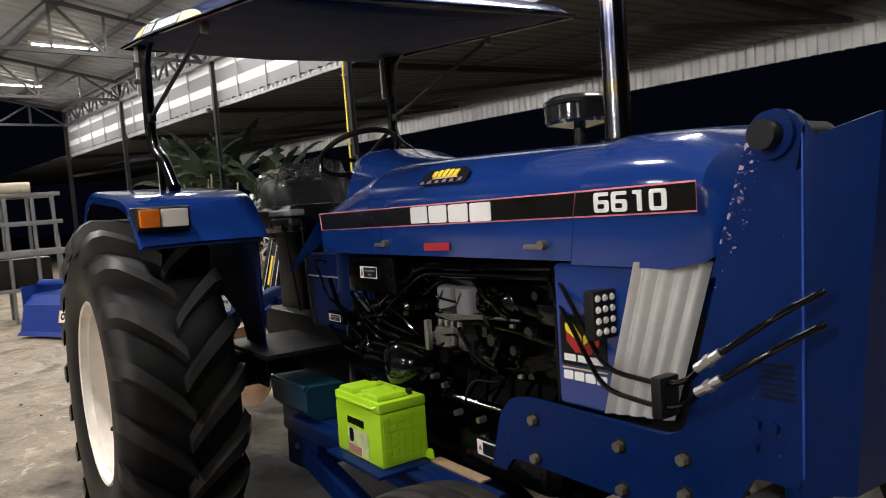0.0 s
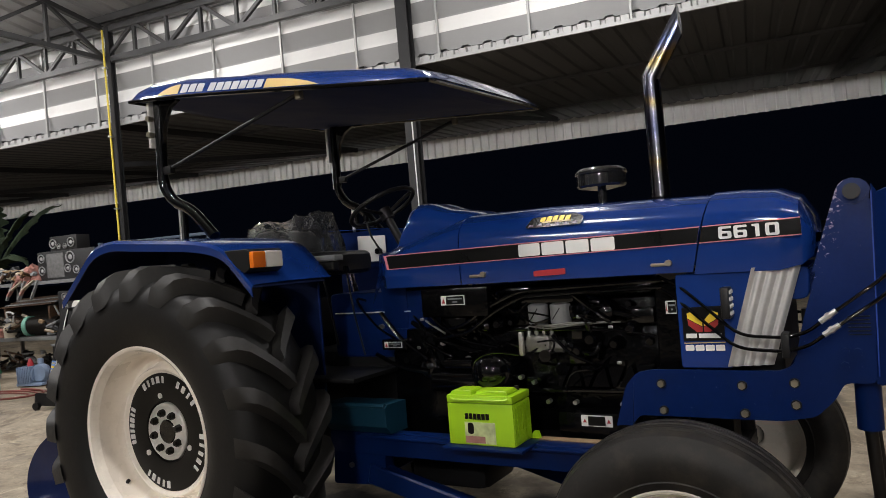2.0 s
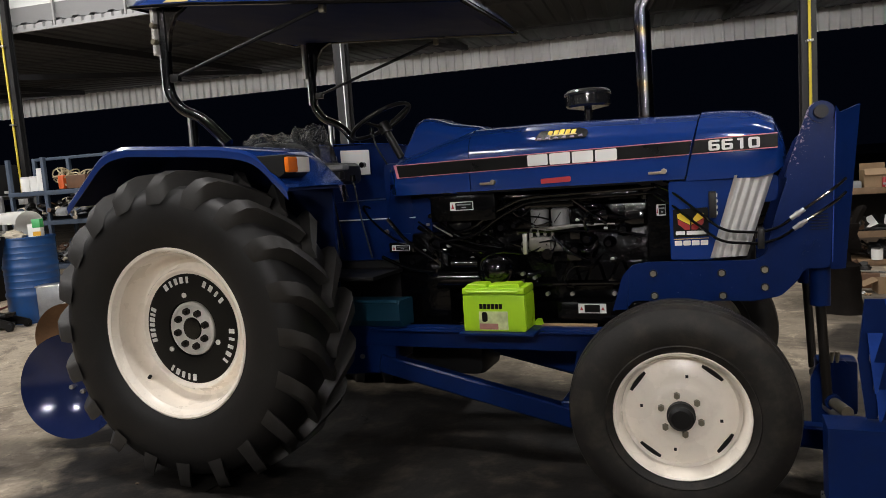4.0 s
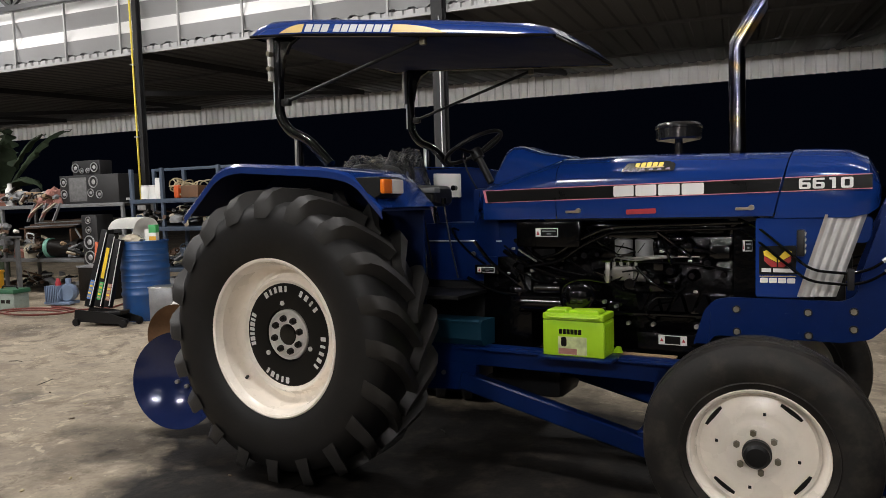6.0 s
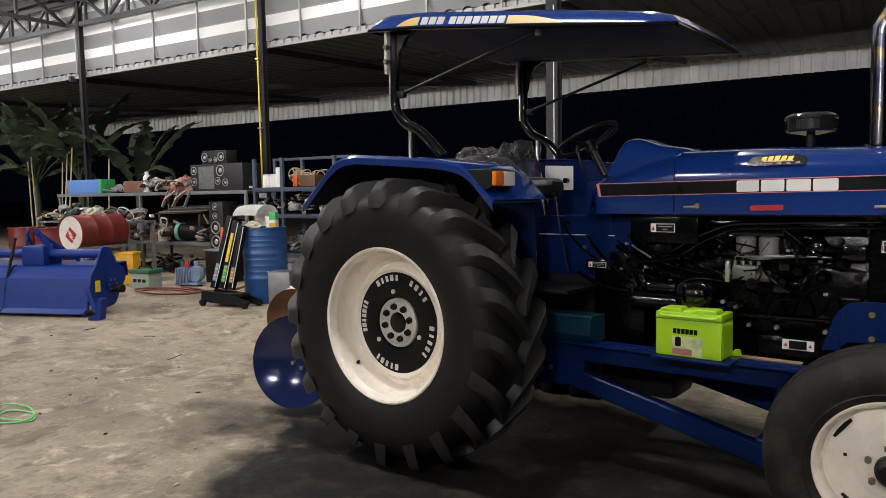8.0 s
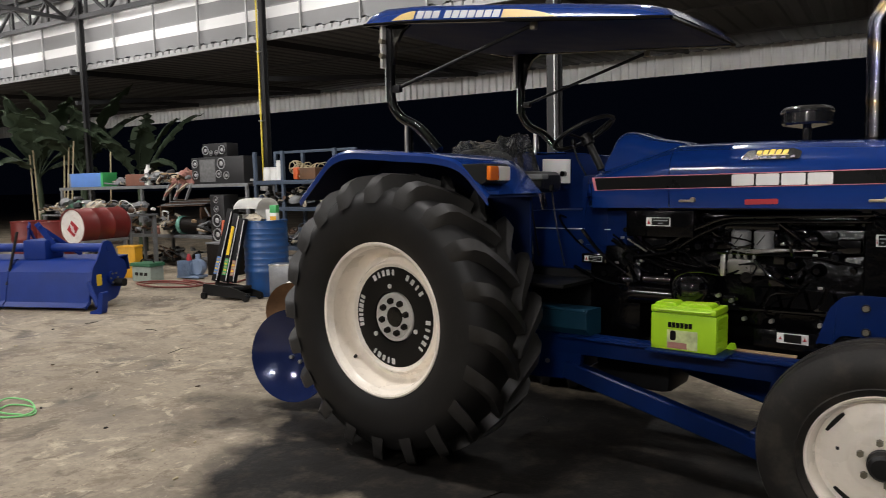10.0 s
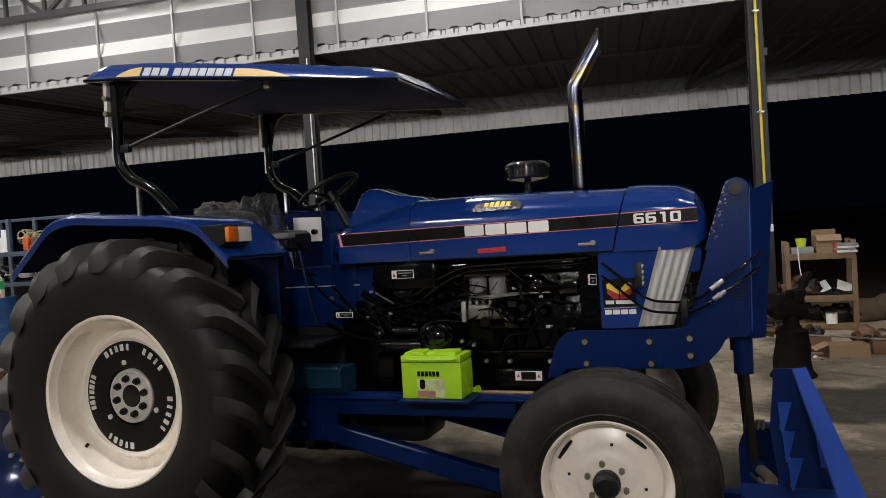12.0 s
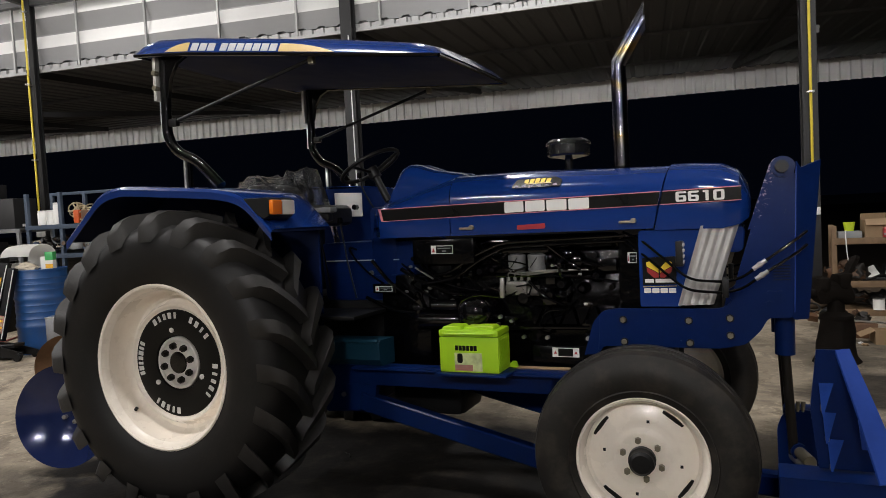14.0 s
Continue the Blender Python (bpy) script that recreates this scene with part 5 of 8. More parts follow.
def canopy():
    secs = []
    for i in range(len(NEAR_LIP)):
        h = SKIRT[i]
        row = [(0, 0), (0.003, 0.15), (0.02, 0.62), (0.045, 0.9), (0.10, 1.06), (0.25, 1.25), (0.5, 1.32), (0.75, 1.25), (0.90, 1.06), (0.955, 0.9), (0.98, 0.62), (0.997, 0.15), (1, 0)]
        secs.append([canopy_point(i, f, h * u) for f, u in row])
    c = part("canopy", solid(loft(secs), 0.006), BLUE, tractor, "dark blue moulded sunshade")
    for f in (0.0, 1.0):
        part("edge_trim", pipe([canopy_point(i, f, -0.004) + Vector((0, -0.006 if f == 0 else 0.006, 0)) for i in range(len(NEAR_LIP))], 0.009, 6), BLACK, c)
    for i in (0, len(NEAR_LIP) - 1):
        part("edge_trim", pipe([canopy_point(i, f, -0.004) for f in (0, 0.25, 0.5, 0.75, 1)], 0.009, 6), BLACK, c)
    # the lining's navy carries the shade under the sunshade
    part("lining", loft([[canopy_point(i, f, -0.03 * math.sin(math.pi * f) if 0 < i < 9 else 0.003) for f in (0.012, 0.1, 0.25, 0.5, 0.75, 0.9, 0.988)] for i in range(len(NEAR_LIP))]), UNDER_SHADE, c)

    def lip(x):
        for (a, za), (b, zb), ha, hb in zip(NEAR_LIP, NEAR_LIP[1:], SKIRT, SKIRT[1:]):
            if a <= x <= b:
                k = (x - a) / (b - a)
                return za + (zb - za) * k, ha + (hb - ha) * k
        return NEAR_LIP[-1][1], SKIRT[-1]

    def patch(x0, x1, lo, hi, material, label, nm="name_patch", taper=False):
        rows = []
        for i in range(9):
            x = x0 + (x1 - x0) * i / 8
            z, h = lip(x)
            top = lo + (hi - lo) * (1 - (i / 8) ** 2.4) if taper else hi
            rows.append([Vector((x, -0.75 + 0.0045 + 0.0255 * (u - 0.15) / 0.47 * (1 if u > 0.15 else 0) - 0.0035, z + h * u)) for u in (lo, (lo + top) / 2, top)])
        return part(nm, loft(rows), material, c, label)

    patch(-0.005, -0.16, 0.12, 0.62, GOLD, "gold name stripe end", taper=True)
    patch(0.555, 0.87, 0.12, 0.62, GOLD, "gold name stripe end", taper=True)
    for i in range(3):
        patch(0.012 + i * 0.054, 0.012 + i * 0.054 + 0.045, 0.15, 0.6, SILVERF, "silver name block", nm="name_block")
    for i in range(7):
        patch(0.20 + i * 0.050, 0.20 + i * 0.050 + 0.042, 0.15, 0.6, SILVERF, "silver name block", nm="name_block")


canopy()
for s in (-1, 1):
    y = s * 0.69
    dz = 0.03 if s > 0 else 0.0
    part("canopy_post", pipe([(-0.222, y, 2.34 + dz), (-0.225, y, 1.91 + dz), (-0.16, y, 1.825 + dz), (-0.03, y, 1.77 + dz), (0.115, y, 1.63)], 0.027, 14, corner=0.07), BLACK, tractor, "bent black sunshade post")
    part("post_bracket", box((-0.262, y - s * 0.0, 2.22 + dz), (0.02, 0.07, 0.23), 0.003), GREYM, tractor, "grey drilled bracket plate")
    part("bracket_bolt", rod((-0.255, y + s * 0.02, 2.25 + dz), (-0.255, y + s * 0.05, 2.25 + dz), 0.015, n=6), ZINC, tractor)
    part("bracket_bolt", rod((-0.255, y + s * 0.02, 2.17 + dz), (-0.255, y + s * 0.05, 2.17 + dz), 0.015, n=6), ZINC, tractor)
    part("thin_rod", rod((-0.255, y, 1.93 + dz), (-0.255, y, 2.11 + dz), 0.009, n=8), ALU, tractor)
    part("gusset", slab([(-0.235, 2.345 + dz), (-0.06, 2.325 + dz), (-0.13, 2.29 + dz), (-0.175, 2.22 + dz), (-0.195, 2.12 + dz), (-0.235, 2.12 + dz)], y - 0.012, y + 0.012, 0.002), BLACK, tractor)
    part("stay", rod((-0.19, y, 1.985 + dz), (0.70, y, 2.205 + 2.0 * dz), 0.010, n=8), BLACK_M, tractor)
    part("stay_lug", box((-0.185, y, 1.985 + dz), (0.07, 0.03, 0.04), 0.006), BLACK_M, tractor)
    part("stay_clamp", box((0.705, s * 0.69, 2.20 + 2.0 * dz), (0.032, 0.03, 0.04), 0.008), ZINC, tractor, "small zinc canopy clamp")
    part("support_rod", rod((-0.115, y, 1.63), (-0.115, y, 1.80 + dz), 0.011, n=8), STEEL, tractor)
    part("support_rod", rod((-0.085, y, 1.63), (-0.085, y, 1.79 + dz), 0.013, n=8), BLACK, tractor)

# side frame for the loader
for s in (-1, 1):
    y = s * 0.39
    part("side_rail", box((1.22, y, 0.612), (1.42, 0.07, 0.105), 0.008), BLUE_D, tractor)
    part("rail_lip", box((1.30, y + s * 0.05, 0.652), (1.2, 0.05, 0.012), 0.003), BLUE_D, tractor)
    part("lower_brace", beam((0.72, y, 0.47), (1.72, y, 0.235), 0.07, 0.095, bevel=0.008), BLUE_D, tractor)
    part("rear_bracket", slab(round_poly([(0.50, 0.40), (0.80, 0.42), (0.83, 0.66), (0.52, 0.67)], 0.02), y - 0.02, y + 0.02, 0.003), BLUE_D, tractor)
    part("bracket_bolt", rod((0.62, y, 0.5), (0.62, y + s * 0.03, 0.5), 0.014, n=6), STEEL, tractor)
    part("front_upright", beam((1.72, y, 0.22), (1.80, y, 0.66), 0.07, 0.08, up=(1, 0, 0), bevel=0.008), BLUE_D, tractor)
part("cross_brace", beam((1.05, 0.1, 0.515), (1.82, -0.1, 0.395), 0.07, 0.12, bevel=0.008), BLUE_D, tractor)
part("cross_member", beam((0.66, -0.4, 0.46), (0.66, 0.4, 0.46), 0.1, 0.1, bevel=0.01), BLUE_D, tractor)
part("cross_member", beam((1.70, -0.42, 0.27), (1.70, 0.42, 0.27), 0.09, 0.10, bevel=0.008), BLUE_D, tractor)
part("tank_step", loft([[Vector((x, -0.30 - q, z)) for q, z in ((0.0, 0.795), (0.15, 0.80), (0.17, 0.785), (0.165, 0.70), (0.13, 0.665), (0.0, 0.66))] for x in (0.52, 0.56, 0.84, 0.875)], closed=True, caps=True), TEAL, tractor, "teal painted tank step")
part("step_lip", rod((0.53, -0.465, 0.795), (0.87, -0.465, 0.795), 0.012, n=8), TEAL, tractor)
part("drawbar_housing", box((0.98, 0.02, 0.49), (0.42, 0.34, 0.30), 0.05), BLACK_M, tractor)
part("rail_tray", box((1.40, -0.46, 0.661), (0.36, 0.20, 0.012), 0.003), BLUE_D, tractor)
part("green_leftover", slab([(1.52, 0.668), (1.58, 0.668), (1.57, 0.70), (1.55, 0.70)], -0.36, -0.355), LIME, tractor, "lime plastic scrap", smooth=False)
part("rail_dirt", box((1.70, -0.35, 0.668), (0.26, 0.04, 0.008), 0.003), CARD, tractor, "dusty debris on the rail")

# ---------- loader frame and blade ----------
WELD = mat("chipped_weld_metal", (0.13, 0.12, 0.16), 0.4, metal=0.4, vary=0.4, scale=30)


def lump_bead(c, r):
    bm = bmesh.new()
    for v in bmesh.ops.create_icosphere(bm, subdivisions=2, radius=1)["verts"]:
        q = 1 + 0.4 * noise.noise(v.co * 2 + Vector(c) * 30)
        v.co = Vector((v.co.x * r * 0.5 * q, v.co.y * 0.003, v.co.z * r * 1.2 * q)) + Vector(c)
    return bm



loader = thing("front_loader", "blue steel loader frame with bolted plates, hydraulic rams and blade", "loader", LEANING)
arc = [(2.758 + 0.052 * math.cos(radians(q)), 1.548 + 0.05 * math.sin(radians(q))) for q in (165, 140, 115, 90, 65, 40, 15)]
base = round_poly([(1.905, 0.735), (1.955, 0.90), (2.0, 0.95), (2.06, 0.962), (2.50, 0.962), (2.545, 0.985), (2.579, 1.124), (2.635, 1.308)], 0.02, 3) + arc + round_poly([(2.808, 1.50), (2.798, 1.28), (2.782, 0.925), (2.69, 0.925), (2.66, 0.87), (2.60, 0.81), (2.5, 0.79), (2.0, 0.79), (1.96, 0.735)], 0.02, 3)
for s in (-1, 1):
    y = s * 0.375
    k = 1.0 if s < 0 else 0.82
    low = [(x, z if z < 1.0 else 1.0 + (z - 1.0) * k) for x, z in base]
    part("mounting_plate", slab(low, y - 0.008, y + 0.008, 0.0), BLUE_T if s < 0 else BLUE_D, loader, "blue mounting plate and chipped tower side")
    if s < 0:
        fold = [[Vector((2.782, y - 0.008, 0.925)), Vector((2.798, y - 0.008, 1.28)), Vector((2.812, y - 0.008, 1.572))],
                [Vector((2.795, y - 0.002, 0.918)), Vector((2.812, y - 0.002, 1.28)), Vector((2.826, y - 0.002, 1.545))],
                [Vector((2.846, y + 0.055, 0.915)), Vector((2.878, y + 0.055, 1.28)), Vector((2.905, y + 0.06, 1.575))],
                [Vector((2.85, y + 0.16, 0.915)), Vector((2.882, y + 0.16, 1.28)), Vector((2.909, y + 0.16, 1.575))]]
        part("tower_fold", solid(loft(fold), 0.010), BLUE_D, loader)
        # thin brighter strip drawn as the gleam along the fold
        part("fold_gleam", beam((2.790, y - 0.011, 0.95), (2.809, y - 0.011, 1.55), 0.005, 0.004), BLUE_LIT, loader, "bright gleam strip along the fold")
        part("tower_back", slab([(2.60, 0.95), (2.84, 0.93), (2.88, 1.53), (2.72, 1.53)], y + 0.16, y + 0.168), BLUE_D, loader)
    zt = 1.0 + 0.553 * k
    part("pivot_pin", rod((2.755, y + s * 0.05, zt), (2.755, y - s * 0.16, zt), 0.026, n=20), BLACK_M, loader, "dark pivot pin")
    part("pin_collar", rod((2.755, y + s * 0.004, zt), (2.755, y + s * 0.02, zt), 0.042, n=24), BLUE_D, loader)
    for x, z in ((2.091, 0.911), (2.372, 0.910), (2.54, 0.922), (2.375, 0.812), (2.093, 0.812), (2.54, 0.848)):
        bt = part("bolt", rod((x, y + s * 0.006, z), (x, y + s * 0.024, z), 0.0135, 0.0125, n=6), ZINC, loader, "zinc bolt head", smooth=False)
        part("washer", rod((x, y + s * 0.006, z), (x, y + s * 0.011, z), 0.0175, n=16), GREASE, bt)
    for x, z in ((2.70, 1.03), (2.695, 0.985), (2.735, 1.03)):
        part("tower_bolt", rod((x, y, z), (x, y + s * 0.018, z), 0.013, n=6), BLUE_D, loader, smooth=False)
    for k in range(6):
        part("vent_slot", box((2.745, y + s * 0.0085, 1.085 + 0.012 * k), (0.065, 0.002, 0.004)), STRIPE, loader, smooth=False)
    upper = [(2.09, 0.30, 1.305), (2.175, 0.352, 1.270), (2.385, 0.432, 1.092), (2.528, 0.424, 1.082), (2.60, 0.44, 1.103), (2.654, 0.462, 1.150), (2.80, 0.45, 1.255), (2.84, 0.395, 1.285)]
    lower = [(2.07, 0.29, 1.27), (2.157, 0.345, 1.224), (2.372, 0.428, 1.047), (2.528, 0.43, 1.036), (2.60, 0.448, 1.058), (2.662, 0.475, 1.108), (2.80, 0.45, 1.20), (2.84, 0.395, 1.23)]
    for pts in (upper, lower):
        h = part("hydraulic_hose", pipe([(x, s * q, z) for x, q, z in pts], 0.006, 10, corner=0.05), BLACK, loader, "black hydraulic hose")
        a, b = Vector((pts[5][0], s * pts[5][1], pts[5][2])), Vector((pts[6][0], s * pts[6][1], pts[6][2]))
        part("hose_fitting", rod(a - (b - a) * 0.12, a + (b - a) * 0.22, 0.0095, n=10), STEEL, h, "bright hose fitting")
        part("fitting_nut", rod(a + (b - a) * 0.02, a + (b - a) * 0.09, 0.0125, n=6), STEEL, h, smooth=False)
    part("hose_clamp", box((2.528, s * 0.418, 1.058), (0.026, 0.06, 0.085), 0.006), BLACK_M, loader)
    ram = part("lift_ram", rod((2.755, y - s * 0.07, 1.05), (2.752, y - s * 0.07, 0.76), 0.04, n=24), BLUE_D, loader, "blue hydraulic ram")
    part("ram_rod", rod((2.752, y - s * 0.07, 0.77), (2.775, y - s * 0.07, 0.33), 0.02, n=16), GREASE, ram, "dark polished ram rod")
    part("ram_eye", rod((2.78, y - s * 0.12, 0.315), (2.83, y + s * 0.0, 0.30), 0.03, n=16), STEEL, ram)
    if s < 0:
        part("push_arm", beam((2.42, y, 0.235), (2.82, y + s * 0.22, 0.29), 0.08, 0.09, bevel=0.01), BLUE_D, loader)


def blade():
    """The near end of the implement: tapered plate with a bright sloping flange, gussets and a foot box."""
    y = -0.90
    b = part("end_plate", slab([(2.829, 0.886), (2.90, 0.886), (3.0, 0.47), (2.83, 0.47), (2.806, 0.677)], y + 0.015, y + 0.027), BLUE_D, loader, "tapered blue end plate", smooth=False)
    # part of the flange's lit look is in its brighter blue
    part("end_flange", solid(loft([[Vector((2.888, y + 0.012, 0.888)), Vector((2.933, y + 0.030, 0.890))], [Vector((2.938, y - 0.10, 0.70)), Vector((2.999, y - 0.07, 0.705))], [Vector((2.984, y - 0.21, 0.505)), Vector((3.066, y - 0.175, 0.505))]]), 0.010), BLUE_LIT, b, "sloping flange in brightened, lit-looking blue", smooth=False)
    for x, z, h, w in ((2.833, 0.772, 0.10, 0.046), (2.843, 0.67, 0.10, 0.042), (2.857, 0.577, 0.105, 0.05)):
        part("gusset", solid(loft([[Vector((x, y + 0.006, z)), Vector((x + w, y + 0.006, z))], [Vector((x + 0.006, y - 0.024, z - h)), Vector((x + 0.012, y - 0.024, z - h))]]), 0.008), BLUE_G, b, "paint-chipped gusset", smooth=False)
    for z in (0.69, 0.585, 0.485):
        part("weld_bead", lump_bead((2.842 + (0.69 - z) * 0.12, y - 0.012, z), 0.014), WELD, b)
    part("rib", slab([(2.93, 0.80), (2.945, 0.80), (2.955, 0.70), (2.94, 0.70)], y + 0.002, y + 0.014), BLUE_LIT, b, smooth=False)
    part("rib", slab([(2.95, 0.66), (2.97, 0.66), (2.985, 0.55), (2.96, 0.55)], y - 0.002, y + 0.014), BLUE_LIT, b, smooth=False)
    foot = [[Vector((x, yy, z)) for x, z in ((2.70, 0.462), (3.078, 0.462), (2.96, 0.18), (2.70, 0.18))] for yy in (y - 0.09, y + 0.06)]
    part("foot_box", loft(foot, closed=True, caps=True), BLUE_D, b, smooth=False)
    part("hinge_box", box((2.82, -0.17, 0.385), (0.16, 0.12, 0.24), 0.02), BLUE_D, b)
    part("hinge_plate", slab(round_poly([(2.715, 0.22), (2.713, 0.43), (2.735, 0.49), (2.775, 0.515), (2.855, 0.512), (2.875, 0.22)], 0.02), -0.272, -0.257), BLUE_D, b)
    part("hinge_pin", rod((2.792, -0.31, 0.346), (2.828, -0.46, 0.350), 0.024, n=18), ZINC, b, "worn bare steel pin")
    part("pin_collar", rod((2.790, -0.30, 0.346), (2.797, -0.33, 0.347), 0.034, n=18), BLUE_D, b)
    for x in (2.795, 2.815):
        part("hinge_stud", rod((x, -0.265, 0.505), (x + 0.003, -0.268, 0.55), 0.009, n=10), ZINC, b, "greasy steel stud")
    part("cutting_edge", box((2.84, y, 0.095), (0.30, 0.12, 0.17), 0.004), STEEL, b, "worn steel cutting edge")


blade()

# ---------- battery on the side rail ----------
bat = thing("battery", "lime green car battery resting on the tractor's side rail", "battery", LEANING)
BX, BY, BZ = 1.385, -0.435, 0.668
part("case", box((BX, BY, BZ + 0.085), (0.30, 0.17, 0.17), 0.006), LIME, bat)
part("lid", box((BX, BY, BZ + 0.188), (0.302, 0.173, 0.032), 0.008), LIME, bat)
for i in range(3):
    part("vent_cap", box((BX - 0.08 + 0.08 * i, BY + 0.0, BZ + 0.208), (0.06, 0.10, 0.012), 0.004), LIME, bat)
for x0, x1 in ((-0.14, -0.03), (0.02, 0.13)):
    part("lid_cover", slab(round_poly([(BX + x0, BZ + 0.203), (BX + x1, BZ + 0.203), (BX + x1 - 0.012, BZ + 0.222), (BX + x0 + 0.012, BZ + 0.220)], 0.008), BY - 0.075, BY + 0.02, 0.002), LIME, bat)
part("handle", pipe([(BX - 0.135, BY - 0.078, BZ + 0.196), (BX - 0.12, BY - 0.092, BZ + 0.186), (BX + 0.12, BY - 0.092, BZ + 0.186), (BX + 0.135, BY - 0.078, BZ + 0.196)], 0.005, 6, corner=0.02), LIME, bat)
for i in range(6):
    for j in range(6):
        part("grid_rib", box((BX + 0.151, BY - 0.066 + 0.026 * i, BZ + 0.022 + 0.025 * j), (0.004, 0.020, 0.019), 0), LIME, bat, smooth=False)
lab = part("label_panel", slab([(BX - 0.072, BZ + 0.008), (BX + 0.068, BZ + 0.008), (BX + 0.068, BZ + 0.095), (BX - 0.072, BZ + 0.095)], BY - 0.0855, BY - 0.0865), mat("battery_picture", (0.45, 0.5, 0.25), 0.4, vary=0.5, scale=20), bat, "printed picture label", smooth=False)
part("label_red", slab([(BX - 0.07, BZ + 0.010), (BX + 0.02, BZ + 0.010), (BX + 0.02, BZ + 0.038), (BX - 0.07, BZ + 0.038)], BY - 0.0866, BY - 0.0872), CLOTH, lab, smooth=False)
part("label_logo", slab(round_poly([(BX - 0.058, BZ + 0.046), (BX - 0.03, BZ + 0.046), (BX - 0.03, BZ + 0.092), (BX - 0.058, BZ + 0.092)], 0.012), BY - 0.0866, BY - 0.0872), STRIPE, lab, smooth=False)
for i in range(6):
    part("name_bar", slab([(BX - 0.068 + i * 0.019, BZ + 0.106), (BX - 0.052 + i * 0.019, BZ + 0.106), (BX - 0.052 + i * 0.019, BZ + 0.130), (BX - 0.068 + i * 0.019, BZ + 0.130)], BY - 0.0855, BY - 0.0865), STRIPE, bat, "black name bar", smooth=False)
for x in (-0.11, 0.11):
    part("terminal", rod((BX + x, BY + 0.05, BZ + 0.2), (BX + x, BY + 0.05, BZ + 0.222), 0.012, 0.010, 10), GREASE, bat)
for k in range(5):
    part("end_rib", box((BX + 0.1515, BY - 0.06 + 0.03 * k, BZ + 0.085), (0.004, 0.004, 0.15)), LIME, bat, smooth=False)
for k in range(5):
    part("end_rib", box((BX + 0.1515, BY, BZ + 0.025 + 0.03 * k), (0.004, 0.15, 0.004)), LIME, bat, smooth=False)
for k in range(6):
    part("vent_cap", rod((BX - 0.11 + 0.044 * k, BY + 0.03, BZ + 0.202), (BX - 0.11 + 0.044 * k, BY + 0.03, BZ + 0.210), 0.013, n=14), LIME, bat)


# ---------- things in and behind the shed ----------
random.seed(11)


def spot(s, d, z=0.0, turn=0.0):
    """A matrix at a place of the shed, turned by degrees from the shed's line."""
    return Matrix.Translation(shed(s, d, z)) @ Matrix.Rotation(SHED + radians(turn), 4, "Z")


def lump(c, size, rough=0.25, sub=3, seed=0, bm=None):
    """A crumpled, uneven heap: a ball pushed in and out and flattened below."""
    bm = bm or bmesh.new()
    vs = bmesh.ops.create_icosphere(bm, subdivisions=sub, radius=0.5)["verts"]
    off = Vector((seed * 3.7, seed * 1.9, seed * 5.3))
    for v in vs:
        n = noise.noise(v.co * 4 + off) + 0.5 * noise.noise(v.co * 9 + off)
        v.co *= 1 + rough * n
        v.co.z = max(v.co.z, -0.32)
        v.co = Vector((v.co.x * size[0], v.co.y * size[1], (v.co.z + 0.32) * size[2] / 0.82)) + Vector(c)
    return bm


def heap(name, label, category, m, material, size, rough=0.35, sub=3):
    ob = part(name, lump((0, 0, 0), size, rough, sub, random.random() * 9), material, angle=60)
    ob.matrix_basis = m
    return tagged(ob, label, category)


def junk(label, m, size, n, mats, seed):
    """A pile of small odd pieces: off-cuts, rods, loops, boxes and crumpled rags, thrown together."""
    rnd, bm = random.Random(seed), bmesh.new()
    L, W, H = size
    for i in range(n):
        start = len(bm.faces)
        x, y = rnd.uniform(-0.5, 0.5) * L, rnd.uniform(-0.5, 0.5) * W
        z = H * (1 - 2.2 * (x / L) ** 2) * rnd.random() ** 1.4 * 0.8
        rot = Euler((rnd.uniform(-0.6, 0.6), rnd.uniform(-0.6, 0.6), rnd.uniform(0, 6.3))).to_matrix()
        kind, a = rnd.random(), rnd.uniform(0.03, 0.09)
        c = Vector((x, y, z))
        if kind < 0.35:
            box(c + Vector((0, 0, a * 0.4)), (a * rnd.uniform(0.8, 2.2), a * rnd.uniform(0.5, 1.2), a * rnd.uniform(0.2, 0.9)), 0, bm, rot)
        elif kind < 0.58:
            half = rot @ Vector((rnd.uniform(0.06, 0.18), 0, 0))
            rod(c - half + Vector((0, 0, 0.03)), c + half + Vector((0, 0, 0.03)), rnd.uniform(0.008, 0.035), n=8, bm=bm)
        elif kind < 0.88:
            lump(c, (a * 2.4, a * 1.9, a * 1.5), 0.6, 2, rnd.random() * 9, bm)
        else:
            q = rnd.uniform(0.05, 0.11)
            pipe([c + Vector((0, 0, 0.04)) + rot @ Vector((q * math.cos(t), q * math.sin(t), 0)) for t in (2 * math.pi * k / 14 for k in range(14))], rnd.uniform(0.006, 0.014), 6, bm, closed=True)
        bm.faces.ensure_lookup_table()
        pick = rnd.randrange(len(mats))
        for f in bm.faces[start:]:
            f.material_index = pick
    low = min(v.co.z for v in bm.verts)
    for v in bm.verts:
        v.co.z -= low
    ob = part("parts_pile", bm, mats, angle=50)
    ob.matrix_basis = m
    return tagged(ob, label, "clutter", kind="stuff")


def block(name, label, category, m, material, size, bevel=0.01, group=""):
    ob = part(name, box((0, 0, size[2] / 2), size, bevel), material)
    ob.matrix_basis = m
    return tagged(ob, label, category, group)


Z_UP = Matrix.Rotation(radians(90), 4, "X")


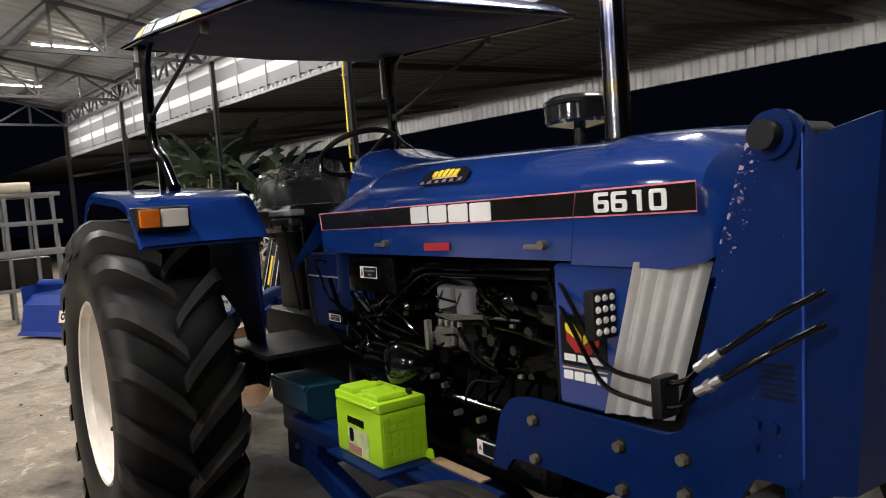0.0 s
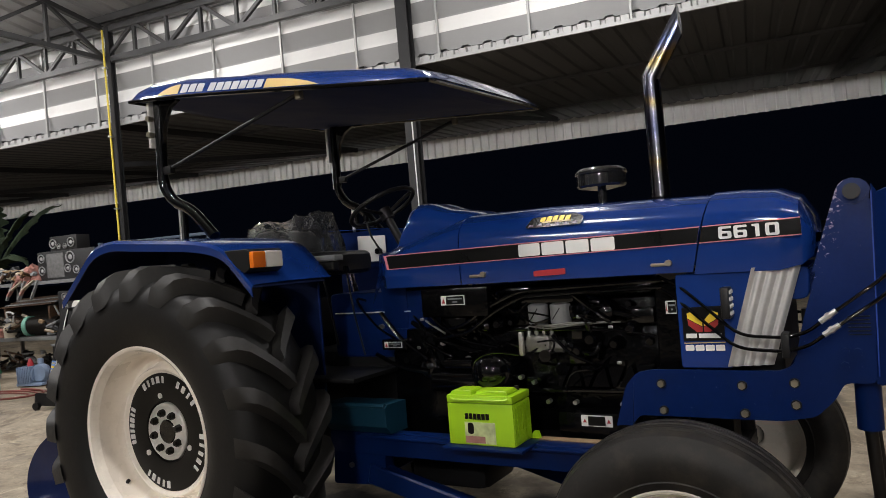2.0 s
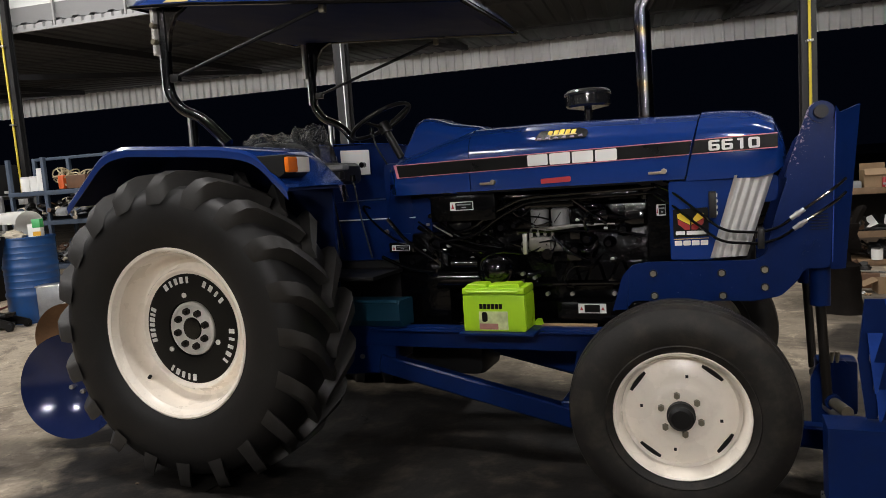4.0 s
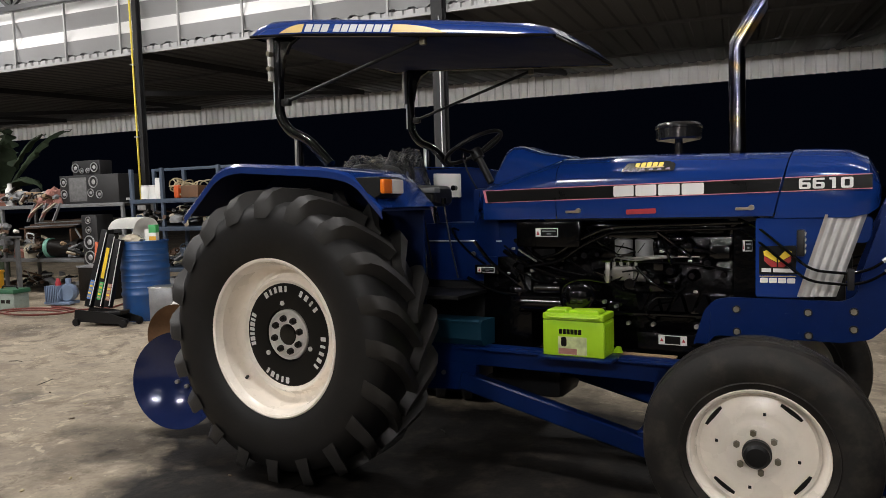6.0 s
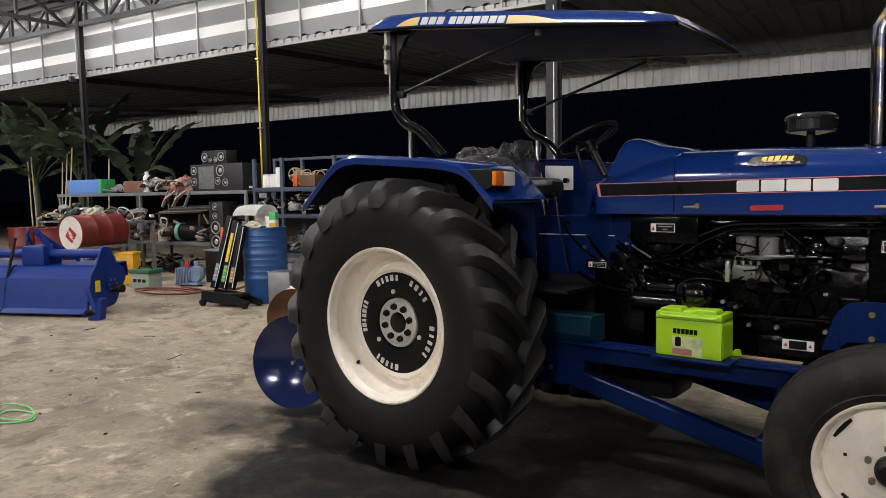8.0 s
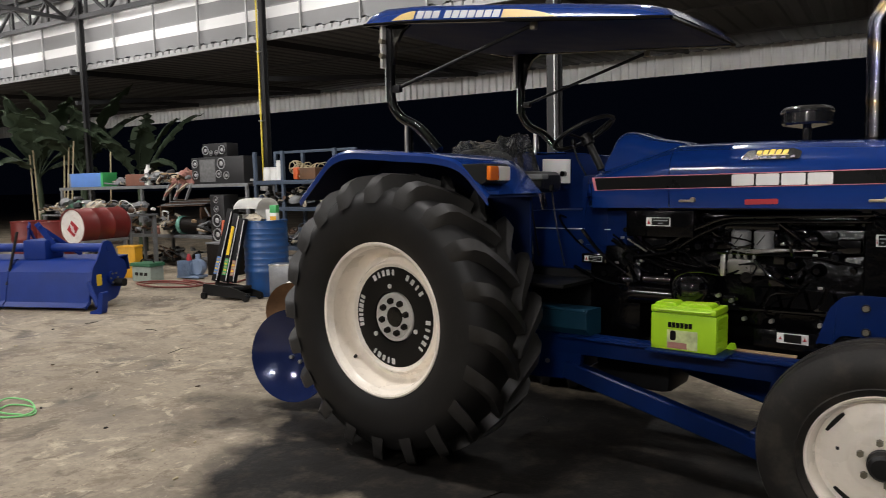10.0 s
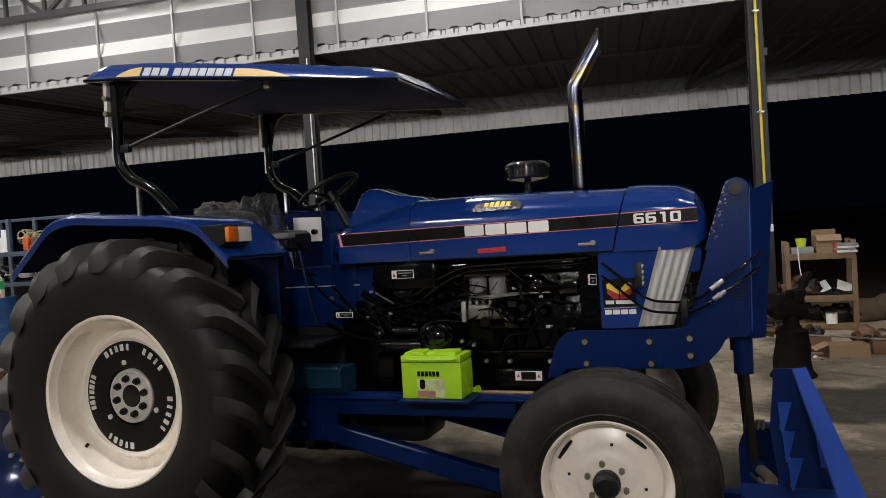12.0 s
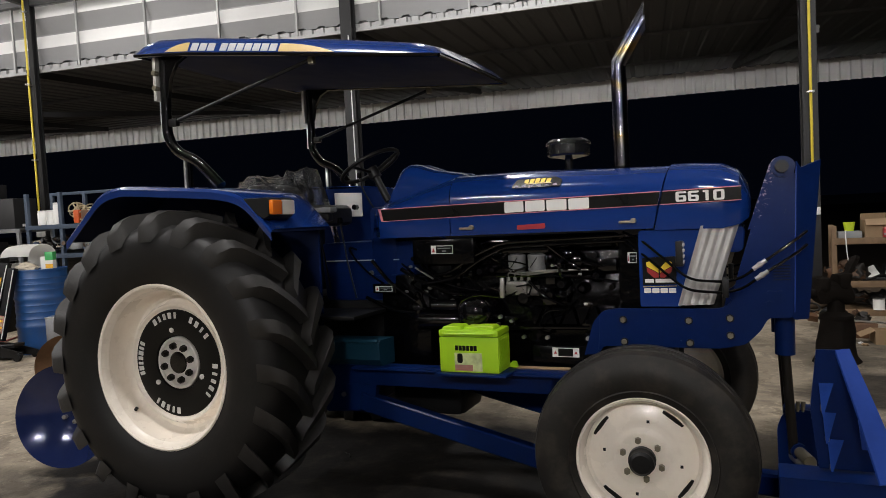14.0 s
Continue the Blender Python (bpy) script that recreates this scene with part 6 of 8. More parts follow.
def drum(label, material, m, h=0.9, r=0.29, end=None, beads=(0.42, 0.5, 0.58, 0.76, 0.83, 0.9)):
    """A steel drum standing on its end: ribbed shell, rims, lid with bungs."""
    d = thing("steel_drum", label, "drum", m, "steel drums")
    prof = [(r, 0.0)]
    for k in (0.33, 0.66):
        for dz, dr in ((-0.035, 0), (-0.02, 0.008), (0, 0.012), (0.02, 0.008), (0.035, 0)):
            prof.append((r + dr, h * k + dz))
    for k in beads:
        prof.append((r, h * k - 0.015))
        prof.append((r + 0.005, h * k))
        prof.append((r, h * k + 0.015))
    prof.append((r, h))
    prof.sort(key=lambda p: p[1])
    part("shell", lathe(prof, 48, m=Z_UP), material, d)
    for z in (0.012, h - 0.006):
        part("rim", lathe([(r - 0.008, z - 0.012), (r + 0.01, z - 0.012), (r + 0.012, z), (r + 0.01, z + 0.012), (r - 0.008, z + 0.012)], 48, m=Z_UP, closed=True), material, d)
    part("lid", lathe([(0, h - 0.02), (r - 0.02, h - 0.02), (r - 0.006, h - 0.004)], 48, m=Z_UP), end or material, d)
    part("bottom", lathe([(0, 0.02), (r - 0.004, 0.02)], 48, m=Z_UP), end or material, d)
    for x, q in ((r * 0.68, 0.03), (-r * 0.7, 0.02)):
        part("bung", rod((x, 0, h - 0.022), (x, 0, h - 0.004), q, q * 0.85, 12), STEEL, d)
    return d


# blue drum with its load, beside the post
drum("blue painted steel drum with worn ribs, standing on concrete", DRUMB, spot(-5.0, 3.06), 1.0, 0.29)
roll = thing("rolled_sheet", "white sheet rolled loosely, lying on the blue drum", "sheet", spot(-5.12, 3.06, 1.0, -14))
pts = []
for i in range(26):
    a = radians(-150 + i * 13)
    q = 0.125 + 0.0017 * i
    pts.append((q * math.cos(a), q * math.sin(a)))
secs = [[Vector((x, y * 1.1, z + 0.15 - 0.06 * max(0, -x - 0.1))) for y, z in pts] for x in (-0.34, -0.1, 0.08, 0.27)]
bm = loft(secs)
bmesh.ops.solidify(bm, geom=bm.faces[:], thickness=0.003)
part("roll", bm, PAPER, roll)
heap("rag", "beige cotton rags heaped on the blue drum", "rag", spot(-5.02, 2.9, 0.99), BEIGE, (0.3, 0.16, 0.10))
gb = thing("spray_box", "small green and yellow carton on the blue drum", "carton", spot(-4.80, 3.0, 1.0, 15))
part("carton", box((0, 0, 0.075), (0.15, 0.08, 0.15), 0.004), PAPER, gb)
part("lid", box((0.03, -0.002, 0.155), (0.095, 0.084, 0.1), 0.004), GREENB, gb)
part("label", box((0.03, -0.043, 0.035), (0.09, 0.004, 0.05)), YBOX, gb)

# trolley jack with three long cartons leaning on the drum
jack = thing("trolley_jack", "low black trolley jack with small wheels on concrete", "jack", spot(-5.12, 2.52, 0, 4))
for y in (-0.11, 0.11):
    part("side_plate", slab(round_poly([(-0.40, 0.05), (0.40, 0.03), (0.42, 0.09), (0.1, 0.17), (-0.38, 0.2)], 0.03), y - 0.008, y + 0.008), BLACK_M, jack)
part("lift_arm", beam((-0.25, 0, 0.13), (0.26, 0, 0.16), 0.12, 0.05, bevel=0.01), BLACK_M, jack)
part("saddle", lathe([(0, 0.16), (0.055, 0.16), (0.06, 0.19), (0, 0.19)], 20, m=Matrix.Translation((0.27, 0, 0)) @ Z_UP), GREASE, jack)
part("tray", box((0, 0, 0.06), (0.5, 0.2, 0.02), 0.006), BLACK_M, jack)
for x in (-0.35, 0.36):
    for y in (-0.135, 0.135):
        part("wheel", rod((x, y - 0.02, 0.045), (x, y + 0.02, 0.045), 0.045, n=18), BLACK_M, jack)
PRINT = [(WHITE, BLUEBOX), (YELLOW, GREENB), (WHITE, CLOTH)]
for i, (x, wide) in enumerate(((-0.30, 0.10), (-0.13, 0.12), (0.02, 0.10))):
    foot, head = shed(-5.16 + x, 2.56, 0.21), shed(-5.06 + x * 0.8, 2.76 - 0.02 * i, 1.16 - 0.06 * i)
    z = (head - foot).normalized()
    y = AL.cross(z).normalized() * -1
    rot = Matrix((y.cross(z), y, z)).transposed().to_4x4()
    c = thing("long_carton", ("tall black printed carton leaning on the drum", "tall black carton with yellow and green print", "tall black carton with a white edge")[i], "carton", Matrix.Translation(foot) @ rot, "long cartons")
    ln = (head - foot).length
    part("carton", box((0, 0, ln / 2), (wide, 0.06, ln), 0.004), BLACK_M, c)
    a, b = PRINT[i]
    if i == 1:
        part("print_panel", box((-0.01, -0.0325, ln * 0.6), (0.05, 0.005, ln * 0.42)), a, c)
    part("print_bar", box((0.0, -0.0325, ln * 0.22), (0.06, 0.005, ln * 0.24)), b, c)
    part("edge_strip", box((wide / 2 - 0.006, -0.0325, ln * 0.5), (0.010, 0.005, ln * 0.95)), WHITE, c)
    for k in range(5):
        part("print_bar", box((0.0, -0.0365, ln * (0.13 + 0.045 * k)), (0.045, 0.003, 0.022)), YELLOW if k % 2 else STEM, c)
tin = thing("tin_can", "square galvanised tin with dents, standing on concrete", "tin", spot(-4.56, 2.9, 0, 20))
part("body", box((0, 0, 0.22), (0.3, 0.24, 0.44), 0.02), mat("galvanised_tin", (0.26, 0.265, 0.28), 0.35, metal=0.6, vary=0.3, scale=7, bump=0.3), tin)
part("rim", box((0, 0, 0.44), (0.31, 0.25, 0.014), 0.005), STEEL, tin)
heap("plastic_bag", "crumpled white plastic bag beside the tin", "bag", spot(-4.25, 2.85), PAPER, (0.3, 0.3, 0.3), 0.5)


# ---- steel racks ----
def rack(label, frame, s0, s1, d0, d1, legs, tops, over=0.0, group="steel racks"):
    """A welded rack of angle iron: legs, rails and sheet shelves; tops are shelf heights."""
    r = thing("steel_rack", label, "rack", spot(s0, d0), group)
    L, W = s1 - s0, d1 - d0
    for x in legs:
        for y in (0.025, W - 0.025):
            part("leg", box((x - s0, y, (tops[-1] + over) / 2), (0.05, 0.05, tops[-1] + over), 0.004), frame, r)
    for z in tops:
        part("shelf", box((L / 2, W / 2, z - 0.006), (L, W - 0.01, 0.012), 0.003), frame, r)
        for y in (0.0, W):
            part("rail", box((L / 2, y, z - 0.03), (L, 0.012, 0.06), 0.003), frame, r)
    if over:
        part("rail", box((L / 2, W - 0.025, tops[-1] + over), (L, 0.04, 0.04), 0.004), frame, r)
    return r


GREYS = mat("grey_rack_paint", (0.16, 0.165, 0.17), 0.5, vary=0.25, scale=6, bump=0.05, dirt=(0.09, 0.05, 0.03), dirt_amt=0.4)
SLATE = mat("slate_blue_paint", (0.05, 0.072, 0.11), 0.5, vary=0.2, scale=6, dirt=(0.06, 0.05, 0.05), dirt_amt=0.3)
rack("long grey steel rack with two crowded shelves", GREYS, -12.6, -7.1, 4.8, 5.5, (-12.55, -9.95, -7.15), (0.60, 1.52))
rack("slate blue steel rack with crowded shelves beside the post", SLATE, -6.15, -4.5, 4.0, 4.5, (-6.12, -5.55, -4.55), (0.55, 1.14, 1.54), 0.44)

bb = thing("long_carton_box", "long sky blue carton with a green end on the rack", "carton", spot(-12.42, 4.95, 1.525))
part("box", box((0.52, 0.15, 0.14), (1.04, 0.32, 0.28), 0.006), BLUEBOX, bb)
part("end_cap", box((1.07, 0.15, 0.14), (0.07, 0.324, 0.284), 0.006), GREENB, bb)
part("end_cap", box((-0.02, 0.15, 0.14), (0.06, 0.324, 0.284), 0.006), GREYB, bb)


def cone_at(c, r, parent, ring=CONE):
    """A loudspeaker cone facing the front of its box."""
    sp = part("driver", lathe([(r, 0.0), (r * 0.98, -0.012), (r * 0.88, -0.012), (r * 0.82, 0.004), (r * 0.35, 0.03), (r * 0.34, 0.01), (r * 0.2, -0.004), (0, -0.006)], 24, m=Matrix.Translation(c)), SPKM, parent)
    part("cone_ring", lathe([(r * 1.0, -0.002), (r * 0.97, -0.016), (r * 0.86, -0.016), (r * 0.84, -0.002)], 24, m=Matrix.Translation(c), closed=True), ring, sp)
    part("dust_cap", lathe([(r * 0.42, -0.002), (r * 0.3, -0.016), (0, -0.02)], 20, m=Matrix.Translation(c)), ring, sp)


GRILL = mat("grey_speaker_mesh", (0.12, 0.12, 0.12), 0.6, vary=0.4, scale=20, bump=0.3)
sp = thing("loudspeaker", "wide black loudspeaker with silver cones on the rack", "speaker", spot(-8.63, 4.92, 1.525))
part("cabinet", box((0.66, 0.22, 0.235), (1.32, 0.44, 0.47), 0.012), SPKM, sp)
part("grille", box((0.42, -0.004, 0.23), (0.40, 0.012, 0.40), 0.01), GRILL, sp)
for x, z, r in ((0.1, 0.36, 0.075), (0.1, 0.16, 0.075), (0.78, 0.35, 0.1), (0.71, 0.17, 0.07), (0.9, 0.14, 0.07)):
    cone_at((x, -0.002, z), r, sp)
part("badge", box((1.323, 0.2, 0.05), (0.006, 0.12, 0.04)), WHITE, sp)
sp = thing("loudspeaker", "small centre loudspeaker with four cones on top", "speaker", spot(-8.4, 4.98, 2.0))
part("cabinet", box((0.31, 0.15, 0.12), (0.62, 0.26, 0.24), 0.01), SPKM, sp)
for x, z, r in ((0.1, 0.12, 0.08), (0.24, 0.07, 0.045), (0.38, 0.07, 0.045), (0.52, 0.12, 0.08)):
    cone_at((x, -0.002, z), r, sp)
sp = thing("loudspeaker", "tall black tower loudspeaker with four silver cones", "speaker", spot(-7.95, 4.72, 0.0))
part("cabinet", box((0.17, 0.16, 0.92), (0.34, 0.34, 0.82), 0.012), SPKM, sp)
part("stand", box((0.17, 0.16, 0.25), (0.3, 0.3, 0.5), 0.01), BLACK_M, sp)
for z, r in ((1.24, 0.06), (1.08, 0.06), (0.88, 0.115), (0.63, 0.115)):
    cone_at((0.16, -0.012, z), r, sp)

# clutter on the racks
block("carton", "small brown carton on the rack", "carton", spot(-10.3, 5.05, 1.525, 20), mat("brown_carton", (0.2, 0.08, 0.05), 0.7, vary=0.2), (0.42, 0.3, 0.22))
DRAB = [GREYB, RUST, GREASE, BEIGE, GREYS, CARD, BLACK_M]
junk("grey rags and small parts piled on the rack", spot(-9.72, 5.0, 1.525), (0.6, 0.4, 0.24), 34, DRAB, 4)
junk("loose parts scattered on the rack top", spot(-10.9, 5.1, 1.525), (0.7, 0.4, 0.12), 16, DRAB, 5)
b = thing("bottle", "white plastic bottle on the rack", "bottle", spot(-9.83, 4.9, 1.525))
part("body", lathe([(0, 0), (0.07, 0), (0.07, 0.28), (0.035, 0.33), (0.035, 0.36), (0, 0.36)], 20, m=Z_UP), PAPER, b)
part("cap", rod((0, 0, 0.36), (0, 0, 0.39), 0.037, n=14), WHITE, b)
junk("rags, tins and off-cuts piled on the rack", spot(-9.2, 5.0, 1.525), (0.7, 0.42, 0.22), 36, DRAB + [BEIGE], 6)
heap("rag", "faded pink cloth crumpled at the rack's edge", "rag", spot(-8.76, 4.93, 1.525), CLOTH, (0.30, 0.3, 0.27), 0.7)
junk("straps and bits of cloth tangled beside the speaker", spot(-8.85, 4.92, 1.525), (0.45, 0.3, 0.26), 26, [CLOTH, GREYB, CARD, RUST], 7)
strips = thing("hanging_strips", "torn cloth strips hanging from the rack's edge", "rag", spot(-9.1, 4.78, 0))
for i in range(7):
    x = i * 0.1
    part("strip", beam((x, 0.02, 1.54), (x - 0.12 - 0.06 * (i % 3), -0.04, 1.24 + 0.07 * (i % 3)), 0.02, 0.05 + 0.02 * (i % 2), bevel=0.002, up=(0, 1, 0)), (GREYB, CLOTH, BEIGE)[i % 3], strips)
mint = thing("enamel_cylinder", "mint green enamel pipe section on the lower shelf", "cylinder", spot(-9.0, 4.95, 0.775, 12))
part("pipe", lathe([(0.15, 0), (0.15, 0.62), (0.10, 0.62), (0.10, 0)], 32, m=Matrix.Rotation(radians(-90), 4, "Z"), closed=True), GREASE, mint)
part("end_ring", lathe([(0.17, -0.02), (0.17, 0.05), (0.09, 0.05), (0.09, -0.02)], 32, m=Matrix.Rotation(radians(-90), 4, "Z"), closed=True), MINT, mint)
jug = thing("jug", "white plastic jug with a handle on the shelf", "jug", spot(-9.4, 4.9, 0.60))
part("body", lathe([(0, 0), (0.11, 0), (0.12, 0.16), (0.06, 0.26), (0.045, 0.32), (0, 0.32)], 24, m=Z_UP), BEIGE, jug)
part("handle", pipe([(0.06, 0, 0.26), (0.1, 0, 0.42), (-0.1, 0, 0.44), (-0.06, 0, 0.26)], 0.015, 8, corner=0.06), WHITE, jug)
for i, (s, w) in enumerate(((-12.1, 0.8), (-11.3, 0.8), (-10.5, 0.7), (-9.8, 0.6), (-9.25, 0.4), (-8.3, 0.5))):
    junk("greasy machine parts and rags crammed on the lower shelf", spot(s, 5.02, 0.60), (w, 0.5, 0.34 + 0.06 * (i % 3)), 30, DRAB, 20 + i)
heap("rag", "pale crumpled rag on the lower shelf", "rag", spot(-9.62, 4.88, 0.60), CLOTH, (0.24, 0.2, 0.16), 0.6)
junk("scrap iron dumped under the rack", spot(-9.2, 5.1, 0.0), (2.2, 0.5, 0.36), 60, [GREASE, RUST, GREYB, BLACK_M], 31)
for i in range(5):
    ob = part("steel_bar", beam((0, 0, 0), (1.3, 0, 0.03), 0.07, 0.025, bevel=0.003), GREYB if i % 2 else RUST)
    ob.matrix_basis = spot(-9.75 + 0.06 * i, 5.0 + 0.06 * i, 1.11 + 0.03 * i)
    tagged(ob, "flat grey steel bar stacked under the top shelf", "bar", "stacked bars")
sup = thing("bar_bracket", "rusty bracket carrying the stacked bars", "bracket", spot(-9.7, 5.1, 0.6))
part("upright", box((0.1, 0, 0.25), (0.04, 0.3, 0.5), 0.004), RUST, sup)
part("upright", box((1.2, 0, 0.25), (0.04, 0.3, 0.5), 0.004), RUST, sup)
st = part("steel_sheet_stack", box((0, 0, 0.14), (0.4, 0.4, 0.28), 0.004), GREYB)
bm = bmesh.new()
for k in range(9):
    box((0.01 * (k % 3), 0, 0.015 + 0.03 * k), (0.42, 0.4, 0.02), 0.002, bm)
bm2 = st.data
bm.to_mesh(bm2)
bm.free()
st.matrix_basis = spot(-8.0, 5.2, 1.0)
tagged(st, "stack of thin grey metal plates", "plates")
part("plate_support", box((0, 0, -0.2), (0.35, 0.3, 0.4), 0.01), GREASE, st)
stick = part("orange_stick", beam((0, 0, 0), (-0.06, 0.15, 0.92), 0.05, 0.04, bevel=0.004), ORANGE_P)
stick.matrix_basis = spot(-6.95, 4.0)
tagged(stick, "orange painted timber leaning against the rack", "stick")
block("metal_box", "dark grey cabinet with a pale top edge", "cabinet", spot(-7.2, 4.35, 0), GREASE, (0.5, 0.4, 0.52), 0.012)
block("flat_tray", "pale blue flat tray on the cabinet", "tray", spot(-7.2, 4.35, 0.52), GREYB, (0.53, 0.43, 0.03), 0.006)
# blue pump
PUMPB = mat("pump_blue", (0.17, 0.23, 0.34), 0.5, vary=0.3)
pump = thing("water_pump", "small blue cast pump with a red cap", "pump", spot(-7.35, 3.75, 0, 10))
part("base", box((0, 0, 0.04), (0.44, 0.22, 0.04), 0.006), PUMPB, pump)
part("motor", rod((-0.2, 0, 0.17), (0.06, 0, 0.17), 0.11, n=24), PUMPB, pump)
for k in range(8):
    part("fin", box((-0.18 + 0.03 * k, 0, 0.17), (0.006, 0.25, 0.25), 0.01), PUMPB, pump)
part("volute", lathe([(0, -0.06), (0.12, -0.06), (0.14, 0), (0.12, 0.06), (0, 0.06)], 28, m=Matrix.Translation((0.13, 0, 0.19))), PUMPB, pump)
part("outlet", rod((0.13, 0, 0.28), (0.13, 0, 0.40), 0.04, n=16), PUMPB, pump)
part("cap", lathe([(0, 0), (0.04, 0), (0.045, 0.05), (0.02, 0.13), (0, 0.14)], 16, m=Matrix.Translation((-0.05, 0, 0.27)) @ Z_UP), RED, pump)
# red air hose
hz = []
for k in range(90):
    a = 0.16 * k
    hz.append(shed(-6.95 + (0.42 + 0.003 * k) * math.cos(a) + 0.02 * math.sin(3 * a), 2.98 + (0.2 + 0.0015 * k) * math.sin(a), 0.014 + 0.0004 * k))
hz += [shed(-6.5, 3.3, 0.02), shed(-6.2, 3.6, 0.016), shed(-6.4, 4.1, 0.016)]
hose = part("air_hose", pipe(hz, 0.013, 8), HOSE_R)
tagged(hose, "red rubber air hose coiled on the concrete", "hose")
# battery box and yellow board
bx = thing("battery_box", "grey green battery case with a green lid on concrete", "case", spot(-7.85, 3.3, 0, 4))
part("case", box((0, 0, 0.12), (0.42, 0.26, 0.24), 0.015), mat("grey_green_case", (0.29, 0.34, 0.30), 0.5, vary=0.2, dirt=(0.1, 0.1, 0.08), dirt_amt=0.4), bx)
part("lid", box((0, 0, 0.265), (0.46, 0.30, 0.06), 0.012), mat("dark_green_lid", (0.03, 0.12, 0.06), 0.5, vary=0.2), bx)
for k in range(3):
    part("label_bar", box((-0.1 + 0.1 * k, -0.1325, 0.12), (0.07, 0.005, 0.05)), GREASE, bx)
part("handle", pipe([(-0.15, 0, 0.29), (-0.13, 0, 0.33), (0.13, 0, 0.33), (0.15, 0, 0.29)], 0.012, 8, corner=0.02), BLACK_M, bx)
yb = thing("yellow_crate", "upright orange yellow plastic crate", "crate", spot(-8.55, 3.5, 0, 25))
part("body", box((0, 0, 0.26), (0.3, 0.25, 0.52), 0.02), YBOX, yb)
part("rim", box((0, 0, 0.51), (0.32, 0.27, 0.04), 0.01), YBOX, yb)

# lying red drum on its stand, more drums and a cluttered table behind it
lay = Matrix.Translation(shed(-9.04, 2.82, 0.87)) @ Matrix.Rotation(SHED + radians(6), 4, "Z") @ Matrix.Rotation(radians(-90), 4, "X")
rd = drum("red drum lying on a stand, white end with red label", DRUMR, lay, 0.9, 0.29, mat("white_drum_end", (0.7, 0.67, 0.62), 0.45, vary=0.15, scale=8, dirt=(0.3, 0.12, 0.08), dirt_amt=0.4), ())
lab = box((0.0, 0.03, 0.014), (0.19, 0.19, 0.006), rot=Matrix.Rotation(radians(38), 3, "Z"))
part("label", lab, RED, rd)
for k in (-1, 0, 1):
    part("label_bar", box((0.02 * k, 0.03 + 0.05 * k, 0.0095), (0.12, 0.018, 0.004), rot=Matrix.Rotation(radians(38), 3, "Z")), WHITE, rd)
stand = thing("drum_stand", "rusty angle iron stand under the lying drum", "stand", spot(-9.1, 2.8, 0, 6))
for x in (-0.3, 0.3):
    for y in (0.08, 0.8):
        part("leg", box((x, y, 0.31), (0.05, 0.05, 0.62), 0.004), GREYS, stand)
    part("rail", box((x, 0.44, 0.62), (0.06, 0.9, 0.05), 0.004), GREYS, stand)
for y in (0.08, 0.8):
    part("cross_bar", box((0, y, 0.55), (0.6, 0.04, 0.05), 0.004), GREYS, stand)
for s, d in ((-10.3, 3.3), (-10.95, 3.2)):
    drum("red steel drum standing beside the table", DRUMR, spot(s, d), 0.93, 0.29, None, ())
tb = thing("work_table", "grey steel table covered with old parts", "table", spot(-11.2, 3.75))
part("top", box((1.0, 0.3, 1.0), (2.6, 0.6, 0.03), 0.004), GREYS, tb)
for x in (-0.25, 2.25):
    for y in (0.05, 0.55):
        part("leg", box((x, y, 0.5), (0.06, 0.06, 1.0), 0.005), GREYS, tb)
GREENC = mat("dull_green_cloth", (0.05, 0.13, 0.085), 0.8, vary=0.3, bump=0.3)
heap("cloth", "dull green cloth thrown on the steel table", "cloth", spot(-10.55, 3.95, 1.015), GREENC, (0.55, 0.4, 0.24), 0.5)
heap("sack", "folded beige sack on the steel table", "sack", spot(-10.0, 3.9, 1.015), BEIGE, (0.42, 0.36, 0.24), 0.5)
for i in range(5):
    junk("old parts, rags and tins heaped on the steel table", spot(-11.25 + 0.52 * i, 4.0, 1.015), (0.6, 0.5, 0.22 + 0.05 * (i % 2)), 26, DRAB + [PAPER], 40 + i)
for i in range(4):
    s = -10.4 + 0.45 * i
    w = part("cable_loop", pipe([Vector((0.16 * math.cos(a) * (1 + 0.2 * math.sin(2 * a)), 0.08 * math.sin(a), 0.12 + 0.12 * math.sin(a + i))) for a in (2 * math.pi * k / 20 for k in range(20))], 0.008, 6, closed=True), PAPER if i % 2 else GREYB)
    w.matrix_basis = spot(s, 3.85, 1.03)
    tagged(w, "stiff looped cable on the steel table", "cable", "cable loops")

# things on the slate rack
for s, h, r in ((-5.98, 0.2, 0.07), (-5.82, 0.2, 0.075), (-5.72, 0.3, 0.06)):
    b = thing("plastic_jar", "white plastic jar with a lid on the rack", "jar", spot(s, 4.15, 1.545), "white jars")
    part("body", lathe([(0, 0), (r, 0), (r, h * 0.85), (r * 0.9, h * 0.9), (0, h * 0.9)], 22, m=Z_UP), PAPER, b)
    part("lid", rod((0, 0, h * 0.9), (0, 0, h), r * 0.95, n=22), WHITE, b)
rope = bmesh.new()
for k in range(26):
    c = Vector((random.uniform(-0.22, 0.22), random.uniform(-0.12, 0.12), random.uniform(0.03, 0.17)))
    rr = random.uniform(0.06, 0.12)
    ax = Matrix.Rotation(random.uniform(-1, 1), 3, "X") @ Matrix.Rotation(random.uniform(-1, 1), 3, "Y")
    pipe([c + ax @ Vector((rr * math.cos(a), rr * math.sin(a), 0)) for a in (2 * math.pi * q / 12 for q in range(12))], 0.009, 5, rope, closed=True)
ob = part("rope_heap", rope, STEM)
ob.matrix_basis = spot(-5.22, 4.2, 1.58)
tagged(ob, "tangled straw coloured rope heap on the rack", "rope")
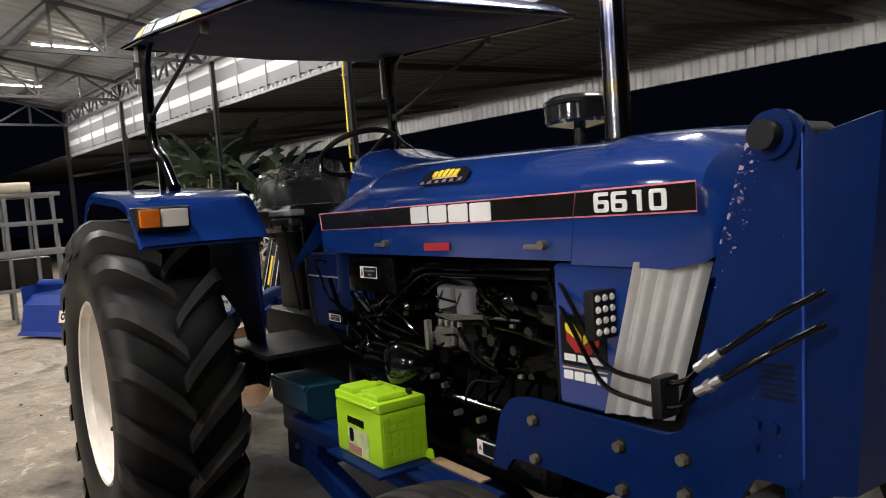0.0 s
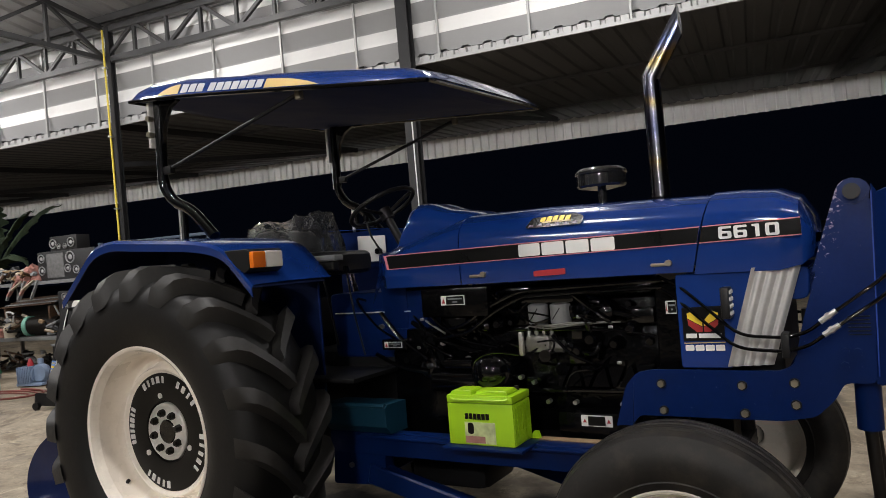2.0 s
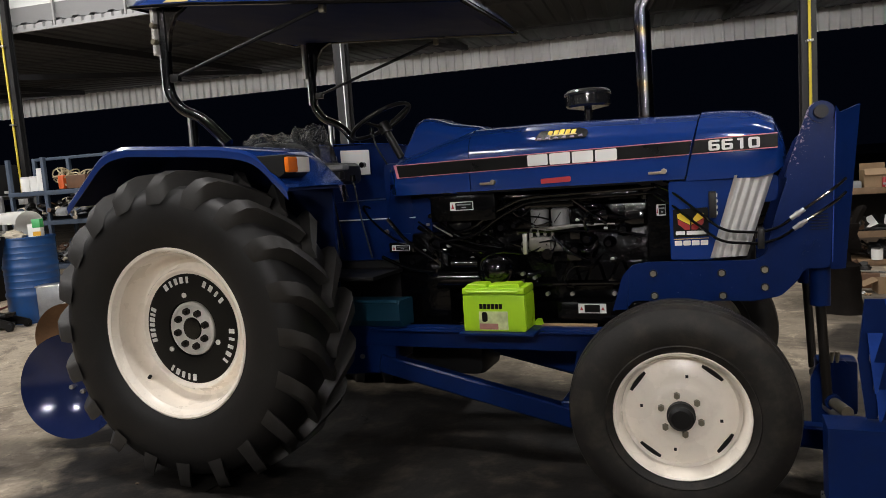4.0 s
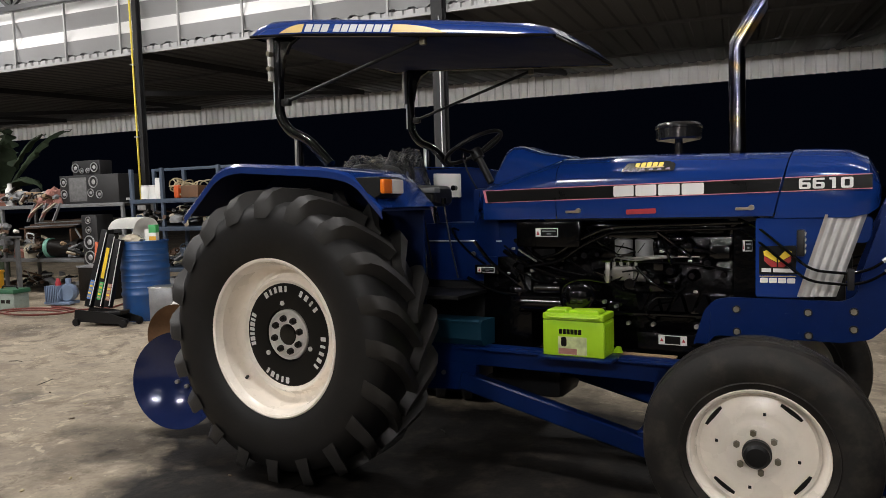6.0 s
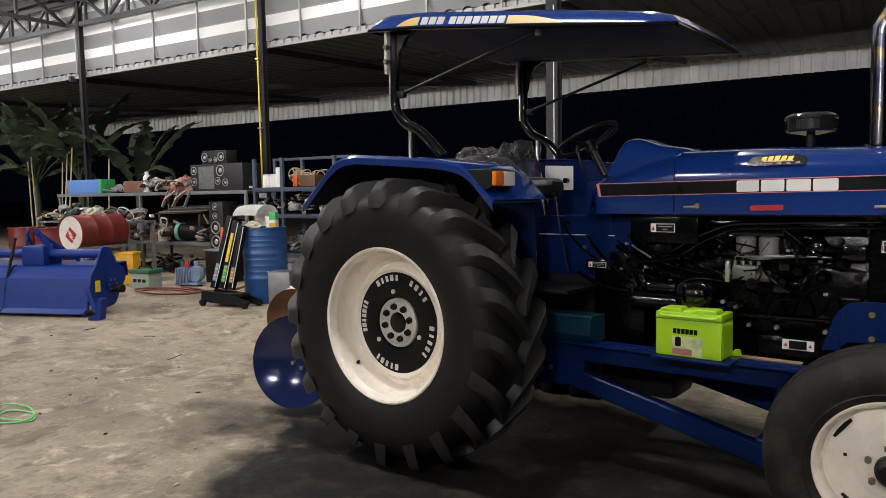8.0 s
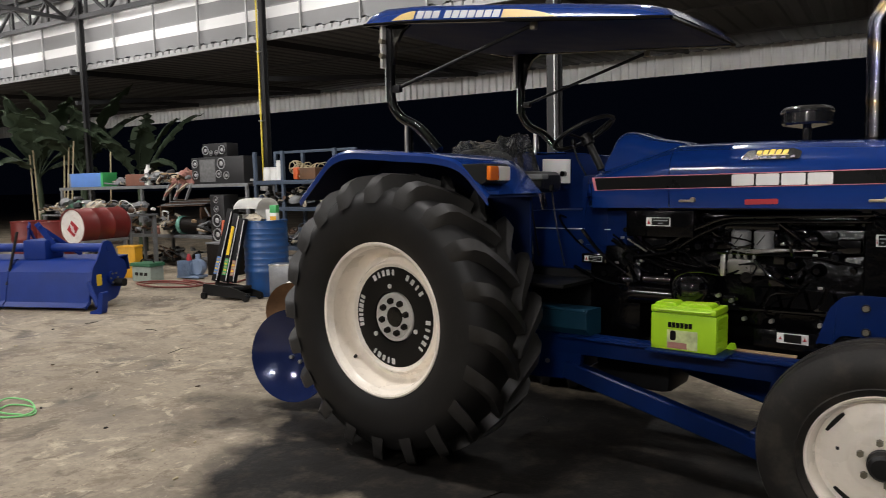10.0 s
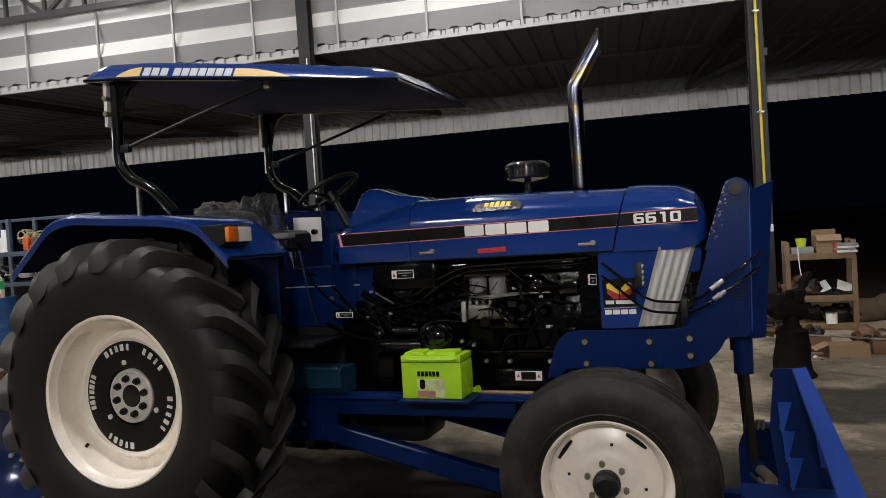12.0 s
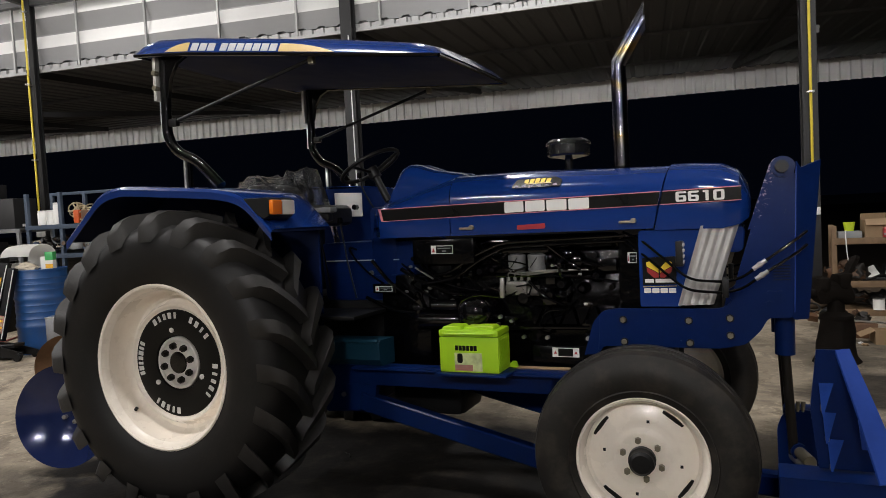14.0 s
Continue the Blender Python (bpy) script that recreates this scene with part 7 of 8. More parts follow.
block("orange_can", "orange can on the slate rack", "can", spot(-5.3, 4.06, 1.545), ORANGE_P, (0.09, 0.09, 0.18), 0.02)
block("carton", "brown carton on the slate rack", "carton", spot(-5.05, 4.1, 1.545), WOOD, (0.3, 0.2, 0.17))
for i, (s, z) in enumerate(((-5.8, 1.14), (-5.3, 1.14), (-4.85, 1.14), (-5.8, 0.55), (-5.3, 0.55), (-4.8, 0.55))):
    junk("rags, tins and parts crowded on the slate rack", spot(s, 4.2, z), (0.5, 0.38, 0.3), 28, [GREYB, GREASE, BEIGE, RUST, SLATE, BLACK_M], 60 + i)
heap("leaf_bag", "pale green crumpled bag on the slate rack", "bag", spot(-4.62, 4.1, 1.14), LEAF, (0.3, 0.3, 0.26), 0.6)
block("carton", "grey carton under the slate rack", "carton", spot(-5.35, 4.2, 0), GREYB, (0.6, 0.4, 0.4))

# ---- banana plants and canes outside ----
def banana(label, m, n, h, seed):
    """A banana clump: sheathed stem and long arching leaves with torn edges."""
    rnd = random.Random(seed)
    p = thing("banana_plant", label, "plant", m, "banana plants")
    part("stem", pipe([(0, 0, 0), (0.03, 0.02, h * 0.3), (0, 0, h * 0.62)], [0.11, 0.09, 0.05], 12), LEAF, p)
    for i in range(n):
        a = 2 * math.pi * i / n + rnd.uniform(-0.3, 0.3)
        L = rnd.uniform(0.9, 1.8)
        rise = rnd.uniform(1.2, 2.7)
        bm = bmesh.new()
        d = Vector((math.cos(a), math.sin(a), 0))
        side = Vector((-d.y, d.x, 0))
        rows = []
        N = 22
        for k in range(N + 1):
            t = k / N
            c = Vector((0, 0, h * 0.55)) + d * (L * (t * 0.95)) + Vector((0, 0, rise * 1.5 * t - 1.7 * t * t * rnd.uniform(0.97, 1.03)))
            w = 0.29 * math.sin(math.pi * min(1, max(0, (t - 0.14) / 0.86)) ** 0.75) + 0.012
            tear = 1 - 0.6 * (rnd.random() > 0.62)
            droop = 0.35 * w
            rows.append([bm.verts.new(c - side * w * tear - Vector((0, 0, droop))), bm.verts.new(c), bm.verts.new(c + side * w * (1 - 0.6 * (rnd.random() > 0.62)) - Vector((0, 0, droop)))])
        for A, B in zip(rows, rows[1:]):
            for q in (0, 1):
                bm.faces.new((A[q], A[q + 1], B[q + 1], B[q]))
        bmesh.ops.solidify(bm, geom=bm.faces[:], thickness=0.003)
        leaf = part("leaf", bm, LEAF, p)
        mid = [Vector((0, 0, h * 0.55)) + d * (L * (t * 0.95)) + Vector((0, 0, rise * 1.5 * t - 1.7 * t * t + 0.006)) for t in (q / 12 for q in range(13))]
        part("midrib", pipe(mid, [0.014 * (1 - q / 13) + 0.002 for q in range(13)], 6), LEAF, leaf)
    return p


banana("banana plant with torn arching leaves behind the rack", spot(-14.3, 6.4), 13, 3.3, 3)
banana("banana plant with drooping green leaves behind the rack", spot(-12.7, 6.8), 8, 2.7, 8)
banana("young banana plant with broad leaves behind the rack", spot(-15.8, 6.2), 12, 3.2, 5)
for i, (s, top, lean) in enumerate(((-15.5, 2.45, -0.25), (-15.3, 2.6, -0.3), (-14.3, 2.5, 0.2), (-14.15, 2.6, 0.25), (-14.4, 2.35, 0.1), (-12.6, 2.3, 0.05))):
    c = part("cane", rod((0, 0, 0), (lean, 0.1, top), 0.02, 0.014, 8), STEM)
    c.matrix_basis = spot(s, 5.9)
    tagged(c, "tall pale dry cane standing upright", "cane", "dry canes")
GREYF = mat("silver_frame_paint", (0.2, 0.2, 0.2), 0.4, metal=0.3, vary=0.2)
fr = thing("pipe_frame", "tall grey steel tube frame with pale rolls on top", "frame", pose(-10.3, -0.95, 0))
for y in (0.0, 0.35, 0.75, 1.15):
    part("upright", beam((0, y, 0), (0.0, y - (0.12 if y > 1 else 0.0), 2.15), 0.05, 0.05, up=(1, 0, 0), bevel=0.004), GREYF, fr)
    part("upright", beam((-0.8, y, 0), (-0.8, y, 2.15), 0.05, 0.05, up=(1, 0, 0), bevel=0.004), GREYF, fr)
for z, w in ((0.55, 0.06), (1.15, 0.1), (1.65, 0.07), (2.12, 0.06)):
    for x in (0.0, -0.8):
        part("cross_bar", box((x + 0.01, 0.55, z), (0.05, 1.25, w), 0.004), GREYF, fr)
for y in (0.0, 1.1):
    for z in (0.55, 1.65, 2.12):
        part("side_bar", box((-0.4, y, z), (0.8, 0.045, 0.05), 0.004), GREYF, fr)
for x in (-0.1, -0.35, -0.6):
    part("roll", rod((x, -0.1, 2.24), (x, 0.75, 2.24), 0.1, n=16), BEIGE, fr, "pale rolled mat")
part("machine_box", box((-0.4, 0.5, 0.82), (0.7, 0.9, 0.5), 0.05), GREASE, fr, "dark machine inside the frame")


# ---- rotary tiller ----
U = Vector((0.903, 0.429, 0)).normalized()
V = Vector((-U.y, U.x, 0))
TILL = Matrix((U, V, Vector((0, 0, 1)))).transposed().to_4x4()
TILL.translation = (-5.76, 0.49, 0)
TBLUE = mat("bright_blue_paint", (0.006, 0.027, 0.185), 0.42, vary=0.15, scale=4, fine=40, coat=0.05, rvary=0.06, spec=0.25)
tl = thing("rotary_tiller", "bright blue rotary tiller resting on the concrete", "tiller", TILL)
# hood section, front edge toward the walk: top, crease, skirt
hood = [(0.05, 0.60), (0.0, 0.585), (-0.10, 0.47), (-0.12, 0.46), (-0.20, 0.10), (-0.26, 0.05), (-0.25, 0.04), (-0.18, 0.085), (-0.10, 0.45), (0.01, 0.57), (0.55, 0.60), (0.58, 0.42), (0.59, 0.42), (0.56, 0.615)]
part("hood", loft([[Vector((x, y + 0.25, z)) for y, z in hood] for x in (-2.9, -0.40)], closed=True, caps=True), TBLUE, tl)
for x in (-1.62, -0.42):
    part("hood_rib", loft([[Vector((x + q, y + 0.245, z + 0.012)) for y, z in hood[:7]] + [Vector((x + q, y + 0.265, z - 0.015)) for y, z in hood[6::-1]] for q in (-0.012, 0.012)], closed=True, caps=True), TBLUE, tl)
part("top_tube", rod((-2.9, 0.42, 0.74), (-0.36, 0.42, 0.74), 0.055, n=20), TBLUE, tl)
plate = round_poly([(-0.12, 0.12), (0.02, 0.06), (0.30, 0.10), (0.42, 0.30), (0.52, 0.40), (0.48, 0.56), (0.36, 0.60), (0.24, 0.82), (0.10, 0.84), (-0.02, 0.62), (-0.12, 0.52), (-0.17, 0.3)], 0.06)
bm = bmesh.new()
a = [bm.verts.new((-0.385, y + 0.22, z)) for y, z in plate]
b = [bm.verts.new((-0.365, y + 0.22, z)) for y, z in plate]
bm.faces.new(a)
bm.faces.new(b)
for i in range(len(a)):
    bm.faces.new((a[i], a[(i + 1) % len(a)], b[(i + 1) % len(a)], b[i]))
end = part("end_plate", bm, TBLUE, tl)
part("bearing_cap", rod((-0.365, 0.42, 0.36), (-0.325, 0.42, 0.36), 0.085, n=24), TBLUE, end)
for k in range(6):
    a = k * math.pi / 3
    part("bolt", rod((-0.33, 0.42 + 0.065 * math.cos(a), 0.36 + 0.065 * math.sin(a)), (-0.31, 0.42 + 0.065 * math.cos(a), 0.36 + 0.065 * math.sin(a)), 0.012, n=6), ZINC, end)
part("warning_label", box((-0.3635, 0.20, 0.36), (0.003, 0.09, 0.14)), YELLOW, end)
part("end_plate", box((-2.95, 0.45, 0.42), (0.02, 0.6, 0.6), 0.02), TBLUE, tl)
part("support_arm", beam((-0.38, 0.02, 0.36), (-0.2, -0.06, 0.08), 0.03, 0.06, bevel=0.005), TBLUE, tl)
sk = part("skid_shoe", slab(round_poly([(-0.26, 0.0), (-0.10, 0.0), (-0.06, 0.26), (-0.12, 0.26), (-0.15, 0.06), (-0.26, 0.03)], 0.03), -0.13, -0.03), TBLUE, tl)
part("rotor_shaft", rod((-2.9, 0.45, 0.30), (-0.2, 0.45, 0.30), 0.05, n=16), BLACK_M, tl)
for i in range(11):
    x = -2.75 + 0.20 * i
    for k in range(3):
        a = i * 0.7 + k * 2.09
        c, s_ = math.cos(a), math.sin(a)
        part("blade", pipe([(x, 0.45 + 0.04 * c, 0.30 + 0.04 * s_), (x, 0.45 + 0.2 * c, 0.30 + 0.2 * s_), (x + 0.08, 0.45 + 0.25 * c, 0.30 + 0.25 * s_)], [0.022, 0.018, 0.01], 6), RUST, tl)
for sgn in (-1, 1):
    part("hitch_bar", beam((-1.35 + 0.22 * sgn, 0.42, 0.72), (-1.35 + 0.05 * sgn, 0.30, 1.06), 0.02, 0.07, bevel=0.004), TBLUE, tl)
    part("hitch_strut", beam((-1.35 + 0.08 * sgn, 0.3, 1.02), (-1.35 + 0.30 * sgn, 0.75, 0.62), 0.02, 0.05, bevel=0.004), TBLUE, tl)
part("gearbox", box((-1.35, 0.44, 0.72), (0.34, 0.32, 0.26), 0.04), TBLUE, tl)
part("input_shaft", rod((-1.35, 0.55, 0.75), (-1.35, 0.75, 0.75), 0.035, n=14), STEEL, tl)
part("lever_rod", rod((-1.62, 0.1, 0.30), (-1.60, 0.30, 0.95), 0.018, n=10), GREASE, tl)
lb = part("warning_label", box((-1.88, 0.075, 0.31), (0.24, 0.004, 0.17), rot=Matrix.Rotation(radians(-13), 3, "X")), YELLOW, tl)
part("label_panel", box((-1.88, 0.072, 0.31), (0.2, 0.004, 0.14), rot=Matrix.Rotation(radians(-13), 3, "X")), WHITE, lb)
part("label_mark", lathe([(0.025, 0), (0.05, 0), (0.05, -0.004), (0.025, -0.004)], 24, m=Matrix.Translation((-1.90, 0.0695, 0.315)) @ Matrix.Rotation(radians(-13), 4, "X"), closed=True), GREASE, lb)

# ---- disc plough behind the rear wheel ----
dp = thing("disc_plough", "blue disc plough with polished and rusty discs", "plough", LEANING)
NAVY = mat("navy_polished_disc", (0.012, 0.022, 0.09), 0.16, metal=0.25, vary=0.2, scale=5, coat=0.5)
DBROWN = mat("rust_brown_disc", (0.16, 0.085, 0.04), 0.5, metal=0.35, vary=0.35, scale=9, bump=0.15)


def disc(c, normal, r, material):
    """A dished plough disc with its hub behind."""
    q = Vector(normal).normalized().to_track_quat("-Y", "Z").to_matrix().to_4x4()
    M = Matrix.Translation(c) @ q
    prof = [(0.0, 0.10)] + [(r * k / 8, 0.10 - 0.10 * (k / 8) ** 2) for k in range(1, 9)] + [(r, 0.006)] + [(r * k / 8, 0.108 - 0.10 * (k / 8) ** 2) for k in range(7, 0, -1)] + [(0.0, 0.108)]
    d = part("disc", lathe(prof, 56, m=M), material, dp)
    part("hub", lathe([(0, 0.108), (0.07, 0.108), (0.07, 0.16), (0.045, 0.2), (0.045, 0.32), (0, 0.32)], 24, m=M), BLUE_D, d)
    for k in range(4):
        a = k * math.pi / 2 + 0.4
        part("bolt", lathe([(0, 0.075), (0.014, 0.075), (0.014, 0.1), (0, 0.1)], 6, m=M @ Matrix.Translation((0.05 * math.cos(a), 0, 0.05 * math.sin(a)))), STEEL, d)


disc((-1.09, -0.75, 0.36), (0.30, -0.95, 0.10), 0.30, NAVY)
disc((-1.62, -0.3, 0.54), (0.35, -0.93, 0.1), 0.21, DBROWN)
disc((-1.85, 0.25, 0.36), (0.35, -0.93, 0.1), 0.30, DBROWN)
part("main_beam", beam((-1.05, -0.5, 0.72), (-2.1, 0.65, 0.86), 0.10, 0.12, bevel=0.012), BLUE_D, dp)
for p0, p1 in (((-1.16, -0.45, 0.34), (-1.2, -0.35, 0.74)), ((-1.5, 0.02, 0.58), (-1.52, 0.02, 0.8)), ((-1.85, 0.55, 0.4), (-1.8, 0.42, 0.8))):
    part("standard", beam(p0, p1, 0.06, 0.09, bevel=0.01), BLUE_D, dp)
for y in (-0.3, 0.3):
    part("hitch_arm", beam((-1.3, y, 0.76), (-0.75, y * 0.9, 0.55), 0.03, 0.08, bevel=0.006), BLUE_D, dp)
part("mast", beam((-1.3, 0, 0.78), (-1.05, 0, 1.15), 0.05, 0.09, bevel=0.006), BLUE_D, dp)
part("foot", box((-1.95, 0.6, 0.42), (0.06, 0.06, 0.84), 0.006), BLUE_D, dp)

# green rope on the floor
rp = []
for k in range(80):
    a = 2 * math.pi * k / 40
    drift = 0.0 if k < 40 else -0.16
    rp.append(Vector((-2.60 + drift * math.sin(math.pi * (k % 40) / 40) + 0.17 * math.cos(a) * (1 + 0.15 * math.sin(3 * a)), -1.84 + 0.11 * math.sin(a) - drift * 0.3 * math.sin(math.pi * (k % 40) / 40), 0.008 + (0.008 if k >= 40 else 0))))
tagged(part("rope_loop", pipe(rp, 0.006, 6, closed=True), HOSE_G), "loop of bright green rope lying on concrete", "rope")

# twigs, chips and dust clods on the floor
rnd = random.Random(23)
for i in range(46):
    x, y = rnd.uniform(-5.5, 0.8), rnd.uniform(-3.0, 0.2)
    if i % 6 == 0:
        a, ln = rnd.uniform(0, 6.3), rnd.uniform(0.08, 0.22)
        ob = part("twig", pipe([(0, 0, 0.004), (ln * 0.5, 0.01, 0.006), (ln, 0, 0.004)], 0.003, 5), GREASE)
        ob.matrix_basis = pose(x, y, 0, 0, 0, math.degrees(a))
        tagged(ob, "thin dark twig lying on the concrete", "twig", "twigs")
    else:
        heap("debris", "small clod of dirt on the concrete", "debris", pose(x, y, -0.001, 0, 0, rnd.uniform(0, 180)), rnd.choice((GREASE, EARTH, STEM)), (rnd.uniform(0.012, 0.04), rnd.uniform(0.012, 0.03), 0.010), 0.5, 2)

# ---- wooden shelf and litter by the dark end ----
ws = thing("wooden_shelf", "worn pale wooden shelf with three boards", "shelf", pose(3.47, 5.7, 0))
for x in (0.03, 0.72):
    for y in (0.03, 0.37):
        part("leg", box((x, y, 0.52), (0.055, 0.05, 1.04), 0.004), PINE, ws)
for z in (0.06, 0.385, 0.88):
    part("board", box((0.375, 0.2, z), (0.68, 0.40, 0.025), 0.004), PINE, ws)
    part("apron", box((0.375, -0.005, z - 0.02), (0.70, 0.02, 0.075), 0.004), PINE, ws)
part("side_panel", box((0.74, 0.2, 0.965), (0.016, 0.40, 0.13), 0.003), PINE, ws)
cup = thing("plastic_tub", "lime green plastic tub on the shelf", "tub", pose(3.66, 5.78, 0.9725))
part("tub", lathe([(0.048, 0), (0.062, 0.10), (0.056, 0.10), (0.043, 0.008), (0, 0.008), (0, 0)], 24, m=Z_UP, closed=True), mat("lime_tub", (0.5, 0.62, 0.03), 0.4, vary=0.1), cup)
block("tin_case", "flat grey tin case under the tub", "case", pose(3.66, 5.78, 0.8935), GREYB, (0.24, 0.2, 0.078), 0.01)
cb = thing("cardboard_carton", "brown cardboard carton with open flaps on the shelf", "carton", pose(3.93, 5.82, 0.8935, 0, 0, 6))
for x in (-0.13, 0.13):
    part("wall", box((x, 0, 0.10), (0.006, 0.2, 0.20)), CARD, cb)
for y in (-0.1, 0.1):
    part("wall", box((0, y, 0.10), (0.266, 0.006, 0.20)), CARD, cb)
part("bottom", box((0, 0, 0.004), (0.25, 0.19, 0.006)), CARD, cb)
part("flap", box((0, -0.125, 0.175), (0.26, 0.006, 0.09), rot=Matrix.Rotation(radians(-40), 3, "X")), CARD, cb)
part("flap", box((0, 0.105, 0.235), (0.26, 0.006, 0.07), rot=Matrix.Rotation(radians(8), 3, "X")), CARD, cb)
block("red_marker_tin", "small red tin before the carton", "tin", pose(4.0, 5.68, 0.8935), RED, (0.035, 0.035, 0.11), 0.008)
for k, (x, rz) in enumerate(((4.1, 10), (4.12, -14), (4.09, 24), (4.12, 2))):
    block("papers", "loose white papers piled on the shelf", "paper", pose(x, 5.76, 0.8935 + 0.026 * k, 0, 0, rz), (PAPER, GREYB)[k % 2], (0.21, 0.27, 0.024), 0.004, "papers")
wire = part("white_cable", pipe([(3.62, 5.71, 0.98), (3.61, 5.67, 0.95), (3.62, 5.665, 0.75), (3.64, 5.67, 0.6), (3.66, 5.68, 0.47)], 0.006, 6, corner=0.03), WHITE)
tagged(wire, "thin white cable hanging from the shelf", "cable")
kb = thing("tent_frame", "folded black frame with two white panels", "frame", pose(3.98, 5.84, 0.3985))
for sg in (-1, 1):
    rot = Matrix.Rotation(radians(24 * sg), 3, "Y") @ Matrix.Rotation(radians(28), 3, "X")
    part("panel", box((0.11 * sg, 0, 0.08), (0.22, 0.24, 0.012), 0.003, rot=rot), BLACK_M, kb)
    part("sheet", box((0.12 * sg, -0.006, 0.088), (0.16, 0.2, 0.008), 0.002, rot=rot), PAPER, kb)
part("foot", box((0, 0, 0.02), (0.4, 0.2, 0.04), 0.005), BLACK_M, kb)
heap("dark_bundle", "dark bundle pushed onto the shelf", "bundle", pose(3.72, 5.85, 0.3985), GREASE, (0.24, 0.28, 0.2), 0.5)
heap("floor_bundle", "dark bag on the shelf's lowest board", "bag", pose(4.02, 5.85, 0.0735), BLACK_M, (0.34, 0.3, 0.2), 0.5)
jar = thing("paint_can", "small white paint can on the lowest board", "can", pose(3.93, 5.7, 0.0735))
part("can", rod((0, 0, 0), (0, 0, 0.12), 0.06, n=24), PAPER, jar)
part("lid", rod((0, 0, 0.12), (0, 0, 0.13), 0.062, n=24), STEEL, jar)
bank = bmesh.new()
for i in range(16):
    lump((i * 0.28 + random.uniform(-0.05, 0.05), random.uniform(-0.1, 0.1), 0), (0.6, 0.6, random.uniform(0.24, 0.32)), 0.45, 2, i, bank)
ob = part("earth_bank", bank, EARTH, angle=80)
ob.matrix_basis = pose(3.2, 6.5, -0.02, 0, 0, 3)
tagged(ob, "low bank of packed earth beyond the floor", "bank", "", "stuff")
# added near-black sheet: the unlit dark beyond the floor is in its colour
soil = bmesh.new()
vs = [soil.verts.new(v) for v in ((2.2, 6.75, 0.004), (60, 6.75, 0.004), (60, 90, 0.004), (2.2, 90, 0.004))]
soil.faces.new(vs)
tagged(part("ground", soil, mat("unlit_soil", (0.018, 0.013, 0.009), 0.9, vary=0.5, scale=3, bump=0.5, spec=0.1)), "ground beyond the concrete, painted dark as unlit", "ground", kind="structure")
ob_box = thing("open_carton", "flattened brown cardboard box on the dirty concrete", "carton", pose(3.82, 4.05, 0, 0, 0, 5))
part("front", box((0.0, -0.09, 0.065), (0.34, 0.006, 0.13)), CARD, ob_box)
part("back", box((0.0, 0.14, 0.06), (0.34, 0.006, 0.12)), CARD, ob_box)
for x in (-0.17, 0.17):
    part("side", box((x, 0.025, 0.06), (0.006, 0.23, 0.12)), CARD, ob_box)
part("bottom", box((0, 0.025, 0.004), (0.33, 0.22, 0.006)), CARD, ob_box)
part("flap", box((-0.23, 0.02, 0.10), (0.14, 0.2, 0.005), rot=Matrix.Rotation(radians(-24), 3, "Y")), CARD, ob_box)
bar = part("metal_strip", beam((3.52, 4.35, 0.16), (4.2, 4.15, 0.14), 0.04, 0.014, bevel=0.002), STEEL)
tagged(bar, "bare metal strip lying across the cardboard box", "strip")
block("timber_block", "rough timber block under the metal strip", "timber", pose(3.62, 4.33, 0), WOOD, (0.2, 0.14, 0.145), 0.006)
block("timber_block", "rough timber block on the dirty concrete", "timber", pose(4.12, 4.2, 0), WOOD, (0.14, 0.12, 0.13), 0.006)
for i in range(6):
    x, y = random.uniform(3.3, 3.8), random.uniform(3.4, 4.2)
    heap("litter", "scrap of pale litter on the concrete", "litter", pose(x, y, 0.0, 0, 0, random.uniform(0, 180)), (PAPER, CARD, GREYB)[i % 3], (random.uniform(0.03, 0.09), random.uniform(0.03, 0.07), 0.025), 0.6, 2)

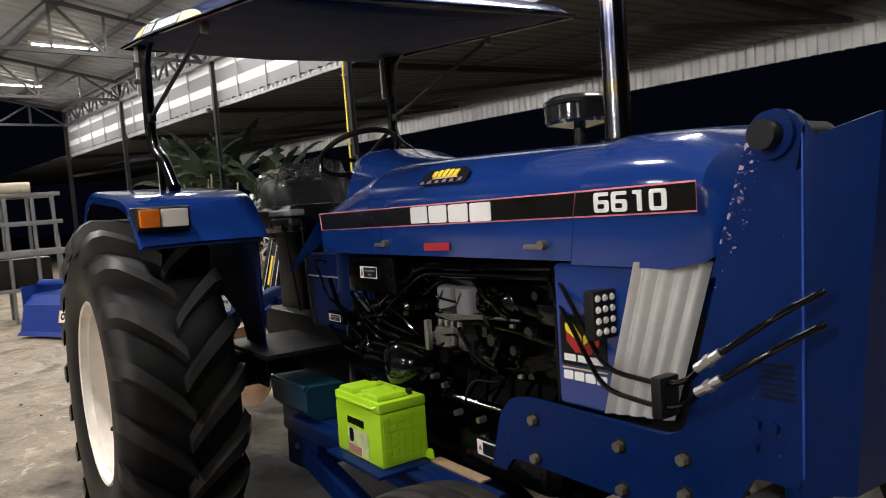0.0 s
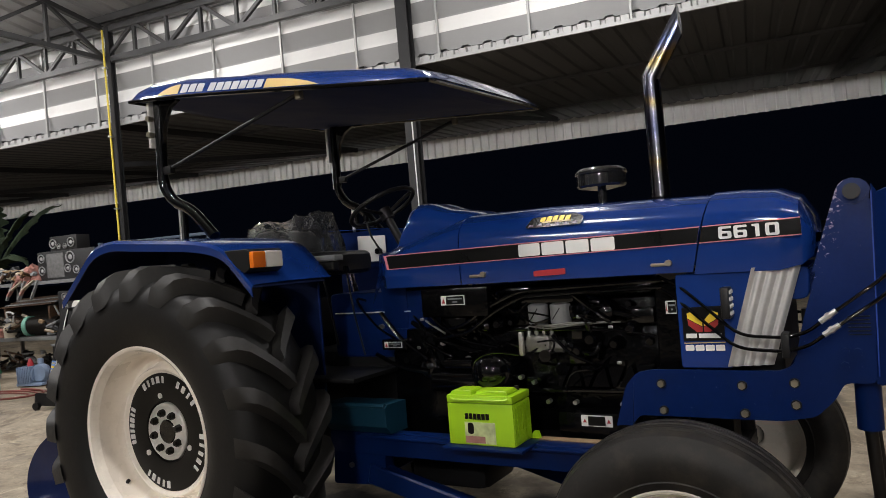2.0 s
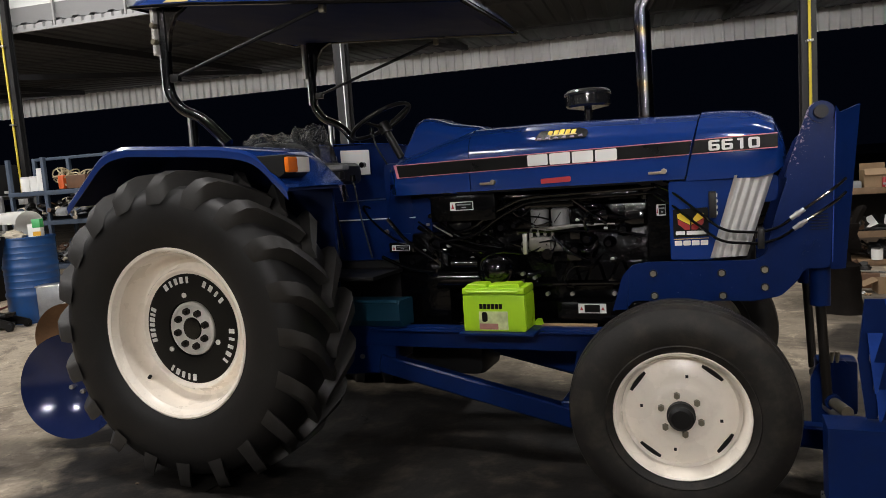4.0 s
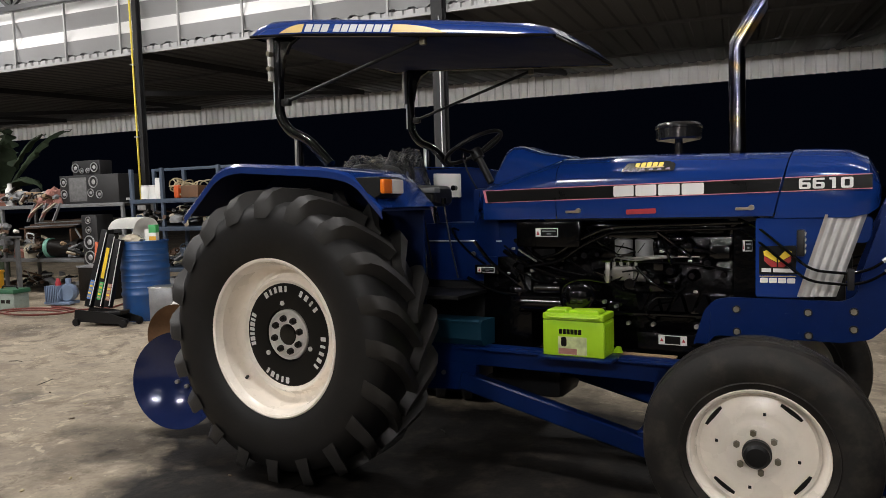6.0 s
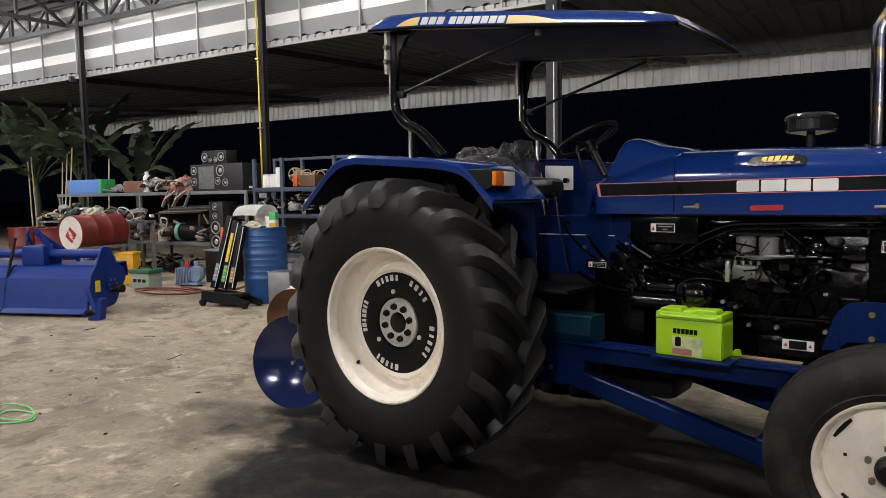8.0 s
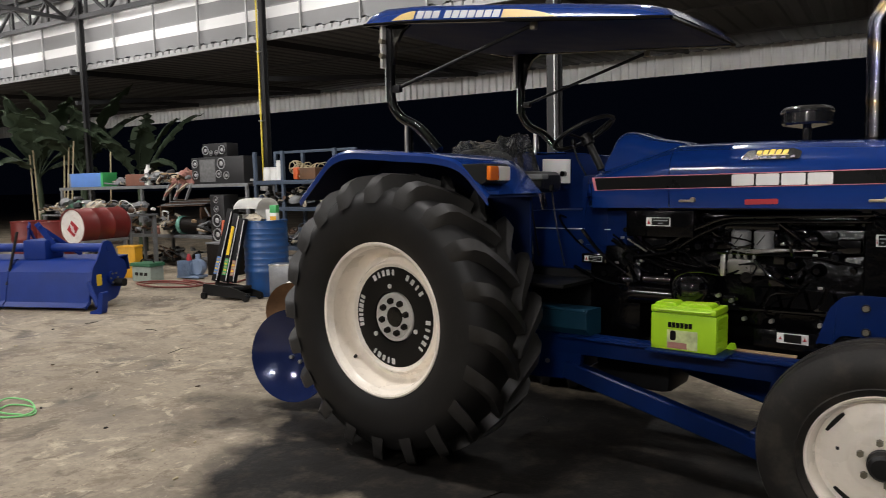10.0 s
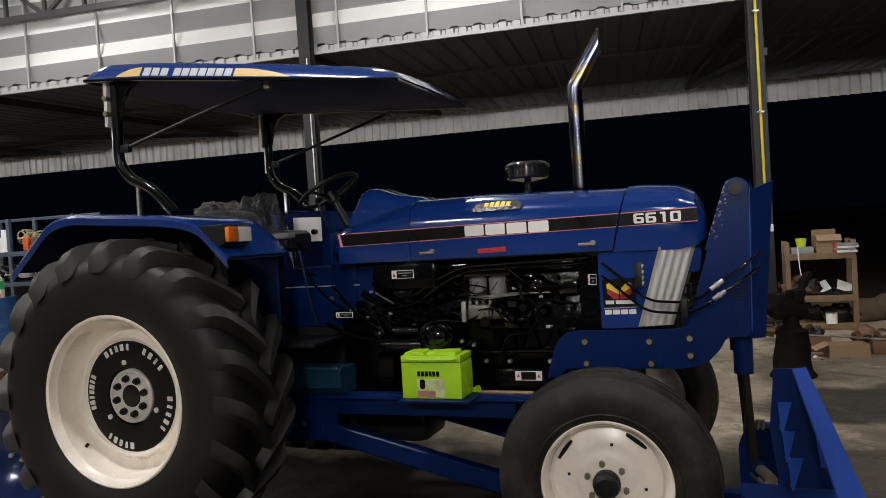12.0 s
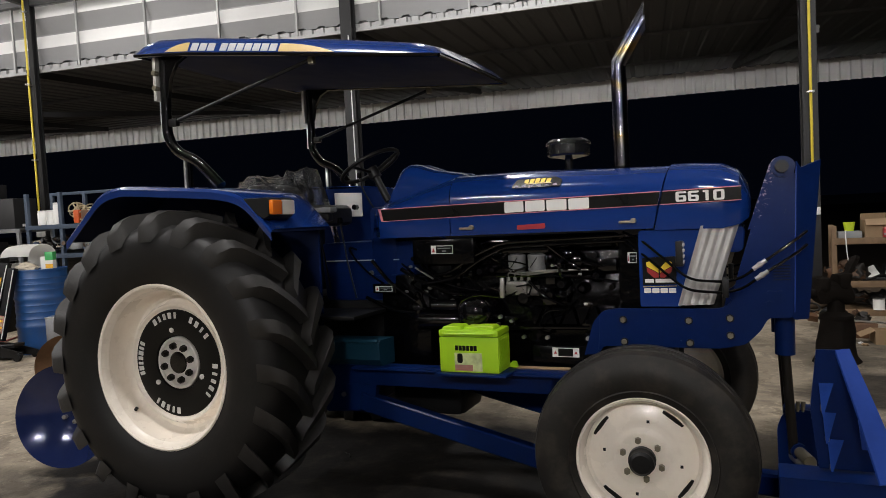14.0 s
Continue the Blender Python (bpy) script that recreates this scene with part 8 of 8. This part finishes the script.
for i, (x, z, w) in enumerate(((3.62, 0.3985, 0.25), (4.05, 0.0735, 0.4), (3.75, 0.0735, 0.3))):
    junk("tins and odd parts on the wooden shelf", pose(x, 5.9, z), (w, 0.26, 0.16), 14, [GREASE, BLACK_M, RUST, GREASE, WOOD], 80 + i)
junk("scrap and broken timber dumped beyond the floor's edge", pose(3.3, 4.9, 0), (0.9, 0.5, 0.2), 22, [GREASE, RUST, WOOD, GREASE, BLACK_M], 84)
junk("scrap iron dumped on the dirty concrete", pose(4.3, 4.7, 0), (0.7, 0.5, 0.12), 14, [GREASE, RUST, EARTH, WOOD, GREASE], 85)

# greasy iron on a stump


def gnarled(bm, amount=0.03, scale=7.0):
    """Break up a plain solid into a worn, grease-caked one."""
    bmesh.ops.subdivide_edges(bm, edges=bm.edges[:], cuts=3, use_grid_fill=True)
    for v in bm.verts:
        q = v.co * scale
        v.co += Vector((noise.noise(q), noise.noise(q + Vector((9, 0, 0))), noise.noise(q + Vector((0, 9, 0))))) * amount
    return bm


stump = part("stump", lathe([(0, 0), (0.20, 0), (0.17, 0.05), (0.15, 0.14), (0.125, 0.25), (0.13, 0.36), (0, 0.36)], 24, m=Z_UP), SOOT)
for v in stump.data.vertices:
    v.co += Vector((noise.noise(v.co * 6), noise.noise(v.co * 6 + Vector((7, 0, 0))), 0)) * 0.05
stump.matrix_basis = pose(3.27, 3.2, 0)
tagged(stump, "dark oily wooden stump on concrete", "stump")
vz = thing("bench_vise", "greasy old bench vise fixed on the stump", "vise", pose(3.27, 3.2, 0.36, 0, 0, 20))
part("base", lathe([(0, 0), (0.13, 0), (0.13, 0.03), (0.07, 0.06), (0.06, 0.16), (0, 0.16)], 24, m=Z_UP), SOOT, vz)
part("body", gnarled(box((-0.02, 0, 0.22), (0.30, 0.15, 0.17), 0.05)), SOOT, vz)
part("fixed_jaw", gnarled(box((0.05, 0, 0.33), (0.12, 0.18, 0.12), 0.03)), SOOT, vz)
part("moving_jaw", gnarled(box((-0.12, 0, 0.30), (0.08, 0.17, 0.12), 0.03)), SOOT, vz)
part("slide_bar", rod((-0.26, 0, 0.22), (-0.1, 0, 0.22), 0.04, n=16), SOOT, vz)
part("screw", rod((-0.31, 0, 0.22), (-0.25, 0, 0.22), 0.025, n=14), SOOT, vz)
part("handle", rod((-0.30, -0.12, 0.17), (-0.30, 0.12, 0.27), 0.010, n=10), STEEL, vz)
part("crank_lever", gnarled(beam((0.07, 0, 0.34), (0.19, 0.02, 0.52), 0.06, 0.075, bevel=0.02), 0.025), SOOT, vz)
